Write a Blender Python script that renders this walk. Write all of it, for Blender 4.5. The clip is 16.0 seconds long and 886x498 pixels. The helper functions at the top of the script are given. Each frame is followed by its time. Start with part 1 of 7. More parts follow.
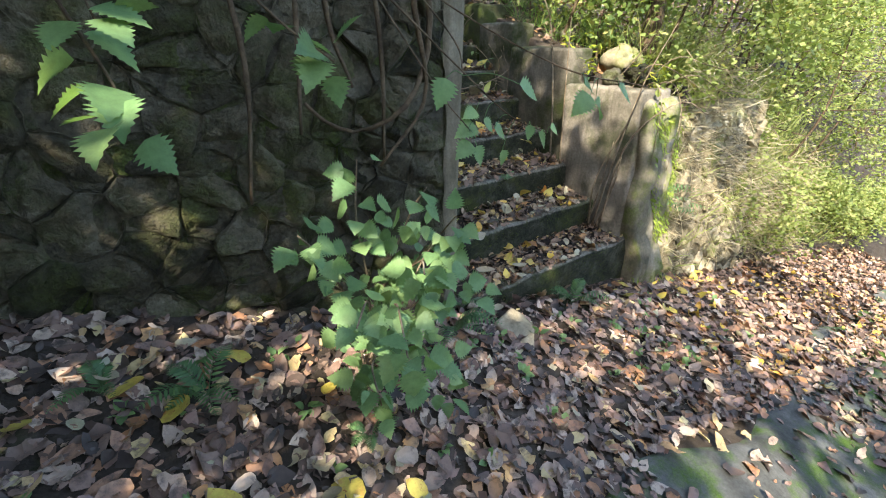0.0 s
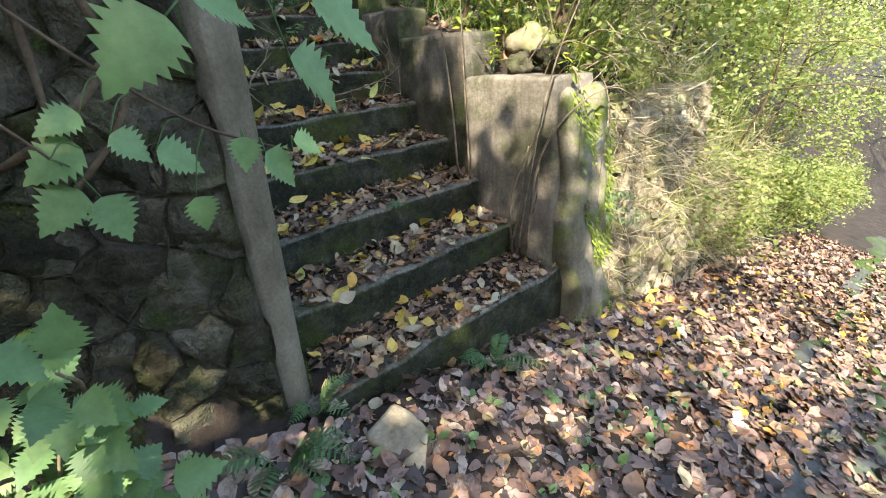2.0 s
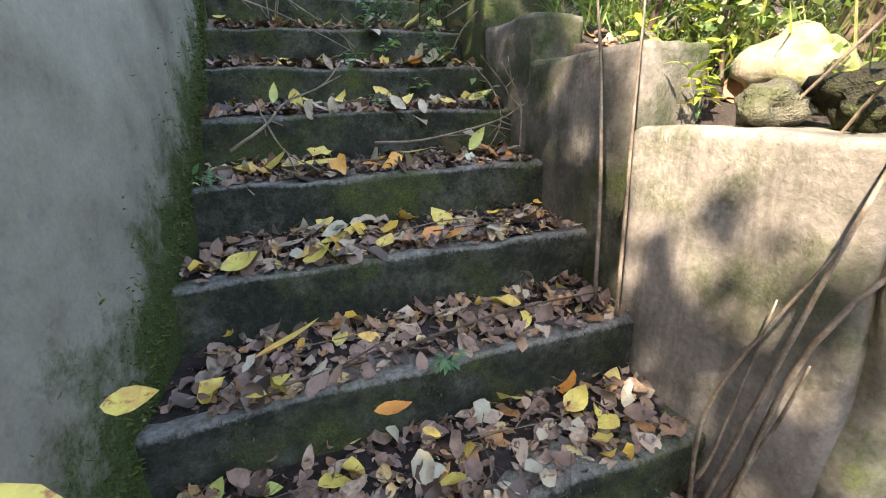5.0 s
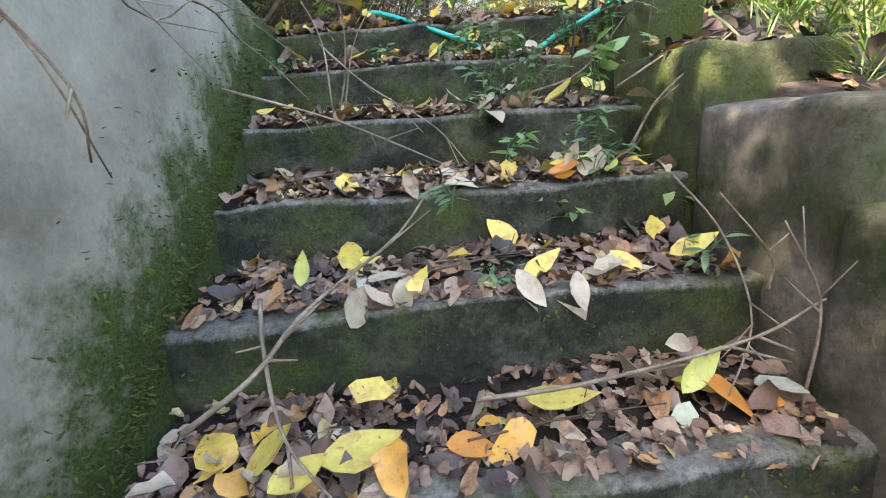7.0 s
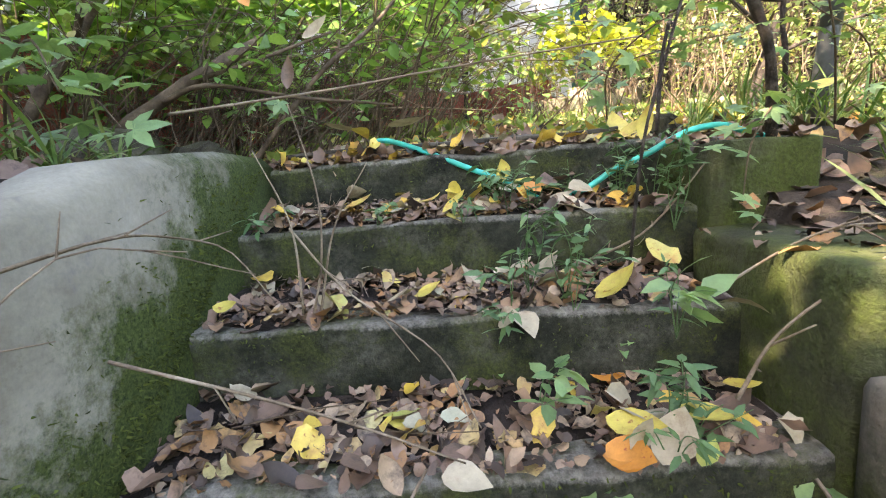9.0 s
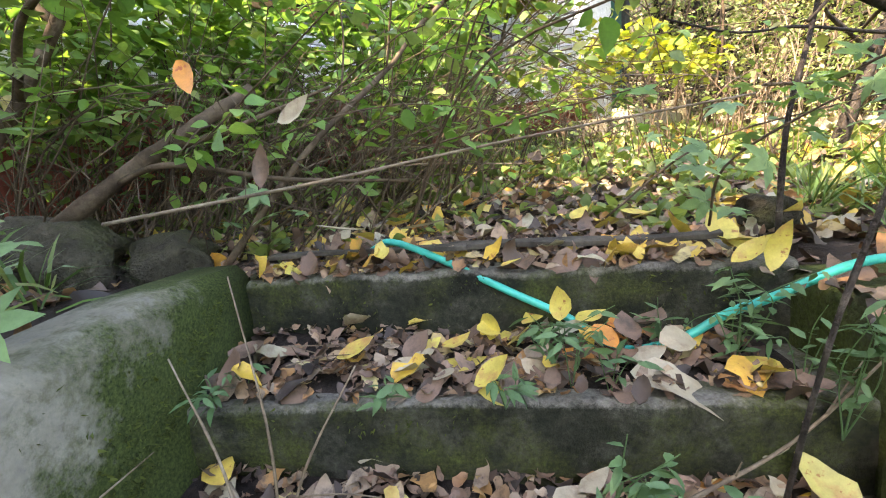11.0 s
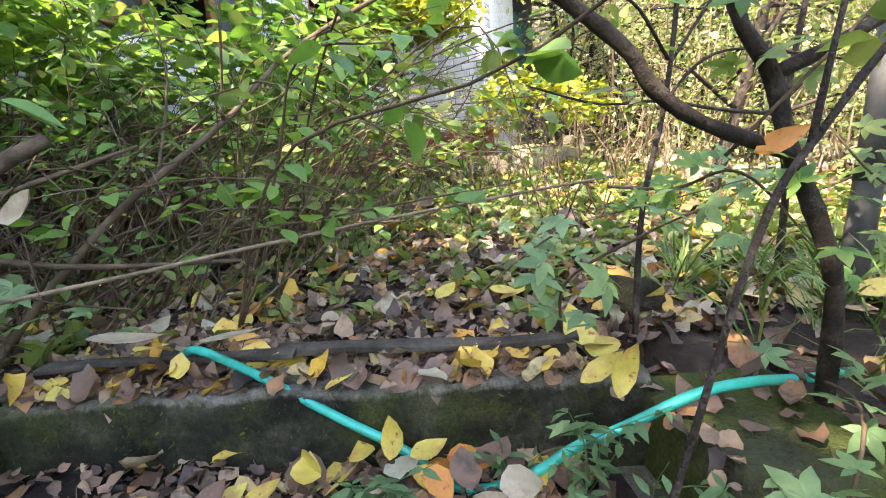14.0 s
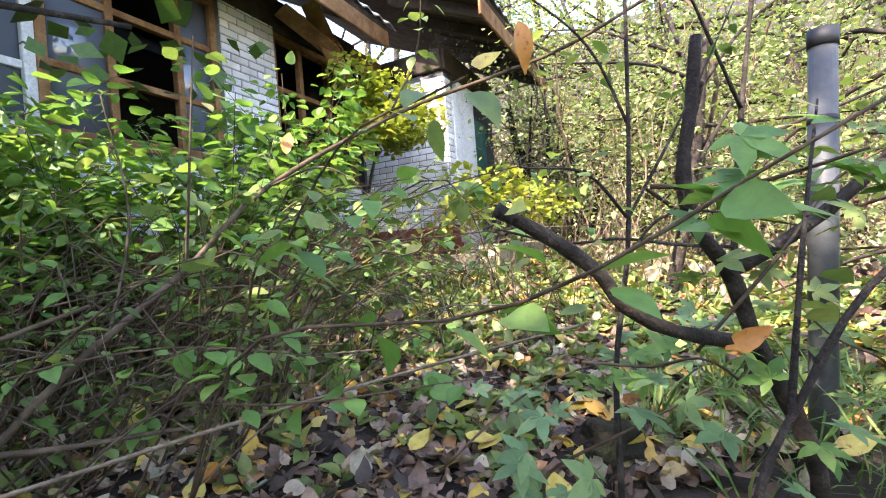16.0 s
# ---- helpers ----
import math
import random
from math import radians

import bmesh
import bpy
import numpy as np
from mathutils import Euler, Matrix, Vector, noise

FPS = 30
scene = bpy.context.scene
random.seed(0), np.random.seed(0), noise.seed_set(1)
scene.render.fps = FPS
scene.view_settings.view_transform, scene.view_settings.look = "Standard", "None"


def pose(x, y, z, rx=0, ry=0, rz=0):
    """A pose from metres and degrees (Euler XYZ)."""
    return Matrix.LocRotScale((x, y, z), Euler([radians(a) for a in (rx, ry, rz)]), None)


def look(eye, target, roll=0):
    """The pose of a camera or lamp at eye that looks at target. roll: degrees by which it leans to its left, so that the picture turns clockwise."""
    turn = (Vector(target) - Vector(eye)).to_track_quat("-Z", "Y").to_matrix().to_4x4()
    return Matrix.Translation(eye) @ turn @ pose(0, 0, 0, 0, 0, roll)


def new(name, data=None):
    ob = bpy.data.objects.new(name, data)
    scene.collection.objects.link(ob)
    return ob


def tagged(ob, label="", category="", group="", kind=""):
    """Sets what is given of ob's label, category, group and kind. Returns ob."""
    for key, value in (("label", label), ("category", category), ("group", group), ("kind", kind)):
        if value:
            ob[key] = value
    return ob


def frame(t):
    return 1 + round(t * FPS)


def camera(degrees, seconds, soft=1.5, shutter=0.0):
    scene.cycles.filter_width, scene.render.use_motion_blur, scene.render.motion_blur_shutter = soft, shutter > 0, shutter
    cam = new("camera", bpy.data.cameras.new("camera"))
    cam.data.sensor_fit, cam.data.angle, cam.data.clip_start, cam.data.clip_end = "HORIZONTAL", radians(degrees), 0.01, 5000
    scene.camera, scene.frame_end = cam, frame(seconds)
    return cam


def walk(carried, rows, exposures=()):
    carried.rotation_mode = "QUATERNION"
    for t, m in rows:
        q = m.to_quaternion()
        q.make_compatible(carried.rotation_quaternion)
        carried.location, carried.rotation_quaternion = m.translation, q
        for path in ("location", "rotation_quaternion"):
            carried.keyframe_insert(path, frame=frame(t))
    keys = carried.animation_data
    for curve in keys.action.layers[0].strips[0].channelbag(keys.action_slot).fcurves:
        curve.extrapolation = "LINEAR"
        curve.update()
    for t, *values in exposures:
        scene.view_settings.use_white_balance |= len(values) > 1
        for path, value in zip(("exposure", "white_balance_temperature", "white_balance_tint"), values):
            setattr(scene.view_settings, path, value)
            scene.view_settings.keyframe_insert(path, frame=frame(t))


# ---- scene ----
cam = camera(89.4, 16.0, soft=1.1)
PATH = [
    (0, (0.003, -0.003, 1.206), (1.05, 1.465, 0.34), -0.2),
    (0.5, (0.193, 0.076, 1.161), (1.293, 1.503, 0.293), -0.9),
    (1, (0.365, 0.195, 1.133), (1.511, 1.587, 0.27), -2.2),
    (1.5, (0.557, 0.263, 1.082), (1.724, 1.645, 0.229), -3.2),
    (2, (0.76, 0.306, 1.062), (1.937, 1.698, 0.238), -4.1),
    (2.5, (0.929, 0.4, 1.037), (2.071, 1.838, 0.245), -4.6),
    (3, (1.087, 0.469, 1.02), (2.154, 1.982, 0.264), -4.8),
    (3.5, (1.214, 0.595, 0.985), (2.194, 2.185, 0.269), -4.1),
    (3.7, (1.258, 0.646, 0.982), (2.203, 2.263, 0.281), -3.8),
    (5.8, (1.744, 1.569, 0.999), (2.222, 3.42, 0.413), -2.0),
    (6, (1.784, 1.693, 1.054), (2.202, 3.562, 0.478), -2.6),
    (6.5, (1.819, 1.871, 1.185), (2.089, 3.766, 0.605), -3.9),
    (7, (1.817, 2.019, 1.275), (1.991, 3.938, 0.739), -3.6),
    (7.5, (1.828, 2.129, 1.363), (1.958, 4.057, 0.842), -3.6),
    (8, (1.883, 2.271, 1.422), (2.004, 4.21, 0.95), -3.3),
    (8.5, (1.95, 2.368, 1.537), (2.026, 4.322, 1.114), -3.7),
    (9, (1.956, 2.441, 1.6), (1.936, 4.408, 1.238), -4.3),
    (9.5, (1.921, 2.605, 1.702), (1.793, 4.575, 1.379), -4.7),
    (10, (1.909, 2.698, 1.795), (1.714, 4.663, 1.477), -5.0),
    (10.2, (1.916, 2.737, 1.804), (1.709, 4.7, 1.481), -4.9),
    (12.3, (2.013, 2.983, 1.974), (2.085, 4.926, 1.507), -3.0),
    (12.5, (2.017, 2.999, 1.948), (2.099, 4.941, 1.478), -2.7),
    (13, (2.072, 3.035, 1.916), (2.171, 4.98, 1.462), -2.4),
    (13.5, (2.134, 3.043, 1.967), (2.274, 4.998, 1.566), -3.0),
    (14, (2.164, 3.045, 2.002), (2.364, 5.005, 1.662), -3.5),
    (14.5, (2.178, 3.052, 2.037), (2.436, 5.016, 1.76), -3.9),
    (15, (2.184, 3.067, 2.078), (2.495, 5.033, 1.882), -4.0),
    (15.5, (2.181, 3.076, 2.115), (2.527, 5.044, 2.014), -3.9),
    (16, (2.171, 3.075, 2.164), (2.537, 5.041, 2.158), -4.5),
]
walk(cam, [(t, look(eye, target, roll)) for t, eye, target, roll in PATH], exposures=[(0, 2.84, 6700, 8), (3.5, 2.88, 6800, 13), (6, 3.95, 6900, 20), (8, 4.15, 7500, 21), (10, 3.88, 7900, 21), (13, 3.80, 7600, 20), (16, 3.25, 6650, 24)])

# ---- daylight ----
SUN_FROM = Vector((-0.62, -0.50, 0.80)).normalized()
world = bpy.data.worlds.new("sky")
scene.world = world
world.use_nodes = True
sky = world.node_tree.nodes.new("ShaderNodeTexSky")
sky.sky_type = 'NISHITA'
sky.sun_disc = False
sky.sun_elevation = math.asin(SUN_FROM.z)
sky.sun_rotation = math.atan2(SUN_FROM.x, SUN_FROM.y)
background = world.node_tree.nodes["Background"]
background.inputs["Strength"].default_value = 0.15
world.node_tree.links.new(sky.outputs[0], background.inputs["Color"])
sun = new("sun", bpy.data.lights.new("sun", 'SUN'))
sun.data.energy, sun.data.angle, sun.data.color = 2.8, radians(0.6), (1.0, 0.93, 0.80)
sun.matrix_world = look(SUN_FROM * 40, (0, 0, 0))

# ---- materials ----


def nodes_of(name, rough=0.8, metal=0.0):
    m = bpy.data.materials.new(name)
    m.use_nodes = True
    nt = m.node_tree
    bsdf = nt.nodes["Principled BSDF"]
    bsdf.inputs["Roughness"].default_value = rough
    bsdf.inputs["Metallic"].default_value = metal
    bsdf.inputs["Specular IOR Level"].default_value = 0.18 if rough > 0.7 else 0.4
    return m, nt, bsdf


def noise_node(nt, scale, detail=6.0, rough=0.6, coords=None, distort=0.0):
    n = nt.nodes.new("ShaderNodeTexNoise")
    n.inputs["Scale"].default_value = scale
    n.inputs["Detail"].default_value = detail
    n.inputs["Roughness"].default_value = rough
    n.inputs["Distortion"].default_value = distort
    nt.links.new(coords or position(nt), n.inputs["Vector"])
    return n.outputs["Fac"]


def position(nt):
    g = nt.nodes.new("ShaderNodeNewGeometry")
    return g.outputs["Position"]


def ramp(nt, fac, stops):
    r = nt.nodes.new("ShaderNodeValToRGB")
    e = r.color_ramp.elements
    while len(e) < len(stops):
        e.new(0.5)
    for s, (p, c) in zip(e, stops):
        s.position, s.color = p, (*c, 1) if len(c) == 3 else c
    nt.links.new(fac, r.inputs[0])
    return r.outputs[0]


def mixc(nt, fac, a, b, mode='MIX'):
    n = nt.nodes.new("ShaderNodeMix")
    n.data_type, n.blend_type = 'RGBA', mode
    for sock, v in ((n.inputs[0], fac), (n.inputs[6], a), (n.inputs[7], b)):
        if isinstance(v, (int, float)):
            sock.default_value = v
        elif isinstance(v, tuple):
            sock.default_value = (*v, 1)
        else:
            nt.links.new(v, sock)
    return n.outputs[2]


def calc(nt, op, a, b=0.0, clamp=False):
    n = nt.nodes.new("ShaderNodeMath")
    n.operation, n.use_clamp = op, clamp
    for sock, v in zip(n.inputs, (a, b)):
        if isinstance(v, (int, float)):
            sock.default_value = v
        else:
            nt.links.new(v, sock)
    return n.outputs[0]


def relief(nt, bsdf, height, strength=0.5, dist=0.01):
    b = nt.nodes.new("ShaderNodeBump")
    b.inputs["Strength"].default_value, b.inputs["Distance"].default_value = strength, dist
    nt.links.new(height, b.inputs["Height"])
    nt.links.new(b.outputs[0], bsdf.inputs["Normal"])


GREY = lambda v: (v, v, v)
B01 = lambda lo, hi: [(lo, GREY(0.0)), (hi, GREY(1.0))]


def rough_mat(name, dark, mid, light, scale=6.0, fine=60.0, rough=0.85, bump=0.5, dist=0.008, moss=None, moss_lo=0.5, moss_hi=0.62, moss_scale=5.0, piece=False, streak=0.0):
    """A mineral or bark-like surface: broad stains, fine grain and, where given, moss in patches."""
    m, nt, bsdf = nodes_of(name, rough)
    broad = noise_node(nt, scale, 5, 0.65)
    if piece:
        info = nt.nodes.new("ShaderNodeObjectInfo")
        broad = calc(nt, 'ADD', calc(nt, 'MULTIPLY', broad, 0.6), calc(nt, 'MULTIPLY', info.outputs["Random"], 0.4))
    grain = noise_node(nt, fine, 4, 0.7)
    col = ramp(nt, broad, [(0.30, dark), (0.5, mid), (0.72, light)])
    col = mixc(nt, 0.7, col, ramp(nt, grain, [(0.25, GREY(0.35)), (0.75, GREY(1.0))]), 'MULTIPLY')
    h = calc(nt, 'ADD', broad, calc(nt, 'MULTIPLY', grain, 0.4))
    if streak:
        mp = nt.nodes.new("ShaderNodeMapping")
        mp.inputs["Scale"].default_value = (9, 9, 0.9)
        nt.links.new(position(nt), mp.inputs["Vector"])
        runs = ramp(nt, noise_node(nt, 1.0, 6, 0.7, mp.outputs[0]), B01(0.48, 0.72))
        col = mixc(nt, calc(nt, 'MULTIPLY', runs, streak), col, (0.05, 0.045, 0.032))
    if moss:
        mask = ramp(nt, noise_node(nt, moss_scale, 8, 0.7), B01(moss_lo, moss_hi))
        tuft = ramp(nt, noise_node(nt, 140, 3, 0.7), [(0.3, tuple(c * 0.4 for c in moss)), (0.7, moss)])
        col = mixc(nt, mask, col, tuft)
        h = calc(nt, 'ADD', h, calc(nt, 'MULTIPLY', mask, 0.3))
    nt.links.new(col, bsdf.inputs["Base Color"])
    relief(nt, bsdf, h, bump, dist)
    return m


def leaf_mat(name, stops, rough=0.5, through_light=0.0, spots=None, decay=None):
    """Leaves: a colour for each one, vein-like mottling and, for live ones, light through the blade."""
    m, nt, bsdf = nodes_of(name, rough)
    g = nt.nodes.new("ShaderNodeNewGeometry")
    col = ramp(nt, g.outputs["Random Per Island"], stops)
    mott = noise_node(nt, 45, 5, 0.75)
    if decay:
        col = mixc(nt, ramp(nt, noise_node(nt, 22, 5, 0.7), B01(0.50, 0.68)), col, decay)
    col = mixc(nt, 0.75, col, ramp(nt, mott, [(0.3, GREY(0.55)), (0.7, GREY(1.0))]), 'MULTIPLY')
    if spots:
        col = mixc(nt, ramp(nt, noise_node(nt, 70, 3, 0.6), B01(0.62, 0.70)), col, spots)
    nt.links.new(col, bsdf.inputs["Base Color"])
    relief(nt, bsdf, mott, 0.25, 0.004)
    if through_light:
        tr = nt.nodes.new("ShaderNodeBsdfTranslucent")
        nt.links.new(mixc(nt, 1.0, col, (1.0, 1.0, 0.55), 'MULTIPLY'), tr.inputs["Color"])
        mx = nt.nodes.new("ShaderNodeMixShader")
        mx.inputs[0].default_value = through_light
        nt.links.new(bsdf.outputs[0], mx.inputs[1])
        nt.links.new(tr.outputs[0], mx.inputs[2])
        nt.links.new(mx.outputs[0], nt.nodes["Material Output"].inputs["Surface"])
    return m


def stair_concrete():
    """Old cast concrete: black-green algae on the risers, paler worn tops."""
    m, nt, bsdf = nodes_of("step_concrete", 0.85)
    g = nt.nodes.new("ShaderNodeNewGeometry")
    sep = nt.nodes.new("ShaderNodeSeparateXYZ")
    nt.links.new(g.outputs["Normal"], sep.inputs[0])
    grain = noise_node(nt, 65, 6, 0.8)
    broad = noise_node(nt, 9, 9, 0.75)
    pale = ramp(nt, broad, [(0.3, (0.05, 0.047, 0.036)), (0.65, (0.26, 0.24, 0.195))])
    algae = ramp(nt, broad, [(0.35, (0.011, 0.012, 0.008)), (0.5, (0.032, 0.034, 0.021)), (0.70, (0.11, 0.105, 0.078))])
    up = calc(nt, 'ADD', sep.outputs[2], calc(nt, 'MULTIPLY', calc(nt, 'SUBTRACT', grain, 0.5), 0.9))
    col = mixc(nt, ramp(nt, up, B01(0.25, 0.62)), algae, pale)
    col = mixc(nt, 0.85, col, ramp(nt, grain, [(0.32, GREY(0.2)), (0.62, GREY(1.0))]), 'MULTIPLY')
    moss = ramp(nt, noise_node(nt, 160, 3, 0.7), [(0.3, (0.014, 0.019, 0.005)), (0.7, (0.082, 0.096, 0.021))])
    col = mixc(nt, ramp(nt, noise_node(nt, 2.6, 10, 0.8), B01(0.49, 0.62)), col, moss)
    nt.links.new(col, bsdf.inputs["Base Color"])
    relief(nt, bsdf, calc(nt, 'ADD', broad, calc(nt, 'MULTIPLY', grain, 0.6)), 0.8, 0.014)
    return m


def render_coat():
    """Grey cement render, with moss that climbs from the treads."""
    m, nt, bsdf = nodes_of("cement_render", 0.9)
    sep = nt.nodes.new("ShaderNodeSeparateXYZ")
    nt.links.new(position(nt), sep.inputs[0])
    broad = noise_node(nt, 3.0, 7, 0.7)
    grain = noise_node(nt, 120, 4, 0.7)
    blot = noise_node(nt, 14, 6, 0.7)
    col = ramp(nt, broad, [(0.28, (0.105, 0.094, 0.066)), (0.5, (0.195, 0.179, 0.134)), (0.75, (0.285, 0.265, 0.205))])
    col = mixc(nt, ramp(nt, blot, B01(0.60, 0.75)), col, (0.15, 0.14, 0.12))
    above = calc(nt, 'SUBTRACT', sep.outputs[2], calc(nt, 'MULTIPLY', calc(nt, 'SUBTRACT', sep.outputs[1], 1.42), 0.70))
    edge = calc(nt, 'ADD', above, calc(nt, 'MULTIPLY', calc(nt, 'SUBTRACT', noise_node(nt, 7, 9, 0.78), 0.5), 0.95))
    moss = ramp(nt, noise_node(nt, 170, 3, 0.7), [(0.3, (0.012, 0.02, 0.006)), (0.7, (0.065, 0.085, 0.02))])
    mask = ramp(nt, edge, [(0.09, GREY(1.0)), (0.26, GREY(0.0))])
    col = mixc(nt, mask, col, moss)
    col = mixc(nt, 0.5, col, ramp(nt, grain, [(0.25, GREY(0.55)), (0.7, GREY(1.0))]), 'MULTIPLY')
    nt.links.new(col, bsdf.inputs["Base Color"])
    relief(nt, bsdf, calc(nt, 'ADD', blot, calc(nt, 'MULTIPLY', grain, 0.5)), 0.35, 0.006)
    return m


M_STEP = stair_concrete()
M_RENDER = render_coat()
M_POST = rough_mat("brown_cement", (0.10, 0.082, 0.052), (0.19, 0.16, 0.11), (0.27, 0.235, 0.17), 5, 90, bump=0.8, dist=0.008, moss=(0.07, 0.085, 0.025), moss_lo=0.60, moss_hi=0.74, moss_scale=4, streak=0.4)
M_WALLR = rough_mat("old_wall_render", (0.08, 0.072, 0.052), (0.22, 0.19, 0.15), (0.36, 0.31, 0.255), 3.5, 70, bump=0.8, dist=0.012, moss=(0.062, 0.075, 0.024), moss_lo=0.50, moss_hi=0.66, moss_scale=2.8, streak=0.8)
M_WALLM = rough_mat("mossy_wall_render", (0.035, 0.035, 0.024), (0.105, 0.094, 0.07), (0.25, 0.215, 0.17), 4.5, 80, bump=0.8, dist=0.012, moss=(0.036, 0.046, 0.013), moss_lo=0.47, moss_hi=0.60, moss_scale=3.0, streak=0.7)
M_PIER = rough_mat("mossy_pier", (0.08, 0.075, 0.05), (0.24, 0.21, 0.15), (0.36, 0.32, 0.25), 3.5, 70, moss=(0.13, 0.165, 0.026), moss_lo=0.46, moss_hi=0.60, moss_scale=3.4, streak=0.7)
M_BLOCK = rough_mat("mossy_block", (0.03, 0.033, 0.018), (0.06, 0.06, 0.036), (0.13, 0.12, 0.085), 7, 80, bump=0.9, dist=0.015, moss=(0.055, 0.072, 0.016), moss_lo=0.38, moss_hi=0.56, moss_scale=3.5)
# Kept darker than stone: shade under the overhang is put into this colour.
M_STONE = rough_mat("shaded_rubble_stone", (0.028, 0.025, 0.016), (0.085, 0.074, 0.049), (0.18, 0.157, 0.11), 13, 75, bump=1.0, dist=0.05, moss=(0.085, 0.10, 0.025), moss_lo=0.47, moss_hi=0.68, moss_scale=3, piece=True)
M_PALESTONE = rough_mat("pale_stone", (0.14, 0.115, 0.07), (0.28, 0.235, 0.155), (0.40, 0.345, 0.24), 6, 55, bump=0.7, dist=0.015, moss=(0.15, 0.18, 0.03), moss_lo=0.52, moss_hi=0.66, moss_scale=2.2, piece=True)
M_JOINT = rough_mat("wall_core", (0.035, 0.030, 0.020), (0.10, 0.086, 0.058), (0.17, 0.15, 0.105), 11, 60, bump=1.0, dist=0.04, moss=(0.07, 0.085, 0.022))
M_EARTH = rough_mat("tan_earth", (0.10, 0.08, 0.05), (0.22, 0.18, 0.115), (0.34, 0.29, 0.19), 9, 70, bump=1.0, dist=0.03, moss=(0.12, 0.15, 0.03), moss_lo=0.54, moss_hi=0.68, moss_scale=3)
M_SOIL = rough_mat("dark_soil", (0.022, 0.016, 0.012), (0.045, 0.034, 0.026), (0.085, 0.066, 0.05), 6, 70, bump=0.9, dist=0.02, moss=(0.05, 0.075, 0.02), moss_lo=0.60, moss_hi=0.74, moss_scale=1.1)
M_HUMUS = rough_mat("leaf_mould", (0.010, 0.007, 0.005), (0.024, 0.017, 0.013), (0.05, 0.037, 0.028), 14, 90, bump=1.0, dist=0.02)
M_BARK = rough_mat("dark_bark", (0.016, 0.012, 0.010), (0.038, 0.030, 0.023), (0.10, 0.082, 0.064), 22, 160, bump=1.0, dist=0.012)
M_TWIG = rough_mat("dry_twig", (0.09, 0.065, 0.042), (0.20, 0.15, 0.10), (0.34, 0.28, 0.20), 16, 150)
M_STEM = rough_mat("brown_stem", (0.045, 0.03, 0.018), (0.10, 0.07, 0.042), (0.18, 0.13, 0.085), 14, 120)
M_LITTER = leaf_mat("dry_leaf", [(0.0, (0.026, 0.019, 0.016)), (0.12, (0.066, 0.046, 0.038)), (0.28, (0.14, 0.080, 0.056)), (0.44, (0.28, 0.175, 0.14)), (0.58, (0.18, 0.12, 0.092)), (0.72, (0.46, 0.35, 0.27)), (0.82, (0.27, 0.15, 0.095)), (0.92, (0.38, 0.18, 0.08)), (1.0, (0.50, 0.41, 0.20))], 0.6, decay=(0.065, 0.046, 0.037))
# Darker copy of dry_leaf for steps and garden: wetness, with shade put in.
M_SHADELEAF = leaf_mat("shaded_wet_leaf", [(0.0, (0.026, 0.019, 0.014)), (0.14, (0.066, 0.043, 0.029)), (0.30, (0.14, 0.080, 0.047)), (0.46, (0.245, 0.152, 0.098)), (0.60, (0.15, 0.092, 0.060)), (0.74, (0.36, 0.27, 0.175)), (0.84, (0.25, 0.13, 0.06)), (0.93, (0.36, 0.18, 0.06)), (1.0, (0.44, 0.37, 0.16))], 0.6, decay=(0.06, 0.042, 0.028))
M_YELLOW = leaf_mat("yellow_leaf", [(0.0, (0.60, 0.38, 0.05)), (0.35, (0.66, 0.46, 0.09)), (0.6, (0.55, 0.45, 0.09)), (0.8, (0.60, 0.28, 0.04)), (1.0, (0.46, 0.44, 0.13))], 0.5, 0.12, spots=(0.25, 0.10, 0.03), decay=(0.45, 0.24, 0.08))
M_ORANGE = leaf_mat("orange_leaf", [(0.0, (0.55, 0.16, 0.03)), (1.0, (0.58, 0.28, 0.05))], 0.5, 0.15, spots=(0.3, 0.08, 0.03))
M_PALE = leaf_mat("pale_leaf", [(0.0, (0.33, 0.31, 0.20)), (0.5, (0.40, 0.32, 0.21)), (1.0, (0.36, 0.38, 0.26))], 0.6, 0.1, decay=(0.26, 0.19, 0.12))
M_GREEN = leaf_mat("green_leaf", [(0.0, (0.12, 0.21, 0.085)), (0.5, (0.18, 0.31, 0.125)), (1.0, (0.26, 0.38, 0.15))], 0.5, 0.42)
M_SHRUB = leaf_mat("shrub_leaf", [(0.0, (0.11, 0.17, 0.05)), (0.5, (0.19, 0.275, 0.075)), (0.9, (0.30, 0.37, 0.11)), (1.0, (0.44, 0.38, 0.13))], 0.5, 0.5)
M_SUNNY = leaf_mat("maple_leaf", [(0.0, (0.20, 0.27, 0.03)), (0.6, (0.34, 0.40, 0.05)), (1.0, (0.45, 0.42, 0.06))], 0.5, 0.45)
M_FERN = leaf_mat("fern_leaf", [(0.0, (0.07, 0.145, 0.055)), (1.0, (0.12, 0.22, 0.085))], 0.55, 0.3)
M_GRASS = leaf_mat("grass_blade", [(0.0, (0.06, 0.13, 0.025)), (0.6, (0.11, 0.21, 0.04)), (1.0, (0.25, 0.27, 0.09))], 0.5, 0.3)
M_STRAW = leaf_mat("dry_grass", [(0.0, (0.25, 0.20, 0.12)), (1.0, (0.46, 0.40, 0.27))], 0.7, 0.15)
# Brighter copy of shrub_leaf: the bank's sunlight is partly put into the colour.
M_BANKLEAF = leaf_mat("sunlit_bank_leaf", [(0.0, (0.17, 0.23, 0.06)), (0.5, (0.28, 0.34, 0.10)), (0.85, (0.38, 0.42, 0.15)), (1.0, (0.48, 0.42, 0.18))], 0.55, 0.5)
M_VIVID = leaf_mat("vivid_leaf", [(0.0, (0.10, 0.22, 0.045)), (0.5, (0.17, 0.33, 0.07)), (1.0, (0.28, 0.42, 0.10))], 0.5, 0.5)
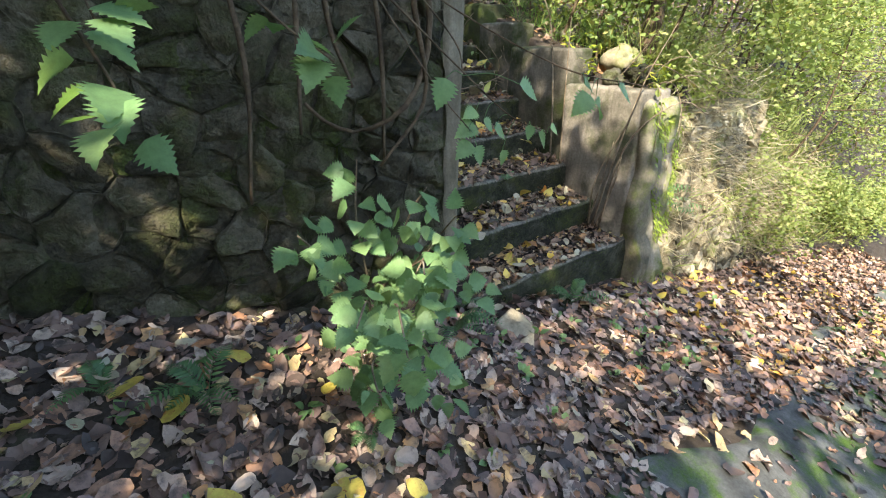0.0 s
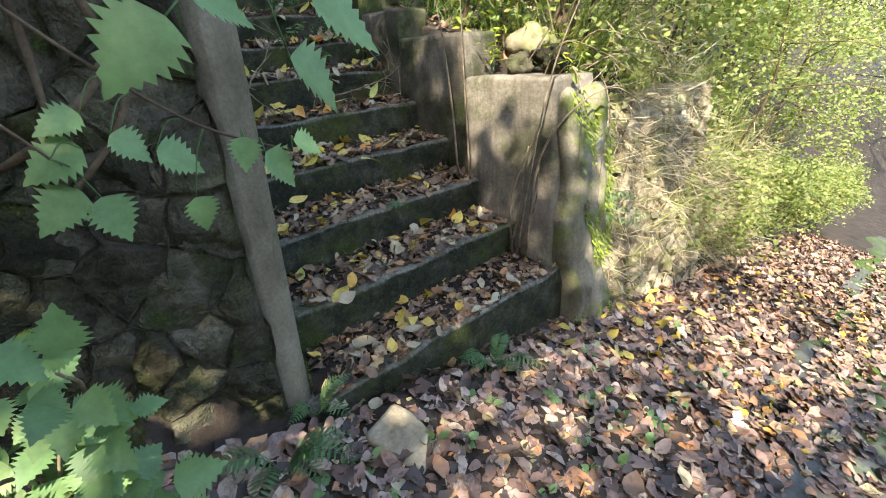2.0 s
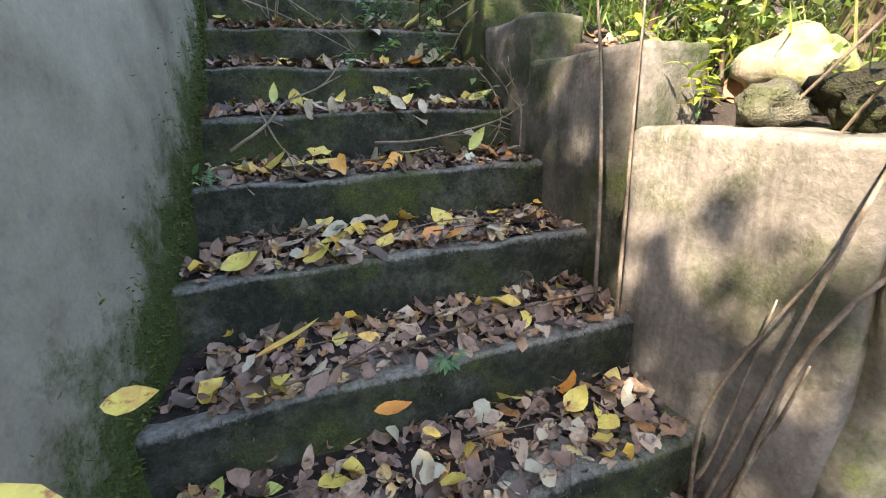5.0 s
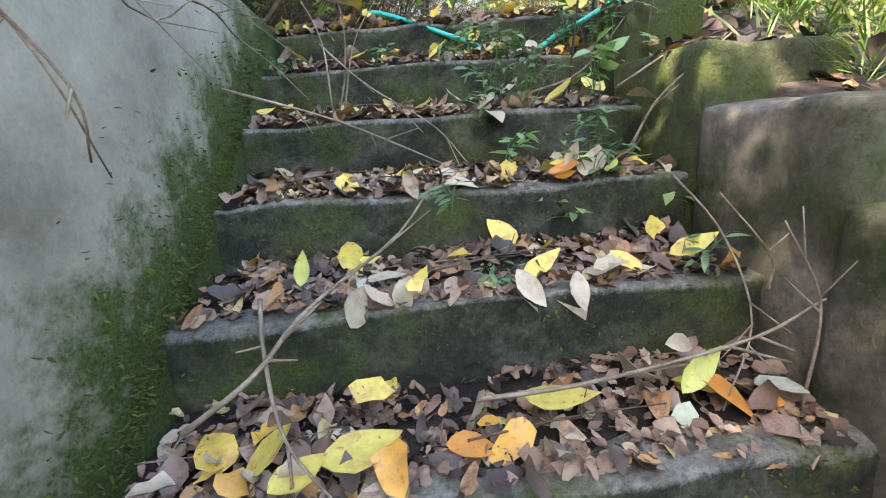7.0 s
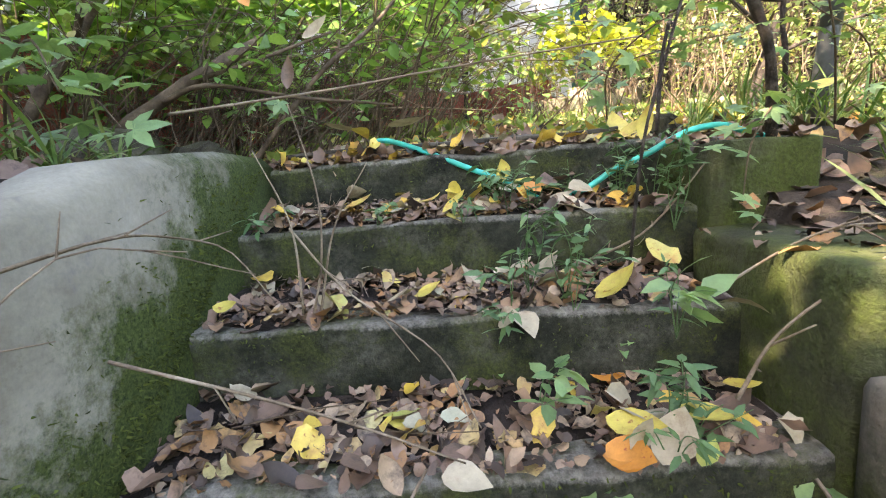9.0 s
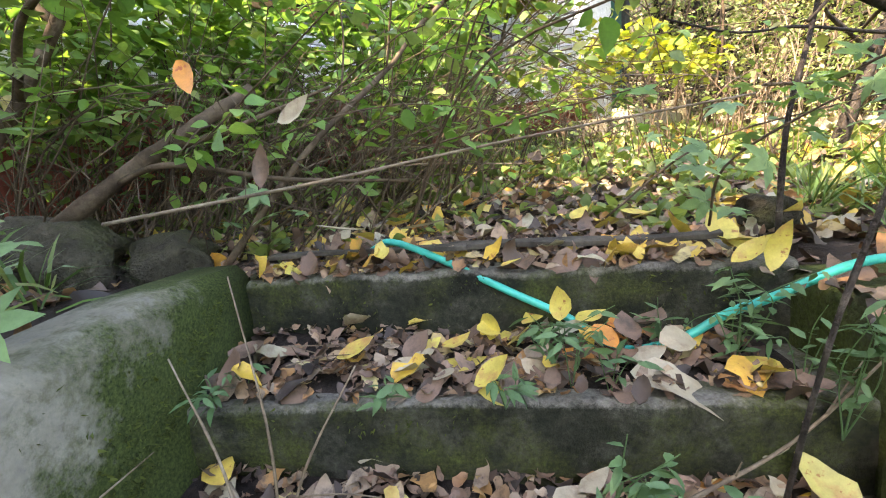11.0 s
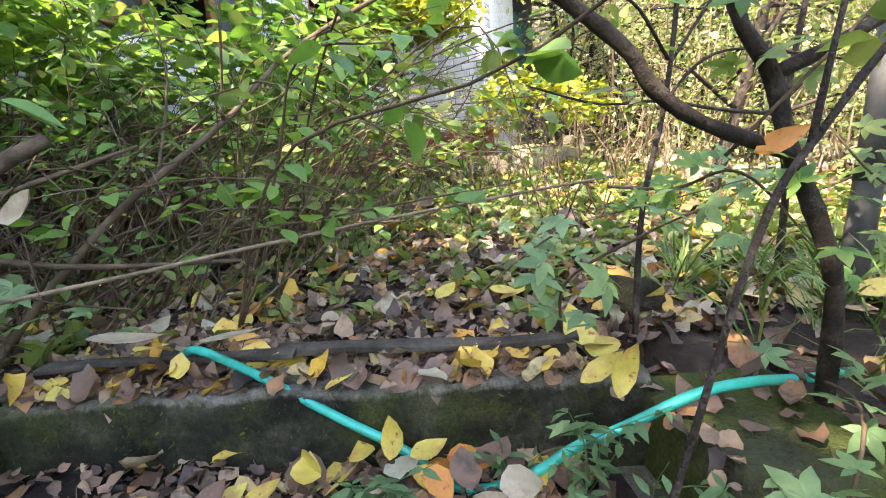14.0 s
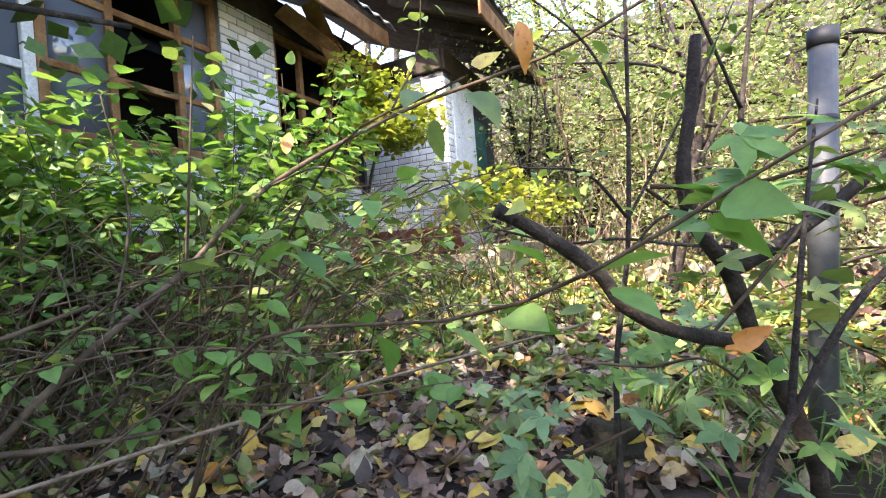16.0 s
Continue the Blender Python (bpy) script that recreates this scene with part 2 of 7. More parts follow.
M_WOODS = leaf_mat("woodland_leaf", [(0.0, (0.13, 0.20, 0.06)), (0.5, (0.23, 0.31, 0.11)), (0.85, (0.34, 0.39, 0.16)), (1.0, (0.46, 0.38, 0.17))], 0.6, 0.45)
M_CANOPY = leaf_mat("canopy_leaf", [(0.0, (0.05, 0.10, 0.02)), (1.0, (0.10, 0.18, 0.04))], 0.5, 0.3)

# ---- mesh helpers ----


class Soup:
    """Gathers many small pieces into one mesh."""

    def __init__(self):
        self.v, self.f, self.n = [], [], 0

    def add(self, verts, faces):
        verts = np.asarray(verts, float)
        faces = np.asarray(faces, int)
        self.v.append(verts)
        self.f.extend((faces + self.n).tolist())
        self.n += len(verts)

    def mesh(self, name, material, smooth=True):
        me = bpy.data.meshes.new(name)
        me.from_pydata(np.concatenate(self.v).tolist() if self.v else [], [], self.f)
        me.materials.append(material)
        if smooth:
            me.polygons.foreach_set("use_smooth", [True] * len(me.polygons))
        me.update()
        return me


def thing(name, label, category, group="", kind="", at=None):
    ob = new(name)
    ob.empty_display_size = 0.05
    if at is not None:
        ob.location = at
    return tagged(ob, label, category, group, kind)


def part(name, data, material, parent, label=""):
    """data: a bmesh, a Soup or a mesh, in the parent's own coordinates."""
    if isinstance(data, Soup):
        me = data.mesh(name, material)
    elif isinstance(data, bmesh.types.BMesh):
        me = bpy.data.meshes.new(name)
        data.to_mesh(me)
        data.free()
        me.materials.append(material)
    else:
        me = data
    ob = new(name, me)
    if parent is not None:
        ob.parent = parent
    if label:
        tagged(ob, label)
    return ob


def unit(a):
    return a / np.maximum(np.linalg.norm(a, axis=-1, keepdims=True), 1e-9)


def strip(ts, ws):
    """A blade's template: rows along the rib at ts, half widths ws, three points a row."""
    pts = [(t, s * w) for t, w in zip(ts, ws) for s in (-1, 0, 1)]
    faces = []
    for r in range(len(ts) - 1):
        a = 3 * r
        faces += [(a, a + 1, a + 4, a + 3), (a + 1, a + 2, a + 5, a + 4)]
    return np.array(pts, float), np.array(faces)


OVATE = strip((0, 0.10, 0.30, 0.55, 0.80, 1.0), (0.03, 0.55, 0.98, 0.92, 0.5, 0.02))
BROAD = strip((0, 0.05, 0.22, 0.48, 0.74, 0.92, 1.0), (0.10, 0.70, 1.12, 1.05, 0.70, 0.26, 0.02))
TORN = (OVATE[0] * np.array([[1, 1.0 if k % 3 != 2 else (0.55, 0.9, 1.1, 0.6, 1.2, 1.0)[k // 3]] for k in range(18)]) + np.array([[0.0, 0.0] if k % 3 else [0.03 * (-1) ** (k // 3), 0.0] for k in range(18)]), OVATE[1])
LANCE = strip((0, 0.25, 0.6, 1.0), (0.05, 0.9, 0.8, 0.02))
TEETH = 8
_ts = [0.0] + [0.03 + 0.95 * (k + (0.0, 0.72)[h]) / TEETH for k in range(TEETH) for h in (0, 1)] + [1.0]
_ws = [0.04] + [(0.66, 1.0)[h] * 1.16 * math.sin(math.pi * t ** 0.56) for t, h in zip(_ts[1:-1], (0, 1) * TEETH)] + [0.01]
TOOTHED = strip(_ts, _ws)
RHOMB = (np.array([(0, 0), (0.45, -1), (0.45, 1), (1, 0)], float), np.array([(0, 2, 3, 1)]))
BLADE = strip((0, 0.4, 0.75, 1.0), (0.7, 1.0, 0.7, 0.05))


def blades(soup, base, way, normal, length, width, curl, fold, template=OVATE, crumple=0.0):
    """Adds one blade a row: its base, way along the rib, normal, length, half width, curl and fold."""
    base, way, normal = (np.asarray(a, float) for a in (base, way, normal))
    k = len(base)
    if not k:
        return
    way = unit(way)
    side = unit(np.cross(way, normal))
    normal = np.cross(side, way)
    length, width, curl, fold = (np.broadcast_to(np.asarray(a, float), (k,)) for a in (length, width, curl, fold))
    tp, tf = template
    u, v = tp[:, 0], tp[:, 1]
    along = np.sin(np.clip(u, 0, 1)[None, :] * np.maximum(np.abs(curl), 1e-3)[:, None]) / np.maximum(np.abs(curl), 1e-3)[:, None]
    lift = (1 - np.cos(u[None, :] * np.abs(curl)[:, None])) / np.maximum(np.abs(curl), 1e-3)[:, None] * np.sign(curl)[:, None]
    p = (base[:, None] + way[:, None] * (along * length[:, None])[..., None]
         + side[:, None] * (v[None, :] * width[:, None])[..., None]
         + normal[:, None] * (lift * length[:, None] + np.abs(v)[None, :] * (fold * width)[:, None])[..., None])
    if crumple:
        wave = np.random.default_rng(k).normal(0, crumple, (k, len(tp)))
        p = p + normal[:, None] * (wave * width[:, None] * (0.3 + np.abs(v))[None, :])[..., None]
    m = len(tp)
    f = (tf[None] + (np.arange(k) * m)[:, None, None]).reshape(-1, tf.shape[1])
    soup.add(p.reshape(-1, 3), f)


def tube(soup, pts, radii, sides=6):
    """A round stem along pts."""
    pts = np.asarray(pts, float)
    radii = np.broadcast_to(np.asarray(radii, float), (len(pts),))
    d = unit(np.gradient(pts, axis=0))
    ref = np.array((0.31, 0.17, 0.93)) if abs(d[0] @ np.array((0.31, 0.17, 0.93))) < 0.9 else np.array((1.0, 0.1, 0.0))
    a = unit(np.cross(d, ref))
    b = np.cross(d, a)
    ang = np.arange(sides) * 2 * np.pi / sides
    ring = pts[:, None] + radii[:, None, None] * (a[:, None] * np.cos(ang)[None, :, None] + b[:, None] * np.sin(ang)[None, :, None])
    f = []
    for r in range(len(pts) - 1):
        for s in range(sides):
            q = (s + 1) % sides
            f.append((r * sides + s, r * sides + q, (r + 1) * sides + q, (r + 1) * sides + s))
    soup.add(ring.reshape(-1, 3), f)
    soup.f.append([soup.n - sides + s for s in range(sides)])
    soup.f.append([soup.n - len(pts) * sides + s for s in reversed(range(sides))])


def spline(ctrl, n=16):
    """A smooth line through the control points."""
    c = np.asarray(ctrl, float)
    if len(c) == 2:
        return c[0] + (c[1] - c[0]) * np.linspace(0, 1, n)[:, None]
    c = np.vstack([2 * c[0] - c[1], c, 2 * c[-1] - c[-2]])
    out = []
    seg = len(c) - 3
    for t in np.linspace(0, seg - 1e-6, n):
        i = int(t)
        w = t - i
        p0, p1, p2, p3 = c[i:i + 4]
        out.append(0.5 * ((2 * p1) + (p2 - p0) * w + (2 * p0 - 5 * p1 + 4 * p2 - p3) * w ** 2 + (3 * p1 - p0 - 3 * p2 + p3) * w ** 3))
    return np.array(out)


def wobble(pts, amount, rng):
    pts = np.array(pts, float)
    pts[1:-1] += rng.normal(0, amount, (len(pts) - 2, 3))
    return pts


def box_bm(x0, x1, y0, y1, z0, z1, bevel=0.015, cuts=0, rough=0.0, seed=0):
    """A block with worn edges; rough: how far its faces are uneven."""
    bm = bmesh.new()
    bmesh.ops.create_cube(bm, size=1)
    for v in bm.verts:
        v.co = Vector(((x0 + x1) / 2 + v.co.x * (x1 - x0), (y0 + y1) / 2 + v.co.y * (y1 - y0), (z0 + z1) / 2 + v.co.z * (z1 - z0)))
    if bevel:
        bmesh.ops.bevel(bm, geom=bm.edges[:], offset=bevel, segments=2, affect='EDGES', profile=0.6)
    if cuts:
        long = [e for e in bm.edges if e.calc_length() > 0.12]
        bmesh.ops.subdivide_edges(bm, edges=long, cuts=cuts, use_grid_fill=True)
    if rough:
        for v in bm.verts:
            q = v.co * 7 + Vector((seed * 3.1, seed * 1.7, 0))
            v.co += Vector((noise.noise(q), noise.noise(q + Vector((9, 0, 0))), noise.noise(q + Vector((0, 9, 0))))) * rough
            v.co += Vector((0, noise.noise(q * 4), noise.noise(q * 4 + Vector((5, 0, 0))))) * rough * 0.6
    for f in bm.faces:
        f.smooth = True
    return bm


# ---- lie of the land ----
STEP_Y, STEP_Z, RUN, RISE, STEPS = 1.445, 0.02, 0.2675, 0.187, 10


def tread_z(i):
    return {6: 1.122, 7: 1.298, 8: 1.467, 9: 1.630}.get(i, STEP_Z + RISE * i)


TURN = (0, 0, 0, 0, 0, 0, 0, 0.04, 0.08, 0.13)


def left_x(y):
    return float(np.interp(y, (1.5, 2.1, 2.6, 3.0, 3.9), (1.165, 1.29, 1.37, 1.40, 1.415)))


def right_x(y):
    return float(np.interp(y, (1.5, 2.2, 2.8, 3.3), (2.44, 2.49, 2.51, 2.51)))


def lower_z(x, y):
    cx, cy = np.clip(x, -5.0, 14.0), np.clip(y, -4.0, 2.0)
    return -0.05 - 0.222 * (cx - 0.95) + 0.22 * (cy - 0.95) + 0.03 * np.sin(1.7 * x + 0.6) * np.cos(1.3 * y)


def upper_z(x, y):
    back = 1.622 + 0.12 * (np.clip(y, 3.9, 14.0) - 3.9)
    bank = np.interp(y, (1.5, 2.1, 2.7, 3.3, 3.9), (0.86, 0.98, 1.2, 1.42, 1.66))
    z = np.where((x > 2.45) & (y < 3.9), bank, back)
    z = z - np.where(x > 3.2, 0.16 * (np.clip(x, 3.2, 12) - 3.2) * np.clip((5.5 - y) / 3, 0, 1), 0)
    hill = 0.45 * np.clip(y - 9.5, 0, 40) + 0.25 * np.clip(x - 6.5, 0, 40) * np.clip((y - 3) / 3, 0, 1)
    return z + hill + 0.03 * np.sin(2.3 * x) * np.cos(1.9 * y)


def wall_y(x):
    """The face of the retaining walls along the lower path."""
    return np.interp(x, (-4.0, 0.0, 1.0, 1.2, 2.45, 3.3, 6.0, 12.0), (2.3, 1.68, 1.46, 1.50, 1.48, 1.46, 1.45, 1.3))


def ground_z(x, y):
    x, y = np.asarray(x, float), np.asarray(y, float)
    lo, hi = lower_z(x, y), upper_z(x, y)
    depth = np.where(x < 2.6, 0.14, np.interp(x, (2.6, 3.4, 4.5), (0.14, 0.3, 0.9)))
    s = np.clip((y - wall_y(x) - np.where(x > 3.2, -0.05, 0.07)) / depth, 0, 1)
    z = lo + (hi - lo) * s
    under = STEP_Z + (RISE / RUN) * (y - STEP_Y) - 0.3
    return np.where((x > 1.15) & (x < 2.6) & (y > 1.42) & (y < 4.0), np.minimum(z, under), z)


def ground_sheet():
    xs = np.concatenate([[-400, -120, -40, -15, -8], np.arange(-5, 9.01, 0.1), [11, 14, 20, 40, 120, 400]])
    ys = np.concatenate([[-400, -120, -40, -12, -7], np.arange(-4, 13.01, 0.1), [15, 18, 24, 40, 120, 400]])
    X, Y = np.meshgrid(xs, ys)
    Z = ground_z(X, Y)
    w = len(xs)
    idx = np.arange(len(ys) * w).reshape(len(ys), w)
    f = np.stack([idx[:-1, :-1], idx[:-1, 1:], idx[1:, 1:], idx[1:, :-1]], -1).reshape(-1, 4)
    s = Soup()
    s.add(np.stack([X, Y, Z], -1).reshape(-1, 3), f)
    return tagged(part("ground", s, M_SOIL, None), "dark leaf-strewn soil of the path and garden", "ground", kind="structure")


ground = ground_sheet()

# ---- stairs and their walls ----
stairs = thing("stairs", "ten mossy cast concrete garden steps strewn with leaves", "stairs", kind="structure")
for i in range(STEPS):
    y0, z1 = STEP_Y + RUN * i, tread_z(i)
    y1 = y0 + RUN + (0.10 if i < STEPS - 1 else 0.12)
    xa, xb = left_x(y0) - 0.12, right_x(y0) + 0.08
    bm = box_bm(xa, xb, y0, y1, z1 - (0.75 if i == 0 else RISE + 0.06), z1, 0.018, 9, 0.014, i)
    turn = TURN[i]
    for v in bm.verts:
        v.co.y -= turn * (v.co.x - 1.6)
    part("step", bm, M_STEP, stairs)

wall_left = thing("wall_left", "grey cement-rendered flank wall with climbing moss", "wall", kind="structure")


def flank_wall():
    bm = bmesh.new()
    ys = [1.50, 1.53, 1.62, 1.8, 2.1, 2.4, 2.7, 2.9, 3.0, 3.1, 3.2, 3.3, 3.45, 3.6, 3.75, 3.90]
    rows = []
    for k, y in enumerate(ys):
        t = np.interp(y, (1.5, 1.7), (0.115, 0.16))
        top = float(np.interp(y, (1.5, 3.0, 3.12, 3.2, 3.6), (1.605, 1.60, 1.612, 1.645, 1.672))) - 0.01 * math.sin(5 * y)
        c = 0.03 if k == 0 else 0.0
        prof = [(-t + c, -0.35), (-t + c, top - 0.03), (-t + 0.03, top), (-0.03, top), (-c, top - 0.03), (-c, 0.9), (-c, 0.2), (-c, -0.35)]
        lean = 0.03 if y < 1.6 else 0
        rows.append([bm.verts.new((left_x(y) + a + noise.noise(Vector((y * 2, z * 2, 0))) * 0.008 + lean * (z - 0.3), y, z)) for a, z in prof])
    for k, (a, b) in enumerate(zip(rows, rows[1:])):
        for q in range(len(a) - 1):
            bm.faces.new((a[q], a[q + 1], b[q + 1], b[q])).material_index = 1 if k == 0 or q < 2 else 0
    bm.faces.new(rows[0][::-1]).material_index = 1
    bm.faces.new(rows[-1])
    for f in bm.faces:
        f.smooth = True
    bmesh.ops.recalc_face_normals(bm, faces=bm.faces[:])
    return bm


for i in range(STEPS):
    y0, z1 = STEP_Y + RUN * i, tread_z(i)
    turn = TURN[i]
    s = Soup()
    us, vs = np.linspace(0, 1, 24), np.linspace(0, 1, 8)
    grid = []
    for v in vs:
        for u in us:
            y = y0 + 0.018 + 0.02 * noise.noise(Vector((u * 9, i, 0.5))) * (1 - v) + v * (RUN + 0.04)
            x = left_x(y) + u * (right_x(y) - left_x(y))
            lump = noise.noise(Vector((x * 9, y * 9, i)))
            grid.append((x, y - turn * (x - 1.6), z1 - 0.012 + 0.040 * v ** 0.7 + 0.012 * lump))
    idx = np.arange(len(grid)).reshape(8, 24)
    s.add(grid, np.stack([idx[:-1, :-1], idx[:-1, 1:], idx[1:, 1:], idx[1:, :-1]], -1).reshape(-1, 4))
    part("humus", s, M_HUMUS, stairs, "black leaf mould lying on the tread")

part("render_coat", flank_wall(), M_RENDER, wall_left).data.materials.append(M_POST)

wall_right = thing("wall_right", "stepped flank wall of stained render and mossy blocks", "wall", kind="structure")
for k, (ya, yb, top, mat, deep) in enumerate(((1.49, 2.06, 0.91, M_WALLR, 0.30), (2.06, 2.64, 1.12, M_WALLM, 0.22), (2.64, 3.02, 1.28, M_WALLM, 0.22), (3.02, 3.46, 1.42, M_BLOCK, 0.36), (3.46, 3.78, 1.61, M_BLOCK, 0.25))):
    xa = right_x((ya + yb) / 2) + (0.004 * k if k < 4 else 0.06)
    part("wall_section", box_bm(xa, xa + deep, ya + 0.003, yb, -0.7 + 0.4 * k, top, 0.022, 3, 0.012, 20 + k), mat, wall_right)



def pavement_sheet():
    """Worn mossy paving in the middle of the path."""
    s = Soup()
    us, vs = np.linspace(0, 1, 120), np.linspace(0, 1, 30)
    pts = []
    for v in vs:
        for u in us:
            x = -4.0 + 14.2 * u
            edge = 0.50 + 0.05 * math.sin(2.1 * x) + 0.05 * math.sin(5.3 * x + 1) + 0.035 * (x - 2)
            y = edge - 2.4 * v
            pts.append((x + 0.25 * v, y, float(ground_z(x + 0.25 * v, y)) + 0.030 - (0.05 if v == 0 or u == 0 else 0)))
    idx = np.arange(len(pts)).reshape(30, 120)
    s.add(pts, np.stack([idx[:-1, :-1], idx[1:, :-1], idx[1:, 1:], idx[:-1, 1:]], -1).reshape(-1, 4))
    return tagged(part("pavement", s, M_PAVE, None), "worn grey paving with moss patches", "path", kind="structure")


M_PAVE = rough_mat("mossy_paving", (0.055, 0.055, 0.05), (0.10, 0.10, 0.094), (0.16, 0.16, 0.15), 4, 70, 0.9, 0.7, 0.01, moss=(0.07, 0.12, 0.02), moss_lo=0.46, moss_hi=0.58, moss_scale=2.6)
pavement = pavement_sheet()

# ---- rubble walls ----


def cells(seeds, w, h):
    """Voronoi cells of seeds in a rectangle w by h."""
    out = []
    for i, s in enumerate(seeds):
        poly = [np.array(p, float) for p in ((0, 0), (w, 0), (w, h), (0, h))]
        near = np.argsort(((seeds - s) ** 2).sum(1))[1:18]
        for j in near:
            m, n = (seeds[j] + s) / 2, seeds[j] - s
            new_poly = []
            for a, b in zip(poly, poly[1:] + poly[:1]):
                da, db = (a - m) @ n, (b - m) @ n
                if da <= 0:
                    new_poly.append(a)
                if da * db < 0:
                    new_poly.append(a + (b - a) * da / (da - db))
            poly = new_poly
            if len(poly) < 3:
                break
        if len(poly) >= 3:
            out.append((s, poly))
    return out


def stone_bm(poly, rng, proud, gap):
    """One rubble stone: an angular block with a flat, chipped face, in (across, out, up)."""
    c = np.mean(poly, 0)
    bm = bmesh.new()
    poly = [p for k, p in enumerate(poly) if np.linalg.norm(p - poly[k - 1]) > 0.010]
    if len(poly) < 3:
        poly = [c + np.array(q) * 0.03 for q in ((-1, -1), (1, -1), (1, 1), (-1, 1))]
    poly = [q for p, r in zip(poly, poly[1:] + poly[:1]) for q in (p, p + (r - p) * 0.5 + rng.normal(0, 0.05, 2) * np.linalg.norm(r - p))]
    rings = []
    seed = Vector(rng.uniform(-50, 50, 3))
    tilt = rng.normal(0, 0.13, 2)
    planes = rng.normal(0, 0.30, (4, 2))
    lift = rng.uniform(0.0, 0.012, 4)
    for inward, out in ((0.0, -0.06), (0.0, 0.45), (0.025, 0.86), (0.10, 1.0), (0.25, 1.04), (0.44, 1.0), (0.64, 1.02), (0.84, 1.0)):
        ring = []
        for p in poly:
            d = c - p
            l = np.linalg.norm(d)
            q = p + d * inward + d / max(l, 1e-6) * min(gap + (0.003 if inward else 0), l * 0.5)
            v = Vector((q[0] * 8, q[1] * 8, 0)) + seed
            crag = 0.018 * noise.noise(v) + 0.013 * noise.noise(v * 2.7) + 0.008 * noise.noise(v * 7.1) if inward else 0.0
            chip = min(0.0, min(float((q - c) @ n) + e for n, e in zip(planes, lift))) if inward else 0.0
            lean = float((q - c) @ tilt) if inward else 0.0
            ring.append(bm.verts.new((q[0], (out if out < 0 else out * proud + crag + lean + max(chip, -0.03)), q[1])))
        rings.append(ring)
    for a, b in zip(rings, rings[1:]):
        for k in range(len(a)):
            bm.faces.new((a[k - 1], a[k], b[k], b[k - 1]))
    bm.faces.new(rings[-1])
    bmesh.ops.recalc_face_normals(bm, faces=bm.faces[:])
    for f in bm.faces:
        f.smooth = rng.uniform() < 0.45
    return bm


def rubble_wall(name, label, a, b, z0, z1, count, seed, material, proud=0.05, thick=0.3, batter=0.0):
    """A wall of rubble from plan point a to b, its stones on the side to the right of that way."""
    rng = np.random.default_rng(seed)
    a, b = Vector((*a, 0)), Vector((*b, 0))
    w, h = (b - a).length, z1 - z0
    m = Matrix.Translation((a.x, a.y, z0)) @ Matrix.Rotation(math.atan2(b.y - a.y, b.x - a.x), 4, 'Z') @ Matrix.Diagonal((1, -1, 1, 1))
    top = thing(name, label, "wall", kind="structure")
    core = box_bm(0, w, -thick, 0.0, 0, h, 0)
    bmesh.ops.transform(core, matrix=m, verts=core.verts[:])
    bmesh.ops.reverse_faces(core, faces=core.faces[:])
    for v in core.verts:
        v.co.y -= batter * (z1 - v.co.z)
    part("wall_core", core, M_JOINT if material is M_STONE else M_EARTH, top)
    seeds = []
    tries = 0
    while len(seeds) < count and tries < 24000:
        tries += 1
        p = np.array((rng.uniform(0, w), rng.uniform(0, h)))
        need = rng.choice((0.05, 0.08, 0.17)) * (1.0 if tries < 12000 else 0.7)
        if all(np.hypot((p[0] - q[0]) * 0.55, p[1] - q[1]) > need for q in seeds):
            seeds.append(p)
    for s, poly in cells(np.array(seeds), w, h):
        poly = [q for p, r in zip(poly, poly[1:] + poly[:1]) for q in (p, (p + r) / 2 + rng.normal(0, 0.09, 2) * np.linalg.norm(r - p) * 0.9)]
        bm = stone_bm(poly, rng, proud * rng.uniform(0.5, 1.3), rng.uniform(0.0, 0.006))
        bmesh.ops.transform(bm, matrix=m, verts=bm.verts[:])
        bmesh.ops.reverse_faces(bm, faces=bm.faces[:])
        for v in bm.verts:
            v.co.y -= batter * (z1 - v.co.z)
        part("stone", bm, material, top)
    return top


rubble_wall("wall_front", "rubble stone retaining wall with moss, darkened for its shade", (-2.2, 2.0), (1.07, 1.49), -0.25, 1.72, 330, 5, M_STONE, 0.024)
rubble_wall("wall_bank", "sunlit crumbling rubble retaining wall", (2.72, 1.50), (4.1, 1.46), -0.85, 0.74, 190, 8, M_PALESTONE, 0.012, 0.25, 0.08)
pier = box_bm(2.50, 2.78, 1.445, 1.80, -0.9, 0.86, 0.05, 12, 0.05, 31)
for v in pier.verts:
    v.co.y -= 0.08 * (0.86 - v.co.z)
    v.co += Vector((noise.noise(v.co * 5), noise.noise(v.co * 5 + Vector((7, 0, 0))), 0)) * 0.03
part("pier_core", pier, M_PIER, wall_right)

# ---- fallen leaves ----


def litter(name, label, xy, z, normals, rng, size=(0.035, 0.09), material=M_LITTER, tilt=0.28, lift=0.012, bow=0.95):
    k = len(xy)
    ang = rng.uniform(0, 2 * np.pi, k)
    nrm = unit(normals + rng.normal(0, tilt, (k, 3)))
    way = np.stack([np.cos(ang), np.sin(ang), np.zeros(k)], 1)
    way = unit(way - nrm * (way * nrm).sum(1, keepdims=True))
    ln = rng.uniform(*size, k)
    base = np.column_stack([xy, z + rng.uniform(0.003, lift, k)]) - way * ln[:, None] * 0.5
    s = Soup()
    wd, curl, fold = ln * rng.uniform(0.20, 0.33, k), rng.normal(0, bow, k), rng.uniform(-0.15, 0.7, k)
    pick = rng.integers(0, 3, k)
    for n, shape in enumerate((OVATE, BROAD, TORN)):
        w = pick == n
        blades(s, base[w], way[w], nrm[w], ln[w], wd[w], curl[w], fold[w], shape, 0.22)
    return tagged(part(name, s, material, None), label, "leaves", kind="stuff")


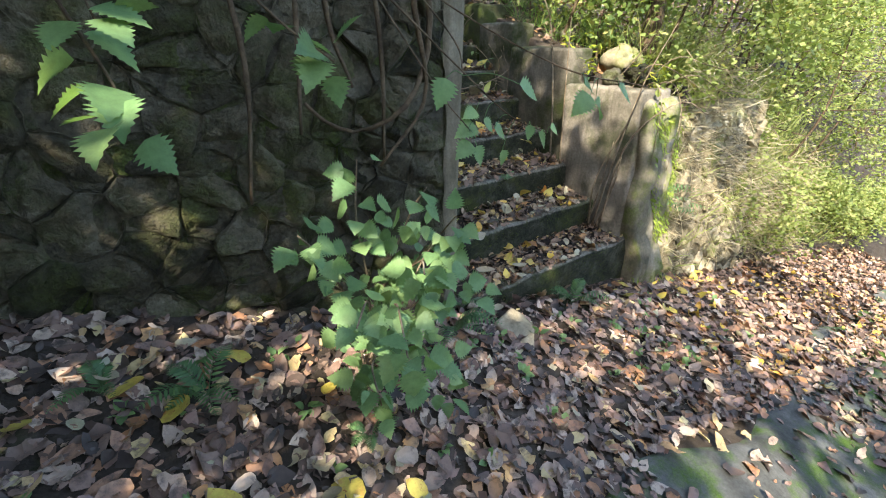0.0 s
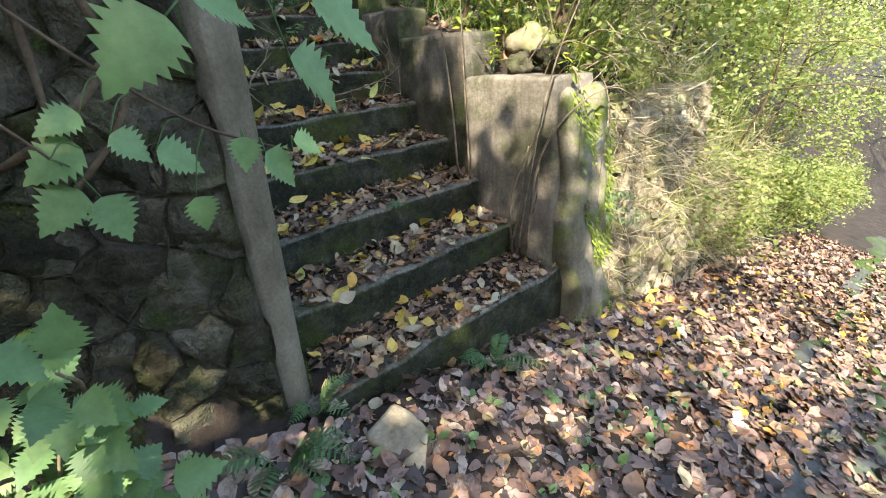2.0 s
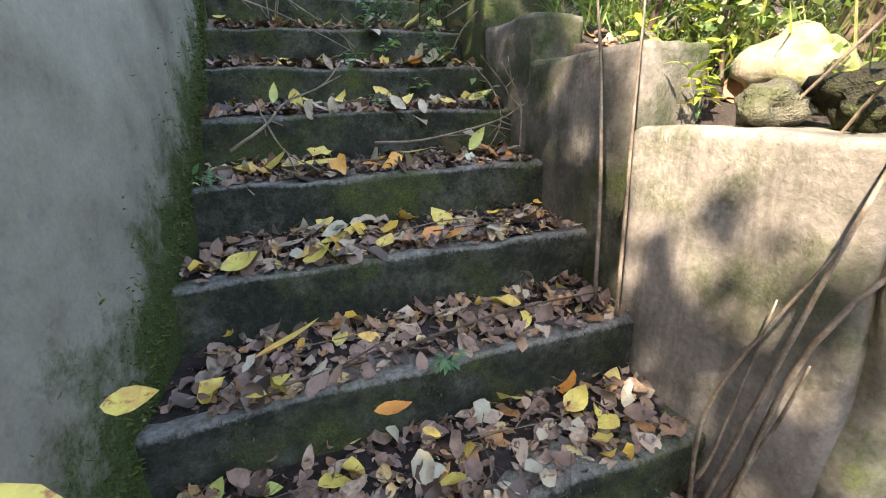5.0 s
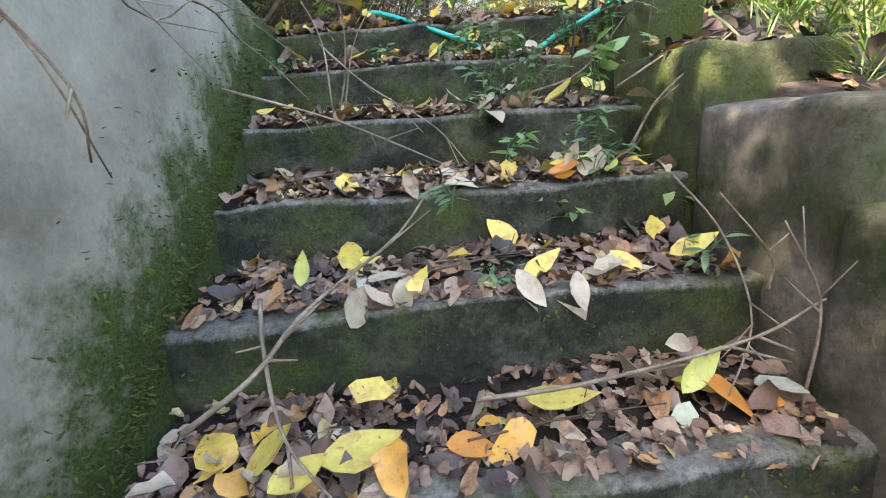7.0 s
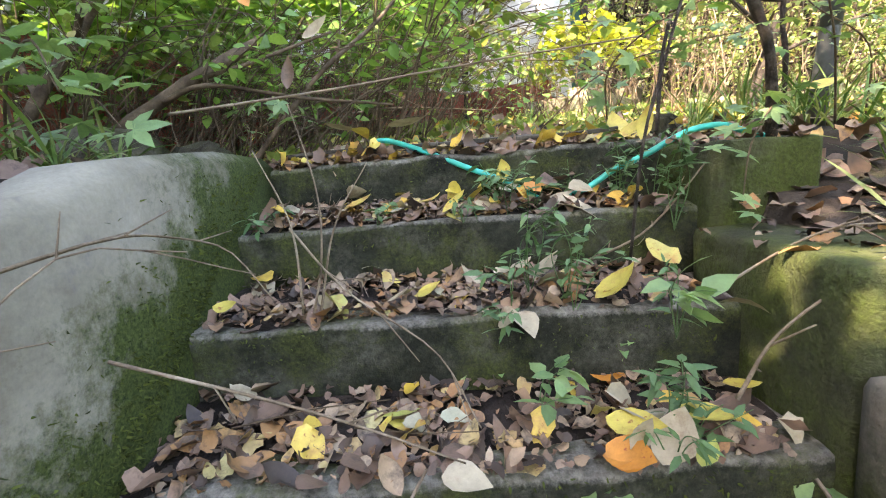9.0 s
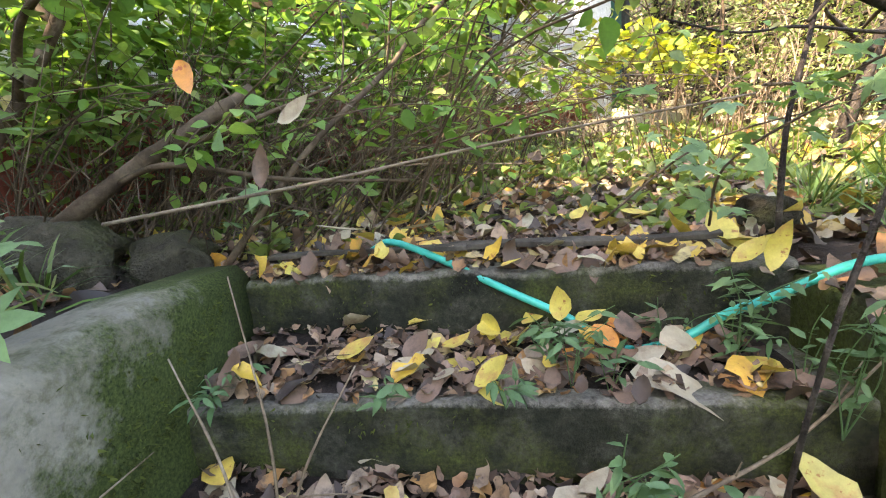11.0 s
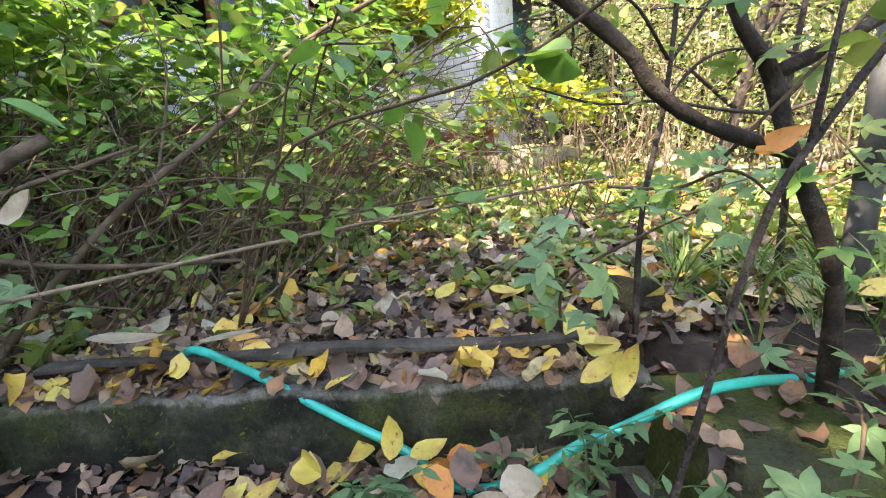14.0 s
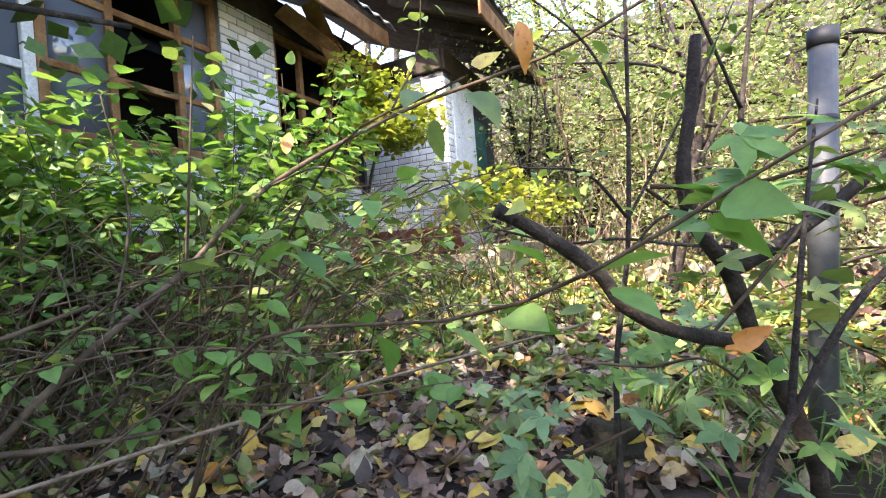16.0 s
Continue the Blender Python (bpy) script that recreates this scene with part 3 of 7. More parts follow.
def slope_normal(x, y):
    e = 0.05
    n = np.column_stack([-(ground_z(x + e, y) - ground_z(x - e, y)) / (2 * e), -(ground_z(x, y + e) - ground_z(x, y - e)) / (2 * e), np.ones_like(x)])
    return unit(n)


rng = np.random.default_rng(11)


def strew(name, label, x0, x1, y0, y1, k, keep=None, **kw):
    x, y = rng.uniform(x0, x1, k), rng.uniform(y0, y1, k)
    if keep is not None:
        ok = keep(x, y)
        x, y = x[ok], y[ok]
    return litter(name, label, np.column_stack([x, y]), ground_z(x, y) + np.where(y < 0.50, 0.030, 0), slope_normal(x, y), rng, **kw)


in_front = lambda x, y: (y < wall_y(x) - 0.04)
open_path = lambda x, y: (rng.uniform(0, 1, len(x)) < np.where((x > 1.2) & (x < 2.5) & (y < 0.46 - 0.12 * (x - 1.7)), 0.10, np.where((x > 1.5) & (y < 0.2 + 0.035 * (x - 2)), 0.42, 1.0)))
bare = lambda x, y: np.array([noise.noise(Vector((a * 0.9, b * 0.9, 3.3))) for a, b in zip(x, y)]) < 0.33
strew("leaf_litter", "brown dry leaves covering the lower path", -1.5, 4.2, -0.9, 1.95, 16000, lambda x, y: in_front(x, y) & (bare(x, y) | (x < 1.6)) & open_path(x, y), size=(0.045, 0.095), tilt=0.17, bow=0.6)
strew("leaf_litter", "brown dry leaves further along the path", 4.2, 8, -1.5, 1.5, 9000, lambda x, y: in_front(x, y) & (bare(x, y) | (y > 0.6)))
on_top = lambda x, y: (y > 3.88) | ((x > 2.75) & (y > 1.9)) | ((x < 1.2) & (y > 2.0))
strew("leaf_litter", "brown and yellow leaves on the garden soil", 0.2, 5.5, 1.9, 8.5, 6200, on_top, size=(0.045, 0.10), material=M_SHADELEAF, tilt=0.24)
x, y, z = [], [], []
for i in range(STEPS):
    k = 330
    ys = STEP_Y + RUN * i + RUN * rng.beta(1.05, 1.15, k) * 1.0 + 0.012
    xs = rng.uniform(0, 1, k)
    xs = np.array([left_x(b) + 0.03 + a * (right_x(b) - left_x(b) - 0.05) for a, b in zip(xs, ys)])
    x.extend(xs), y.extend(ys - TURN[i] * (xs - 1.6)), z.extend(tread_z(i) + 0.03 * np.clip((ys - STEP_Y - RUN * i) / RUN, 0, 1) ** 2)
x, y, z = map(np.array, (x, y, z))
litter("leaf_litter", "brown curled leaves heaped on the steps", np.column_stack([x, y]), z, np.tile((0, -0.12, 1.0), (len(x), 1)), rng, size=(0.024, 0.078), material=M_SHADELEAF, tilt=0.2, lift=0.016, bow=0.95)
k = rng.integers(0, len(x), 90)
litter("leaf_litter", "yellow and olive leaves scattered over the steps", np.column_stack([x[k], y[k] - 0.004]), z[k] + 0.014, np.tile((0, -0.2, 1.0), (90, 1)), rng, size=(0.045, 0.10), material=M_YELLOW, tilt=0.3, lift=0.03)
k = rng.integers(0, len(x), 80)
litter("leaf_litter", "pale bleached leaves scattered over the steps", np.column_stack([x[k], y[k] - 0.004]), z[k] + 0.014, np.tile((0, -0.2, 1.0), (80, 1)), rng, size=(0.04, 0.09), material=M_PALE, tilt=0.3, lift=0.03)
k = rng.integers(0, len(x), 6500)
litter("leaf_litter", "small dark leaf scraps between the leaves on the steps", np.column_stack([np.clip(x[k] + rng.normal(0, 0.06, 6500), 1.25, 2.46), y[k]]), z[k], np.tile((0, -0.1, 1.0), (6500, 1)), rng, size=(0.010, 0.036), material=M_SHADELEAF, tilt=0.45, lift=0.018)

strew("leaf_litter", "yellow leaves scattered over the garden soil", 0.6, 5.0, 3.95, 8.2, 2100, on_top, size=(0.05, 0.10), material=M_YELLOW)
strew("leaf_litter", "pale leaves scattered over path and soil", -1.0, 4.2, -0.9, 1.5, 420, lambda x, y: in_front(x, y) & open_path(x, y), size=(0.04, 0.08), material=M_PALE)
strew("leaf_litter", "yellow leaves heaped below the sunny bank", 2.4, 5.5, 0.3, 1.5, 230, in_front, size=(0.05, 0.09), material=M_YELLOW)
strew("leaf_litter", "small broken brown leaves on the path", -1.0, 4.2, -0.6, 1.95, 7000, lambda x, y: in_front(x, y) & open_path(x, y), size=(0.015, 0.04))
strew("leaf_litter", "thick brown leaves at the stair head", 1.2, 3.3, 3.9, 5.4, 3600, on_top, size=(0.02, 0.075), material=M_SHADELEAF, tilt=0.4)
strew("leaf_litter", "pale tan leaves on the garden soil", 1.2, 3.4, 3.9, 6.0, 420, on_top, size=(0.04, 0.09), material=M_PALE)
strew("leaf_litter", "thin scatter of brown leaves where the path goes on", -5.0, -1.5, -3.0, 2.2, 3500, in_front, size=(0.05, 0.10))
strew("leaf_litter", "thin scatter of brown leaves on the path's far side", -1.5, 5.0, -3.2, -0.9, 3000, in_front, size=(0.05, 0.10))
strew("leaf_litter", "brown leaves on the terrace above the wall", -3.0, 1.1, 2.2, 5.0, 2500, lambda x, y: y > wall_y(x) + 0.4, size=(0.05, 0.10))

k = 170
x = rng.uniform(1.42, 2.5, k)
y = rng.uniform(3.86, 4.02, k) - 0.13 * (x - 1.6)
litter("leaf_litter", "brown leaves hanging over the stair head's edge", np.column_stack([x, y]), np.full(k, 1.628), np.tile((0, -0.2, 1.0), (k, 1)), rng, size=(0.03, 0.09), material=M_SHADELEAF, tilt=0.3, lift=0.018)
k = 46
x = rng.uniform(1.42, 2.55, k)
y = rng.uniform(3.87, 4.08, k) - 0.13 * (x - 1.6)
litter("leaf_litter", "yellow and olive leaves along the stair head", np.column_stack([x, y]), np.full(k, 1.635), np.tile((0, -0.2, 1.0), (k, 1)), rng, size=(0.05, 0.10), material=M_YELLOW, tilt=0.4, lift=0.03)
k = 150
x, y = rng.uniform(2.5, 2.95, k), rng.uniform(3.1, 3.95, k)
top = np.where(y < 3.46, 1.42, 1.61)
litter("leaf_litter", "brown leaves lying on the mossy blocks", np.column_stack([x, y]), np.maximum(top, ground_z(x, y)), np.tile((0, 0, 1.0), (k, 1)), rng, size=(0.02, 0.08), material=M_SHADELEAF, tilt=0.25)
strew("leaf_litter", "bleached dry leaves and grass on the wooded hillside", 3.4, 11.0, 5.6, 14.0, 8000, lambda x, y: (x > 4.0) | (y > 9.0), size=(0.07, 0.16), material=M_STRAW, tilt=0.5, lift=0.05)
strew("leaf_litter", "brown leaves on the wooded hillside", 3.4, 11.0, 4.2, 14.0, 6000, lambda x, y: (x > 4.0) | (y > 9.0), size=(0.06, 0.14), tilt=0.4, lift=0.04)

# ---- single leaves that stand out ----


def leaf_mesh(name, ln, wd, curl, fold, material, template=OVATE):
    s = Soup()
    blades(s, [(-ln / 2, 0, 0)], [(1, 0, 0)], [(0, 0, 1)], ln, wd, curl, fold, template)
    return s.mesh(name, material)


YELLOWS = [leaf_mesh("yellow_leaf", 0.1, 0.034, c, f, M_YELLOW) for c, f in ((0.5, 0.15), (-0.7, 0.1), (0.9, 0.3), (0.2, -0.1), (1.3, 0.2))]
PALES = [leaf_mesh("pale_leaf", 0.1, 0.036, c, f, M_PALE) for c, f in ((0.4, 0.1), (-0.8, 0.2), (1.0, 0.25))]
ORANGES = [leaf_mesh("orange_leaf", 0.1, 0.033, c, f, M_ORANGE) for c, f in ((0.6, 0.2), (-0.6, 0.1))]
M_OLIVE = leaf_mat("olive_leaf", [(0.0, (0.40, 0.42, 0.07)), (1.0, (0.46, 0.48, 0.14))], 0.5, 0.12, spots=(0.2, 0.16, 0.04), decay=(0.42, 0.36, 0.08))
OLIVES = [leaf_mesh("olive_leaf", 0.1, 0.034, c, f, M_OLIVE) for c, f in ((0.4, 0.1), (-0.6, 0.15), (0.8, 0.25))]
BROWNS = [leaf_mesh("brown_leaf", 0.1, 0.035, c, f, M_SHADELEAF) for c, f in ((0.8, 0.3), (-0.9, 0.1), (1.5, 0.4))]
LEAF_WORDS = {"yellow": "spotted yellow leaf fallen on leaf litter", "olive": "yellow-green leaf freshly fallen on brown ones", "pale": "pale green-white leaf lying underside up", "orange": "orange leaf fallen among brown ones", "brown": "large curled brown leaf"}


def fallen(kind, x, y, z, size=0.1, spin=None, tip=0.15, where="fallen leaves on the steps"):
    me = rnd.choice({"yellow": YELLOWS, "olive": OLIVES, "pale": PALES, "orange": ORANGES, "brown": BROWNS}[kind])
    ob = new("fallen_leaf", me)
    spin = rnd.uniform(0, 360) if spin is None else spin
    ob.matrix_world = pose(x, y, z, math.degrees(rnd.gauss(0, tip)), math.degrees(rnd.gauss(0, tip)), spin) @ Matrix.Scale(size / 0.1, 4)
    return tagged(ob, LEAF_WORDS[kind], "leaf", where)


rnd = random.Random(4)
for args in (("pale", 1.83, 2.83, 0.955, 0.10, -80, 0.5), ("pale", 2.13, 2.80, 0.95, 0.11, -70, 0.5), ("pale", 2.04, 2.82, 0.955, 0.10, -50, 0.5), ("yellow", 1.73, 2.60, 0.8, 0.13, 20),
             ("yellow", 1.60, 2.62, 0.8, 0.11, 10), ("yellow", 1.64, 2.56, 0.8, 0.09, 40), ("orange", 1.90, 2.60, 0.8, 0.09, -10), ("orange", 2.34, 2.62, 0.82, 0.11, -40),
             ("pale", 2.22, 2.70, 0.84, 0.12, 60, 0.4), ("yellow", 2.06, 2.66, 0.82, 0.13, -20), ("yellow", 1.86, 3.18, 1.147, 0.07, 20), ("yellow", 2.31, 3.34, 1.32, 0.11, -10),
             ("pale", 2.18, 3.42, 1.34, 0.09, 30, 0.4), ("yellow", 1.91, 3.39, 1.32, 0.07, 0), ("pale", 2.10, 3.27, 1.3, 0.08, -70), ("yellow", 2.35, 3.10, 1.162, 0.10, -60),
             ("yellow", 2.24, 3.10, 1.162, 0.10, -40), ("orange", 2.20, 3.06, 1.152, 0.08, 60), ("pale", 1.83, 3.64, 1.478, 0.07, 80), ("yellow", 2.0, 3.58, 1.473, 0.09, 10),
             ("yellow", 1.93, 3.68, 1.483, 0.10, 20), ("yellow", 2.08, 3.75, 1.523, 0.07, 90, 0.6), ("orange", 2.22, 3.71, 1.523, 0.08, 0), ("orange", 2.15, 3.67, 1.483, 0.08, -60),
             ("yellow", 1.99, 3.76, 1.523, 0.08, 100, 0.6), ("pale", 2.30, 3.55, 1.483, 0.12, -35), ("yellow", 2.43, 3.56, 1.483, 0.10, -80, 0.4), ("yellow", 1.72, 3.70, 1.503, 0.09, 15),
             ("yellow", 2.54, 3.82, 1.67, 0.10, 40, 0.4), ("yellow", 2.50, 3.86, 1.67, 0.10, 100, 0.4), ("brown", 1.48, 3.72, 1.493, 0.10, 0, 0.5), ("pale", 1.66, 3.88, 1.73, 0.12, 35, 0.3),
             ("yellow", 1.72, 3.86, 1.73, 0.08, 70, 0.4), ("pale", 1.86, 3.84, 1.73, 0.12, -10), ("yellow", 1.41, 1.68, 0.23, 0.09, 10), ("yellow", 1.62, 1.575, 0.06, 0.10, -10),
             ("yellow", 2.05, 1.95, 0.29, 0.10, 80, 1.2), ("orange", 2.25, 1.98, 0.25, 0.10, 40), ("yellow", 2.22, 1.90, 0.24, 0.09, 20), ("pale", 1.43, 1.60, 0.05, 0.11, -60),
             ("pale", 1.60, 1.52, 0.05, 0.09, -30), ("yellow", 1.61, 1.89, 0.25, 0.08, 10), ("yellow", 1.50, 2.02, 0.42, 0.11, 10), ("yellow", 1.75, 2.3, 0.6, 0.09, 10),
             ("yellow", 1.55, 2.32, 0.6, 0.08, 0), ("yellow", 1.85, 2.31, 0.6, 0.08, 50), ("pale", 1.90, 2.36, 0.6, 0.08, 50), ("yellow", 1.47, 2.30, 0.6, 0.10, 20), ("yellow", 1.66, 2.26, 0.6, 0.09, 0),
             ("orange", 2.05, 2.3, 0.6, 0.09, 0), ("pale", 1.72, 2.78, 0.97, 0.09, 80, 1.0), ("yellow", 1.70, 2.98, 1., 0.09, 75, 1.1)):
    fallen(*args)
for args in (('yellow', 2.3, 3.32, 1.328, 0.105, 0, 0.25), ('pale', 2.18, 3.41, 1.358, 0.08, 10, 0.15), ('pale', 2.05, 3.21, 1.328, 0.06, -70, 0.5), ('yellow', 1.91, 3.42, 1.328, 0.06, 10, 0.25),
             ('pale', 1.85, 3.36, 1.328, 0.06, 0, 0.25), ('yellow', 1.47, 3.37, 1.328, 0.06, 10, 0.25), ('orange', 2.47, 3.56, 1.328, 0.09, 20, 0.25), ('pale', 2.48, 3.21, 1.328, 0.08, -20, 0.25),
             ('pale', 2.27, 3.15, 1.172, 0.11, 80, 0.5), ('orange', 2.21, 3.04, 1.152, 0.09, -50, 0.25), ('olive', 1.85, 3.2, 1.152, 0.075, 20, 0.25), ('pale', 1.96, 3.03, 1.152, 0.08, -15, 0.25),
             ('orange', 2.26, 3.29, 1.152, 0.07, -10, 0.25), ('pale', 2.29, 3.07, 1.152, 0.1, 40, 0.25), ('brown', 2.4, 3.1, 1.152, 0.11, -20, 0.25), ('olive', 2.32, 3.03, 1.152, 0.05, 30, 0.25),
             ('brown', 1.96, 3.09, 1.152, 0.08, 0, 0.25), ('brown', 2.12, 3.17, 1.152, 0.07, -20, 0.25), ('yellow', 2.49, 3.22, 1.152, 0.07, -10, 0.25), ('brown', 1.6, 3.23, 1.152, 0.08, 10, 0.25),
             ('brown', 1.64, 3.29, 1.152, 0.08, 70, 0.25), ('brown', 1.8, 3.08, 1.152, 0.08, 30, 0.25), ('brown', 1.73, 3.05, 1.152, 0.07, 60, 0.25), ('yellow', 1.29, 2.52, 0.611, 0.11, 20, 0.25),
             ('yellow', 1.44, 2.49, 0.611, 0.085, 40, 0.25), ('brown', 1.35, 2.36, 0.611, 0.1, 15, 0.25), ('brown', 1.52, 2.31, 0.611, 0.1, 20, 0.25), ('brown', 1.5, 2.46, 0.611, 0.09, 60, 0.25),
             ('pale', 1.6, 2.4, 0.611, 0.08, 20, 0.25), ('pale', 1.67, 2.51, 0.611, 0.1, 20, 0.25), ('olive', 1.7, 2.28, 0.611, 0.105, 5, 0.25), ('yellow', 1.72, 2.39, 0.611, 0.085, 5, 0.25),
             ('brown', 1.88, 2.43, 0.611, 0.09, 60, 0.25), ('orange', 1.9, 2.32, 0.611, 0.085, 0, 0.25), ('olive', 1.98, 2.57, 0.611, 0.06, 30, 0.25), ('pale', 2.02, 2.35, 0.611, 0.06, 30, 0.25),
             ('pale', 1.41, 1.64, 0.237, 0.075, 5, 0.25), ('yellow', 1.64, 1.64, 0.05, 0.07, -10, 0.25), ('pale', 1.56, 1.73, 0.05, 0.075, 30, 0.25), ('pale', 1.39, 1.57, 0.05, 0.1, -60, 0.25),
             ('pale', 1.55, 1.45, 0.05, 0.06, -20, 0.25), ('yellow', 1.88, 1.71, 0.05, 0.05, 0, 0.25), ('yellow', 1.6, 1.85, 0.237, 0.07, 5, 0.25), ('olive', 1.48, 1.93, 0.237, 0.05, 0, 0.25),
             ('olive', 1.38, 1.96, 0.237, 0.06, 45, 0.25), ('yellow', 1.35, 1.75, 0.611, 0.07, 5, 0.25), ('orange', 1.67, 1.59, 0.611, 0.05, -10, 0.25), ('yellow', 1.42, 1.36, 0.798, 0.07, 0, 0.25),
             ('yellow', 1.56, 1.47, 0.798, 0.06, 10, 0.25), ('yellow', 2.38, 1.95, 0.237, 0.07, 30, 0.25), ('brown', 2.33, 1.8, 0.237, 0.08, -30, 0.25), ('yellow', 2.21, 1.9, 0.237, 0.07, -10, 0.25),
             ('yellow', 2.35, 1.82, 0.05, 0.06, -60, 0.6), ('pale', 2.28, 1.63, 0.05, 0.05, 20, 0.25), ('pale', 2.23, 1.71, 0.05, 0.07, 5, 0.25), ('yellow', 1.99, 3.59, 1.497, 0.085, 5, 0.25),
             ('yellow', 1.92, 3.72, 1.497, 0.07, 10, 0.25), ('yellow', 1.97, 3.84, 1.497, 0.06, 60, 0.25), ('orange', 2.24, 3.84, 1.497, 0.065, -10, 0.25), ('pale', 2.27, 3.57, 1.497, 0.115, -30, 0.25),
             ('yellow', 2.43, 3.58, 1.497, 0.085, -80, 0.25), ('pale', 1.82, 3.66, 1.497, 0.06, -80, 0.25), ('pale', 1.9, 3.6, 1.497, 0.06, -50, 0.25), ('brown', 1.5, 3.64, 1.497, 0.09, 60, 0.25),
             ('brown', 1.45, 3.94, 1.497, 0.07, -30, 0.25), ('pale', 2.07, 3.64, 1.497, 0.05, -20, 0.25), ('yellow', 1.66, 3.85, 1.497, 0.07, 15, 0.25), ('orange', 2.17, 3.72, 1.497, 0.06, -60, 0.25),
             ('yellow', 1.86, 3.74, 1.497, 0.06, 30, 0.25), ('yellow', 2.05, 3.78, 1.497, 0.09, 25, 0.25), ('pale', 2.27, 3.64, 1.497, 0.07, 10, 0.25)):
    fallen(*args)
for args in (("yellow", 2.14, 3.74, 1.565, 0.075, 60, 0.5), ("orange", 2.26, 3.72, 1.53, 0.085, 0, 0.35), ("orange", 2.20, 3.67, 1.52, 0.07, -60, 0.3), ("yellow", 2.19, 3.73, 1.54, 0.07, 20, 0.4), ("brown", 2.29, 3.69, 1.525, 0.085, 30, 0.3),
             ("brown", 2.24, 3.68, 1.52, 0.075, 100, 0.3), ("pale", 2.33, 3.65, 1.525, 0.08, 0, 0.3), ("yellow", 2.05, 3.72, 1.51, 0.08, 25, 0.4), ("yellow", 1.98, 3.74, 1.51, 0.075, 100, 0.5), ("brown", 1.84, 3.72, 1.50, 0.08, 40, 0.3)):
    fallen(*args)
for k in range(10):
    i = rnd.randrange(STEPS)
    y = STEP_Y + RUN * i + rnd.uniform(0.03, 0.22)
    fallen(rnd.choice(("yellow", "yellow", "pale", "brown", "brown", "orange")), rnd.uniform(left_x(y) + 0.06, right_x(y) - 0.08), y, tread_z(i) + 0.03, rnd.uniform(0.06, 0.11))
for k in range(44):
    x = rnd.uniform(-0.6, 3.6)
    y = rnd.uniform(-0.4, wall_y(x) - 0.12)
    fallen(rnd.choice(("yellow", "pale", "pale", "brown", "brown", "brown")), x, y, float(ground_z(x, y)) + 0.02, rnd.uniform(0.06, 0.10), where="fallen leaves on the path")
for args in ((-0.16, 1.32, 0.13), (-0.05, 1.18, 0.13), (0.13, 1.36, 0.10), (0.36, 1.12, 0.09), (-0.02, 0.88, 0.11), (0.24, 0.78, 0.15), (0.42, 0.72, 0.08)):
    fallen("yellow", args[0], args[1], float(ground_z(args[0], args[1])) + 0.03, args[2], where="fallen leaves on the path")
for k in range(18):
    x = rnd.uniform(2.3, 3.6)
    y = wall_y(x) - rnd.uniform(0.05, 0.5)
    fallen("yellow", x, y, float(ground_z(x, y)) + 0.02, rnd.uniform(0.07, 0.10), where="fallen leaves by the pier")
for k in range(66):
    x, y = rnd.uniform(1.3, 3.6), 3.92 + 2.2 * rnd.random() ** 1.6
    fallen(rnd.choice(("yellow", "yellow", "yellow", "orange", "pale", "brown")), x, y, float(ground_z(x, y)) + 0.03, rnd.uniform(0.06, 0.12), tip=0.3, where="fallen leaves in the garden")

# leaves caught in twigs, or standing on edge
for kind, x, y, z, size, spin, tip in (('pale', 2.039, 2.772, 0.972, 0.09, -65, 72),
                                        ('pale', 2.128, 2.772, 0.957, 0.085, -100, 72),
                                        ('pale', 1.808, 2.775, 0.971, 0.085, -88, 75),
                                        ('olive', 1.622, 2.86, 1.026, 0.07, 80, 65),
                                        ('orange', 2.421, 2.6, 0.787, 0.1, -45, 35),
                                        ('yellow', 2.414, 2.86, 0.994, 0.11, 10, 30),
                                        ('yellow', 2.093, 2.86, 0.993, 0.1, 30, 35),
                                        ('yellow', 2.263, 2.84, 0.978, 0.09, -60, 40),
                                        ('pale', 2.225, 3.06, 1.183, 0.07, 70, 65),
                                        ('orange', 2.207, 3.04, 1.141, 0.05, 0, 50),
                                        ('olive', 2.298, 2.66, 0.841, 0.1, 45, 50),
                                        ('pale', 2.306, 2.7, 0.873, 0.08, 0, 50),
                                        ('pale', 1.652, 3.75, 1.979, 0.10, 8, 62),
                                        ('orange', 1.501, 3.65, 2.041, 0.09, -60, 80),
                                        ('brown', 1.542, 3.8, 1.886, 0.09, 80, 60),
                                        ('orange', 2.52, 3.9, 2.546, 0.1, -80, 85),
                                        ('orange', 2.007, 4.3, 2.478, 0.08, 85, 80),
                                        ('yellow', 2.453, 3.95, 2.539, 0.07, 20, 80),
                                        ('orange', 2.653, 3.58, 2.013, 0.07, 20, 70),
                                        ('yellow', 2.51, 3.7, 1.665, 0.095, 70, 50),
                                        ('yellow', 2.49, 3.73, 1.65, 0.085, 20, 40),
                                        ('yellow', 3.032, 3.75, 1.74, 0.09, 0, 40)):
    ob = fallen(kind, x, y, z, size, 0, 0.0, "leaves caught in twigs")
    ob.matrix_world = pose(x, y, z, tip, 0, 0) @ pose(0, 0, 0, 0, 0, spin) @ Matrix.Diagonal((size / 0.1, size / 0.1 * 0.62, size / 0.1 * 1.3, 1))

# ---- plants ----


def gz(x, y):
    return float(ground_z(x, y))


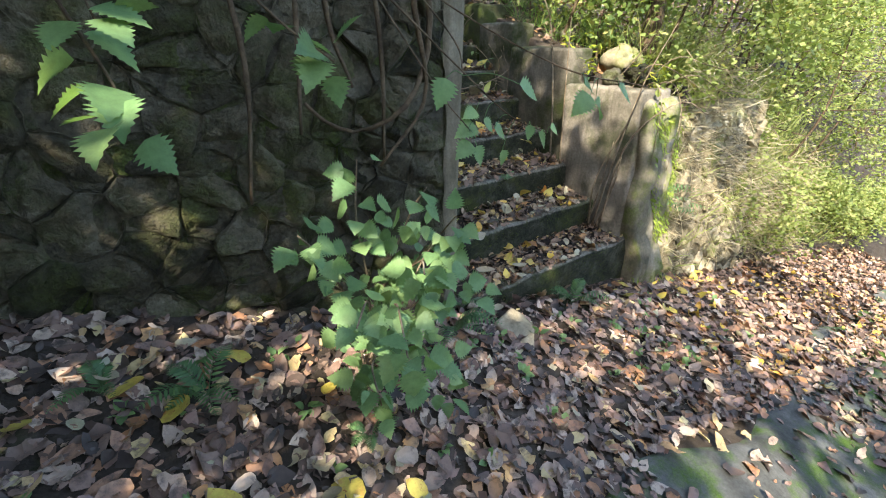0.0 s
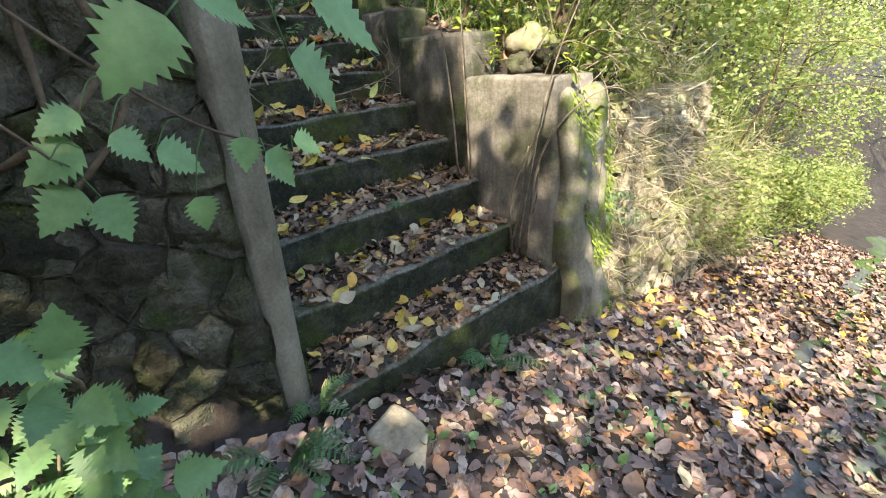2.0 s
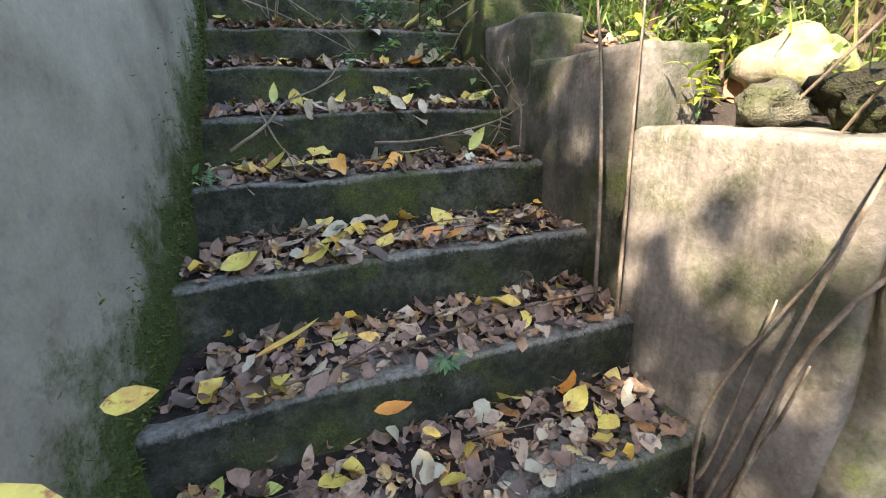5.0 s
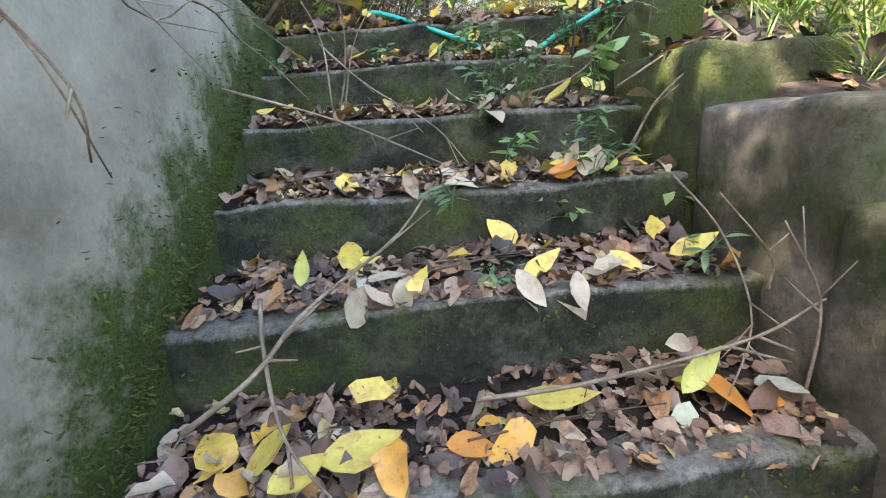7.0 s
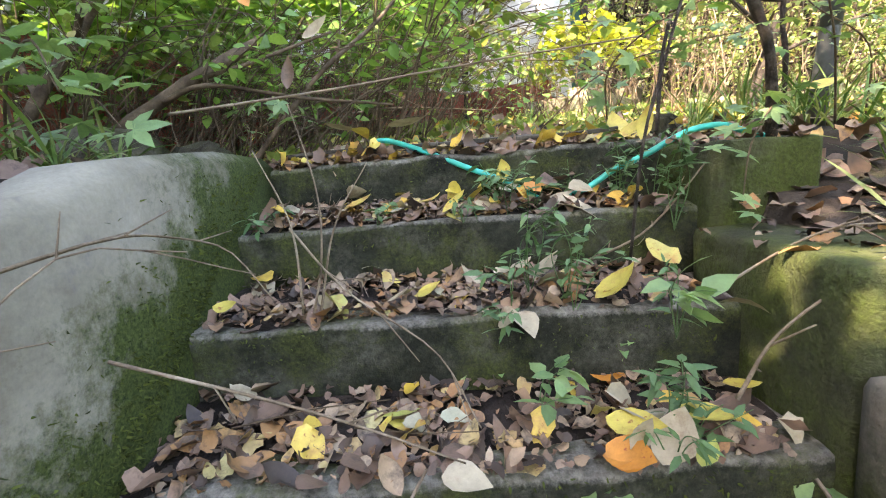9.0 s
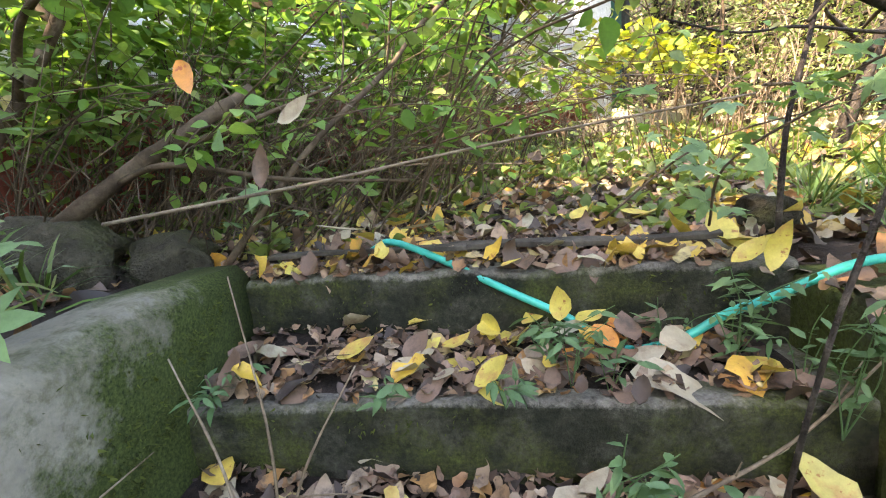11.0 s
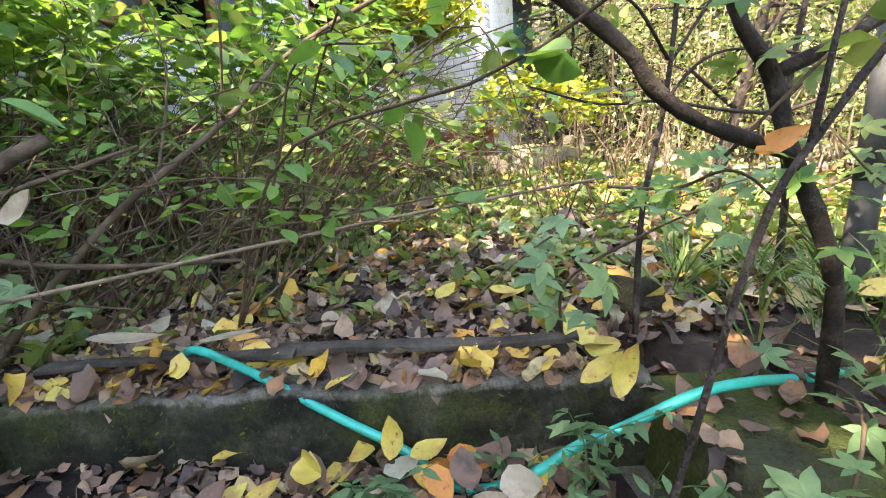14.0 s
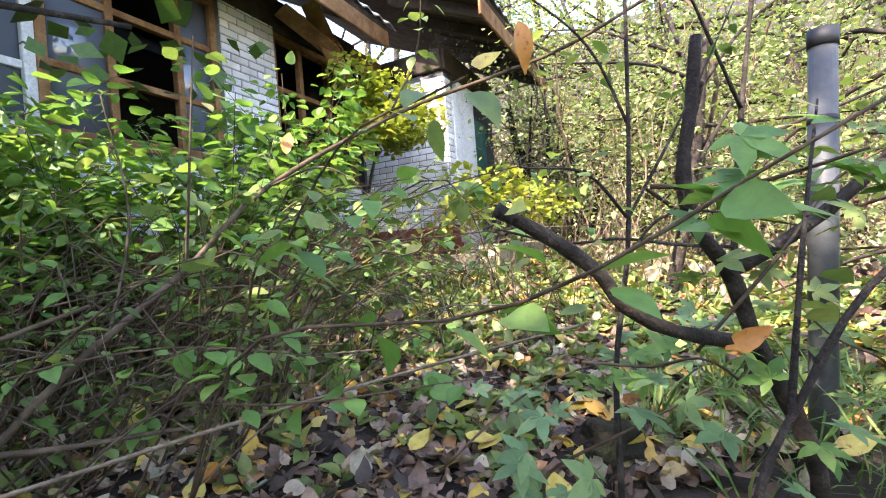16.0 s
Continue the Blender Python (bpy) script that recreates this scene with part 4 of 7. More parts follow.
def leafy(soup, pts, rng, count, size, template=OVATE, spread=0.03, wide=0.34, droop=0.3, start=0.2, face=(0, 0, 1.0)):
    """Leaves on short stalks along a stem."""
    pts = np.asarray(pts)
    t = rng.uniform(start, 1, count) * (len(pts) - 1)
    i = np.minimum(t.astype(int), len(pts) - 2)
    p = pts[i] + (pts[i + 1] - pts[i]) * (t - i)[:, None]
    way = rng.normal(0, 1, (count, 3)) + unit(pts[i + 1] - pts[i]) * 0.6
    way[:, 2] = way[:, 2] * 0.35 - droop
    way = unit(way)
    nrm = rng.normal(0, 0.35, (count, 3)) + np.array(face)
    ln = rng.uniform(*size, count)
    blades(soup, p + way * rng.uniform(0.2, 1, (count, 1)) * spread, way, nrm, ln, ln * wide, -rng.uniform(0, 0.7, count), rng.uniform(0.05, 0.4, count), template)


def stem_part(parent, pts, r0, r1, material, name="stem", sides=6):
    s = Soup()
    knob = 1 + 0.14 * np.sin(np.arange(len(pts)) * 2.3 + pts[0][0] * 40) * np.cos(np.arange(len(pts)) * 1.1)
    tube(s, pts, np.linspace(r0, r1, len(pts)) * knob, sides)
    return part(name, s, material, parent)


def plant(name, label, category, stems, leaves=0, size=(0.05, 0.08), leaf=M_GREEN, wood=M_STEM, template=OVATE, r=(0.006, 0.002), seed=0, group="", wide=0.34, spread=0.03, bend=0.01, stem_name="stem", start=0.2, droop=0.3, face=(0, 0, 1.0)):
    """A plant from its stems' lines: one part a stem and one part for the foliage."""
    g = np.random.default_rng(seed)
    top = thing(name, label, category, group)
    s = Soup()
    for line in stems:
        pts = spline(wobble(line, bend, g), 14)
        stem_part(top, pts, r[0], r[1], wood, stem_name)
        if leaves:
            leafy(s, pts, g, leaves, size, template, spread, wide, droop, start, face)
    if leaves:
        part("foliage", s, leaf, top)
    return top


# broad toothed shrub before the rubble wall
b = (0.52, 1.22, gz(0.52, 1.22) - 0.02)
plant("nettle_shrub", "bright green shrub with toothed drooping leaves beside the stone wall", "shrub",
      [[b, (0.50, 1.15, 0.45), (0.47, 1.05, 0.75), (0.46, 1.0, 0.93)], [b, (0.47, 1.05, 0.4), (0.38, 0.85, 0.62), (0.30, 0.72, 0.66)],
       [b, (0.5, 1.0, 0.4), (0.45, 0.8, 0.65), (0.36, 0.62, 0.62)], [b, (0.45, 1.1, 0.45), (0.36, 1.0, 0.7), (0.27, 0.93, 0.80)],
       [b, (0.58, 1.1, 0.5), (0.61, 1.02, 0.75), (0.63, 0.95, 0.84)], [b, (0.6, 1.1, 0.35), (0.66, 0.98, 0.5), (0.70, 0.88, 0.55)],
       [b, (0.55, 1.0, 0.3), (0.55, 0.85, 0.42), (0.52, 0.74, 0.40)], [b, (0.48, 1.02, 0.3), (0.40, 0.86, 0.42), (0.36, 0.76, 0.38)], [b, (0.6, 1.05, 0.5), (0.58, 0.9, 0.66), (0.52, 0.8, 0.68)], [b, (0.62, 1.1, 0.45), (0.68, 0.98, 0.68), (0.69, 0.9, 0.76)], [b, (0.6, 1.08, 0.42), (0.66, 1.02, 0.6), (0.68, 0.98, 0.66)]],
      30, (0.032, 0.072), M_GREEN, M_TWIG, TOOTHED, (0.0045, 0.002), 3, wide=0.46, spread=0.085, droop=0.55, face=(-0.15, -0.75, 0.6))
plant("hanging_branch", "overhanging twig with large toothed green leaves", "branch",
      [[(-0.35, 1.75, 1.75), (-0.1, 1.3, 1.45), (0.0, 1.02, 1.17), (0.02, 0.92, 1.08)], [(-0.25, 1.7, 1.8), (-0.05, 1.25, 1.5), (0.02, 1.0, 1.22)], [(0.1, 1.7, 1.75), (0.32, 1.2, 1.3), (0.44, 1.03, 1.15)]],
      9, (0.07, 0.10), M_GREEN, M_STEM, TOOTHED, (0.005, 0.002), 5, wide=0.42, spread=0.05, start=0.55)


def spray(label, stems, leaves, r=0.003):
    """A hanging branch whose large leaves droop on stalks: (foot, tip direction, length) for each leaf."""
    top = thing("hanging_branch", label, "branch")
    lines = [spline(line, 18) for line in stems]
    for pts in lines:
        stem_part(top, pts, r, r * 0.45, M_STEM)
    for k, (foot, way, ln) in enumerate(leaves):
        foot = np.array(foot, float)
        near = min((p for pts in lines for p in pts), key=lambda p: np.linalg.norm(p - foot))
        stem_part(top, spline([near, (near + foot) / 2 + (0, 0, 0.012), foot], 8), 0.0011, 0.0008, M_FERN, "stalk", 5)
        s = Soup()
        w = unit(np.array(way, float))
        face = np.array((0.1, -0.75, 0.75)) - w * (w @ np.array((0.1, -0.75, 0.75)))
        blades(s, [foot], [w], [face], ln, ln * 0.44, -0.45 + 0.2 * (k % 3), 0.18 + 0.1 * (k % 2), TOOTHED)
        part("leaf", s, M_GREEN, top)
    return top


spray("overhanging twig with large drooping toothed leaves", [[(0.45, 1.62, 1.74), (0.68, 1.15, 1.36), (0.84, 0.76, 1.15), (0.97, 0.58, 1.10)], [(0.68, 1.15, 1.36), (0.66, 0.88, 1.2), (0.60, 0.76, 1.13)], [(0.60, 1.2, 1.36), (0.78, 1.0, 1.12), (0.9, 0.93, 1.0), (1.0, 0.88, 0.95)],
      [(0.60, 1.2, 1.36), (0.70, 1.0, 1.08), (0.76, 0.94, 0.98)]],
      [((0.835, 0.625, 1.088), (-0.8, 0.0, -0.62), 0.060), ((0.858, 0.66, 1.105), (0.75, 0.1, -0.3), 0.052), ((0.925, 0.62, 1.10), (0.72, -0.1, -0.6), 0.062), ((0.93, 0.68, 1.062), (0.75, 0.0, -0.7), 0.066),
       ((0.57, 0.78, 1.125), (-0.35, -0.1, -0.85), 0.066), ((0.68, 0.68, 1.115), (0.7, -0.1, -0.5), 0.06), ((0.79, 0.95, 0.985), (-0.9, 0, -0.3), 0.07), ((0.775, 0.95, 0.94), (-0.7, -0.1, -0.5), 0.066),
       ((0.79, 0.94, 0.93), (0.2, -0.1, -0.9), 0.06), ((0.885, 0.94, 0.905), (0.1, -0.1, -0.9), 0.05), ((0.80, 0.96, 1.02), (-0.7, -0.1, -0.2), 0.05), ((0.82, 0.95, 0.995), (0.5, -0.1, -0.6), 0.05),
       ((0.86, 0.95, 0.97), (0.8, -0.1, -0.5), 0.062), ((0.965, 0.88, 0.955), (0.5, -0.1, -0.8), 0.06), ((0.95, 0.90, 0.975), (-0.2, -0.1, -0.9), 0.045), ((1.0, 0.87, 0.965), (0.85, -0.1, -0.4), 0.045)])
plant("creeper", "bare brown vines hanging down the rubble wall", "vine",
      [[(0.56, 1.52, 1.74), (0.53, 1.46, 1.3), (0.47, 1.42, 0.92)], [(0.94, 1.42, 1.6), (0.94, 1.38, 1.24), (0.88, 1.36, 1.08), (0.79, 1.36, 0.95), (0.66, 1.36, 0.90), (0.53, 1.37, 0.94), (0.48, 1.38, 1.02)],
       [(0.75, 1.5, 1.74), (0.80, 1.44, 1.2), (0.76, 1.42, 0.8)], [(0.98, 1.42, 1.7), (0.86, 1.38, 1.3), (0.9, 1.36, 1.0), (0.70, 1.34, 0.80)], [(0.64, 1.5, 1.74), (0.62, 1.44, 1.3), (0.66, 1.42, 1.05)],
       [(0.3, 1.6, 1.74), (0.35, 1.52, 1.2), (0.30, 1.5, 0.7)]], 0, wood=M_STEM, r=(0.012, 0.005), seed=9, bend=0.015)


def fern(x, y, size, count, seed, label):
    g = np.random.default_rng(seed)
    base = np.array((x, y, gz(x, y) - 0.005))
    top = thing("fern", label, "fern", "ferns along the wall")
    for k in range(count):
        a = g.uniform(0, 2 * np.pi)
        ln = size * g.uniform(0.7, 1.1)
        out = np.array((math.cos(a), math.sin(a) - 0.3, 0))
        pts = spline([base, base + out * ln * 0.4 + np.array((0, 0, ln * 0.55)), base + out * ln * 0.95 + np.array((0, 0, ln * 0.55))], 16)
        s = Soup()
        tube(s, pts, np.linspace(0.0016, 0.0006, 16), 4)
        d = unit(np.gradient(pts, axis=0))
        side = unit(np.cross(d, (0, 0, 1.0)))
        for sg in (-1, 1):
            w = np.sin(np.linspace(0.25, 1, 14) * np.pi) * ln * 0.26 + 0.004
            for rows in (slice(2, 16),):
                blades(s, pts[rows], side[rows] * sg + d[rows] * 0.45, np.cross(side[rows], d[rows]), w, w * 0.085 + 0.001, -0.4, 0.1, LANCE)
        part("frond", s, M_FERN, top)
    return top


fern(0.02, 1.25, 0.17, 7, 1, "green fern rising from leaf litter by the wall")
fern(-0.22, 1.35, 0.13, 6, 2, "small dark fern at the foot of the wall")
fern(1.85, 1.33, 0.20, 7, 3, "small bright fern at the lowest step")
fern(0.97, 1.30, 0.21, 7, 4, "blue-green fern beside the wall end")
fern(1.14, 1.44, 0.14, 5, 5, "small fern at the wall end")
fern(0.4, 0.95, 0.10, 5, 6, "tiny fern seedling among leaves")
fern(2.95, 1.62, 0.3, 7, 7, "dark fern hanging over the pier")
fern(2.74, 1.66, 0.22, 7, 8, "dark fern on the pier's top")
fern(2.86, 1.60, 0.26, 8, 9, "drooping fern at the pier's edge")
fern(3.10, 1.60, 0.26, 8, 10, "fern hanging over the sunny bank")
plant("dry_bramble", "dead arching stems over the pier's top", "bramble",
      [[(2.62, 1.7, 0.86), (2.60, 1.55, 1.02), (2.66, 1.38, 1.0), (2.82, 1.28, 0.86)], [(2.70, 1.7, 0.86), (2.72, 1.5, 1.06), (2.86, 1.36, 1.06), (3.1, 1.25, 0.98)], [(2.66, 1.66, 0.86), (2.56, 1.5, 0.98), (2.52, 1.42, 0.84), (2.53, 1.41, 0.5)],
       [(2.8, 1.7, 0.88), (2.76, 1.5, 0.95), (2.72, 1.41, 0.78), (2.70, 1.40, 0.42)], [(2.9, 1.7, 0.88), (2.95, 1.48, 0.98), (3.15, 1.38, 0.9), (3.4, 1.3, 0.84)], [(2.58, 1.8, 0.9), (2.6, 1.6, 1.12), (2.5, 1.5, 1.2), (2.36, 1.4, 1.22)]],
      10, (0.025, 0.05), M_BANKLEAF, M_TWIG, OVATE, (0.004, 0.0015), 16, bend=0.02, spread=0.03)

M_SLAB = rough_mat("pale_slab", (0.19, 0.155, 0.10), (0.30, 0.25, 0.17), (0.40, 0.34, 0.24), 8, 60, bump=0.6, dist=0.01)
stone = box_bm(-0.07, 0.07, -0.10, 0.09, -0.05, 0.035, 0.015, 2, 0.03, 3)
stone = part("loose_stone", stone, M_SLAB, None)
stone.matrix_world = pose(1.31, 1.22, gz(1.31, 1.22) + 0.004, 16, -6, 20)
tagged(stone, "pale flat stone lying among leaves before the steps", "stone")

# boulders on the bank


def boulder(x, y, z, r, seed, material, label):
    bm = bmesh.new()
    bmesh.ops.create_icosphere(bm, subdivisions=3, radius=1)
    for v in bm.verts:
        n = noise.noise(v.co * 1.3 + Vector((seed, 0, 0))) * 0.6 + noise.noise(v.co * 4 + Vector((0, seed, 0))) * 0.22
        v.co = Vector((v.co.x * r * 1.2, v.co.y * r, v.co.z * r * 0.8)) * (1 + n)
    for f in bm.faces:
        f.smooth = True
    ob = part("boulder", bm, material, None)
    ob.location = (x, y, z)
    return tagged(ob, label, "rock", "boulders on the bank")


boulder(2.84, 1.92, 1.06, 0.10, 1.3, M_PALESTONE, "pale rounded boulder on the flank wall's bank")
boulder(2.70, 1.68, 0.97, 0.085, 2.7, M_STONE, "grey-brown boulder resting on the wall top")
boulder(2.58, 1.80, 0.96, 0.06, 5.1, M_STONE, "small dark stone on the wall top")
boulder(3.05, 2.55, 1.20, 0.09, 4.4, M_STONE, "grey stone on the grassy bank")
boulder(0.82, 3.98, 1.68, 0.15, 7.7, M_STONE, "dark mossy boulder in the undergrowth")
boulder(1.13, 4.02, 1.65, 0.10, 8.2, M_STONE, "mossy stone beside the flank wall's end")
boulder(2.72, 4.05, 1.68, 0.06, 9.2, M_STONE, "dark stone by the stair head")

# dry reeds and stems against the stepped wall
plant("dry_bramble", "dead brown bramble stems leaning on the stepped wall", "bramble",
      [[(2.40, 1.66, 0.05), (2.39, 1.57, 0.5), (2.41, 1.46, 0.93), (2.5, 1.4, 1.25)], [(2.39, 1.68, 0.05), (2.37, 1.62, 0.4), (2.40, 1.52, 0.75)], [(2.41, 1.64, 0.05), (2.38, 1.55, 0.35), (2.36, 1.5, 0.55)],
       [(2.41, 2.08, 0.4), (2.42, 2.12, 0.83), (2.40, 2.2, 1.26), (2.36, 2.3, 1.5)], [(2.42, 2.0, 0.4), (2.44, 2.05, 0.9), (2.5, 2.1, 1.3)], [(2.42, 1.62, 0.05), (2.42, 1.5, 0.6), (2.6, 1.38, 0.85), (2.9, 1.3, 0.75)],
       [(2.40, 1.7, 0.08), (2.38, 1.64, 0.3), (2.41, 1.6, 0.62)]], 0, wood=M_TWIG, r=(0.007, 0.002), seed=15, bend=0.02)

# twigs lying on the steps


def twig(label, line, r=0.004, material=M_TWIG, sides=5, bend=0.006):
    s = Soup()
    pts = spline(wobble(line, bend, rng), 14)
    tube(s, pts, np.linspace(r * 0.78, r * 0.35, 14), sides)
    for k in range(3):
        i = rng.integers(3, 11)
        d = rng.normal(0, 1, 3)
        tube(s, spline([pts[i], pts[i] + unit(d) * 0.05 + (pts[i] - pts[i - 1]) * 1.5], 5), np.linspace(r * 0.5, r * 0.25, 5), 4)
    return tagged(part("twig", s, material, None), label, "twig", "twigs on the steps")


twig("forked pale dry twig across two steps", [(1.47, 2.62, 0.86), (1.57, 2.66, 0.93), (1.66, 2.74, 1.0), (1.8, 2.93, 1.05), (1.9, 3.05, 1.15)], 0.007)
twig("dark bent twig on the steps", [(1.56, 2.78, 1.0), (1.57, 2.69, 0.94), (1.63, 2.6, 0.85), (1.71, 2.5, 0.80)], 0.006)
twig("long straight twig lying along a tread", [(1.91, 2.62, 0.86), (2.1, 2.62, 0.87), (2.36, 2.62, 0.91), (2.48, 2.62, 0.97)], 0.006)
twig("arching twig by the stepped wall", [(2.45, 3.0, 1.13), (2.46, 2.85, 1.03), (2.43, 2.7, 0.91), (2.31, 2.6, 0.80)], 0.004)
twig("upright bare twig by the stepped wall", [(2.45, 2.6, 0.78), (2.44, 2.6, 0.98), (2.37, 2.6, 1.11)], 0.004)
twig("branched bare twig by the stepped wall", [(2.47, 2.72, 0.95), (2.44, 2.7, 1.02), (2.34, 2.7, 1.14)], 0.004)
twig("dead twig hanging over the flank wall", [(1.36, 2.3, 1.66), (1.5, 2.36, 1.45), (1.55, 2.45, 1.34), (1.52, 2.5, 1.26)], 0.0035)
twig("forked dry twig hanging over the flank wall", [(1.36, 2.4, 1.66), (1.46, 2.42, 1.5), (1.52, 2.46, 1.36), (1.50, 2.56, 1.24)], 0.003)
twig("fine dry twig hanging over the flank wall", [(1.38, 2.5, 1.66), (1.5, 2.6, 1.5), (1.56, 2.75, 1.36)], 0.002)
twig("thin twig arching over the flank wall", [(1.38, 2.6, 1.66), (1.46, 2.8, 1.47), (1.51, 3.0, 1.52), (1.62, 3.2, 1.44)], 0.003)
twig("pale curved twig leaning on the flank wall", [(1.44, 2.75, 1.5), (1.45, 3.06, 1.54), (1.45, 3.25, 1.5), (1.5, 3.35, 1.46), (1.6, 3.31, 1.36)], 0.004)
twig("thin pale twig across a riser", [(1.48, 3.02, 1.37), (1.68, 3.02, 1.30), (1.82, 3.02, 1.24), (1.96, 3.03, 1.17)], 0.004)
twig("thin diagonal twig over the steps", [(1.64, 3.34, 1.5), (1.76, 3.26, 1.38), (1.92, 3.2, 1.27), (1.99, 3.1, 1.18)], 0.0035)
twig("grey twig leaning on the upper step", [(2.24, 3.45, 1.35), (2.44, 3.5, 1.44), (2.60, 3.5, 1.60)], 0.005)
twig("bare twig over the mossy block", [(2.40, 3.2, 1.34), (2.6, 3.2, 1.43), (2.75, 3.2, 1.45)], 0.004)
twig("bare twig beside the mossy block", [(2.40, 3.1, 1.20), (2.48, 3.1, 1.32), (2.62, 3.08, 1.44)], 0.005)
twig("bundle of thin dark twigs at the stair foot", [(1.45, 2.0, 0.42), (1.75, 2.05, 0.42), (2.1, 2.08, 0.43), (2.4, 2.05, 0.46)], 0.006, M_STEM)
twig("curved tendril on the lowest steps", [(1.95, 1.98, 0.25), (1.93, 1.75, 0.24), (2.02, 1.68, 0.24), (2.10, 1.76, 0.24)], 0.002, M_STEM)
for k in range(22):
    i = rnd.randrange(STEPS)
    y = STEP_Y + RUN * i + rnd.uniform(0.05, 0.2)
    x = rnd.uniform(left_x(y) + 0.15, right_x(y) - 0.3)
    z = tread_z(i) + 0.035
    a, l = rnd.uniform(-0.5, 0.5), rnd.uniform(0.08, 0.2)
    twig("thin brown twig among leaves", [(x - l * math.cos(a), y - l * 0.4 * math.sin(a), z), (x, y, z + 0.01), (x + l * math.cos(a), y + l * 0.4 * math.sin(a), z + 0.005)], rnd.uniform(0.0015, 0.0035), rnd.choice((M_TWIG, M_STEM)))
plant("dry_stalk", "thin upright dry stalks rising from a tread", "weed", [[(1.68, 3.3, 1.33), (1.70, 3.3, 1.45), (1.69, 3.33, 1.58), (1.65, 3.4, 1.75)], [(1.69, 3.32, 1.33), (1.74, 3.35, 1.5), (1.80, 3.4, 1.62)], [(1.66, 3.3, 1.33), (1.64, 3.32, 1.5), (1.58, 3.36, 1.66)]], 0, wood=M_TWIG, r=(0.003, 0.001), seed=21)


def weed(x, y, z, h, seed, size=(0.022, 0.048), stems=3, label="small green weed with narrow leaves growing on a step", leaf=M_FERN, wide=0.17):
    g = np.random.default_rng(seed)
    lines = []
    for k in range(stems):
        d = g.normal(0, 0.5, 2)
        lines.append([(x, y, z - 0.01), (x + d[0] * h * 0.4, y + d[1] * h * 0.3 - 0.01, z + h * 0.6), (x + d[0] * h, y + d[1] * h * 0.6 - 0.03, z + h * g.uniform(0.7, 1.1))])
    return plant("weed", label, "weed", lines, 6, size, leaf, M_FERN, LANCE, (0.0012, 0.0006), seed, "weeds on the steps", wide=wide, spread=0.008, bend=0.006, droop=0.15)


for k, (x, y, i, h) in enumerate(((2.0, 2.84, 5, 0.06), (2.28, 3.06, 6, 0.10), (2.34, 3.12, 6, 0.09), (2.08, 3.33, 7, 0.14), (2.20, 3.3, 7, 0.13), (2.12, 3.6, 8, 0.13), (2.18, 3.58, 8, 0.10), (2.40, 3.3, 7, 0.10), (2.40, 2.84, 5, 0.08),
                                  (1.92, 2.9, 6, 0.05), (2.05, 3.22, 7, 0.05), (1.50, 3.66, 8, 0.06), (2.42, 3.64, 8, 0.12), (1.40, 2.5, 4, 0.05), (2.33, 3.7, 8, 0.12), (1.78, 3.58, 8, 0.06), (2.0, 3.55, 8, 0.05), (2.47, 3.55, 8, 0.14), (1.9, 1.98, 2, 0.05), (1.47, 3.6, 8, 0.05))):
    weed(x, y, tread_z(i), h, 40 + k)

for k, (x, y, z, h) in enumerate(((2.13, 3.40, 1.31, 0.24), (2.20, 3.36, 1.31, 0.20), (2.10, 3.66, 1.48, 0.14), (2.30, 3.12, 1.13, 0.17), (2.43, 3.66, 1.48, 0.20), (2.50, 3.50, 1.42, 0.24))):
    gg = np.random.default_rng(700 + k)
    lines = [[(x, y, z - 0.01), (x + gg.normal(0, 0.02), y - 0.02, z + h * 0.5), (x + gg.normal(0, 0.05), y - 0.06, z + h * gg.uniform(0.7, 1.0))] for j in range(4)]
    plant("weed", "slender grey-green weed with narrow paired leaves on a step", "weed", lines, 13, (0.022, 0.045), M_FERN, M_FERN, LANCE, (0.0014, 0.0007), 720 + k, "weeds on the steps", wide=0.19, spread=0.006, bend=0.006, droop=0.25)

for k, (x, y, z, h) in enumerate(((2.1, 3.19, 1.152, 0.1), (1.95, 3.25, 0.965, 0.05), (2.28, 3.06, 1.339, 0.1), (2.33, 3.34, 1.152, 0.1), (2.44, 3.12, 0.965, 0.13), (1.98, 3.36, 1.152, 0.05), (2.04, 3.37, 1.152, 0.04), (2.19, 3.1, 0.965, 0.12), (2.15, 3.25, 0.778, 0.07))):
    weed(x, y, z, h, 800 + k, (0.03, 0.055), 3, "low weed with broad pale green leaves on a step", M_GREEN, 0.30)

# ---- teal garden hose ----
M_HOSE, nt, bsdf = nodes_of("hose_rubber", 0.4)
nt.links.new(ramp(nt, noise_node(nt, 30, 4), [(0.3, (0.0, 0.27, 0.20)), (0.7, (0.005, 0.38, 0.29))]), bsdf.inputs["Base Color"])
s = Soup()
tube(s, spline([(1.66, 4.02, 1.625), (1.73, 3.94, 1.678), (1.783, 3.895, 1.694), (1.90, 3.845, 1.652), (2.03, 3.79, 1.592), (2.151, 3.743, 1.538), (2.24, 3.70, 1.486), (2.34, 3.68, 1.508), (2.42, 3.67, 1.557), (2.495, 3.66, 1.588), (2.60, 3.64, 1.642), (2.69, 3.64, 1.652), (2.80, 3.68, 1.625), (2.93, 3.72, 1.60), (3.10, 3.78, 1.585)], 60), 0.0083, 10)
tagged(part("garden_hose", s, M_HOSE, None), "teal green rubber hose trailing across the top step", "hose")

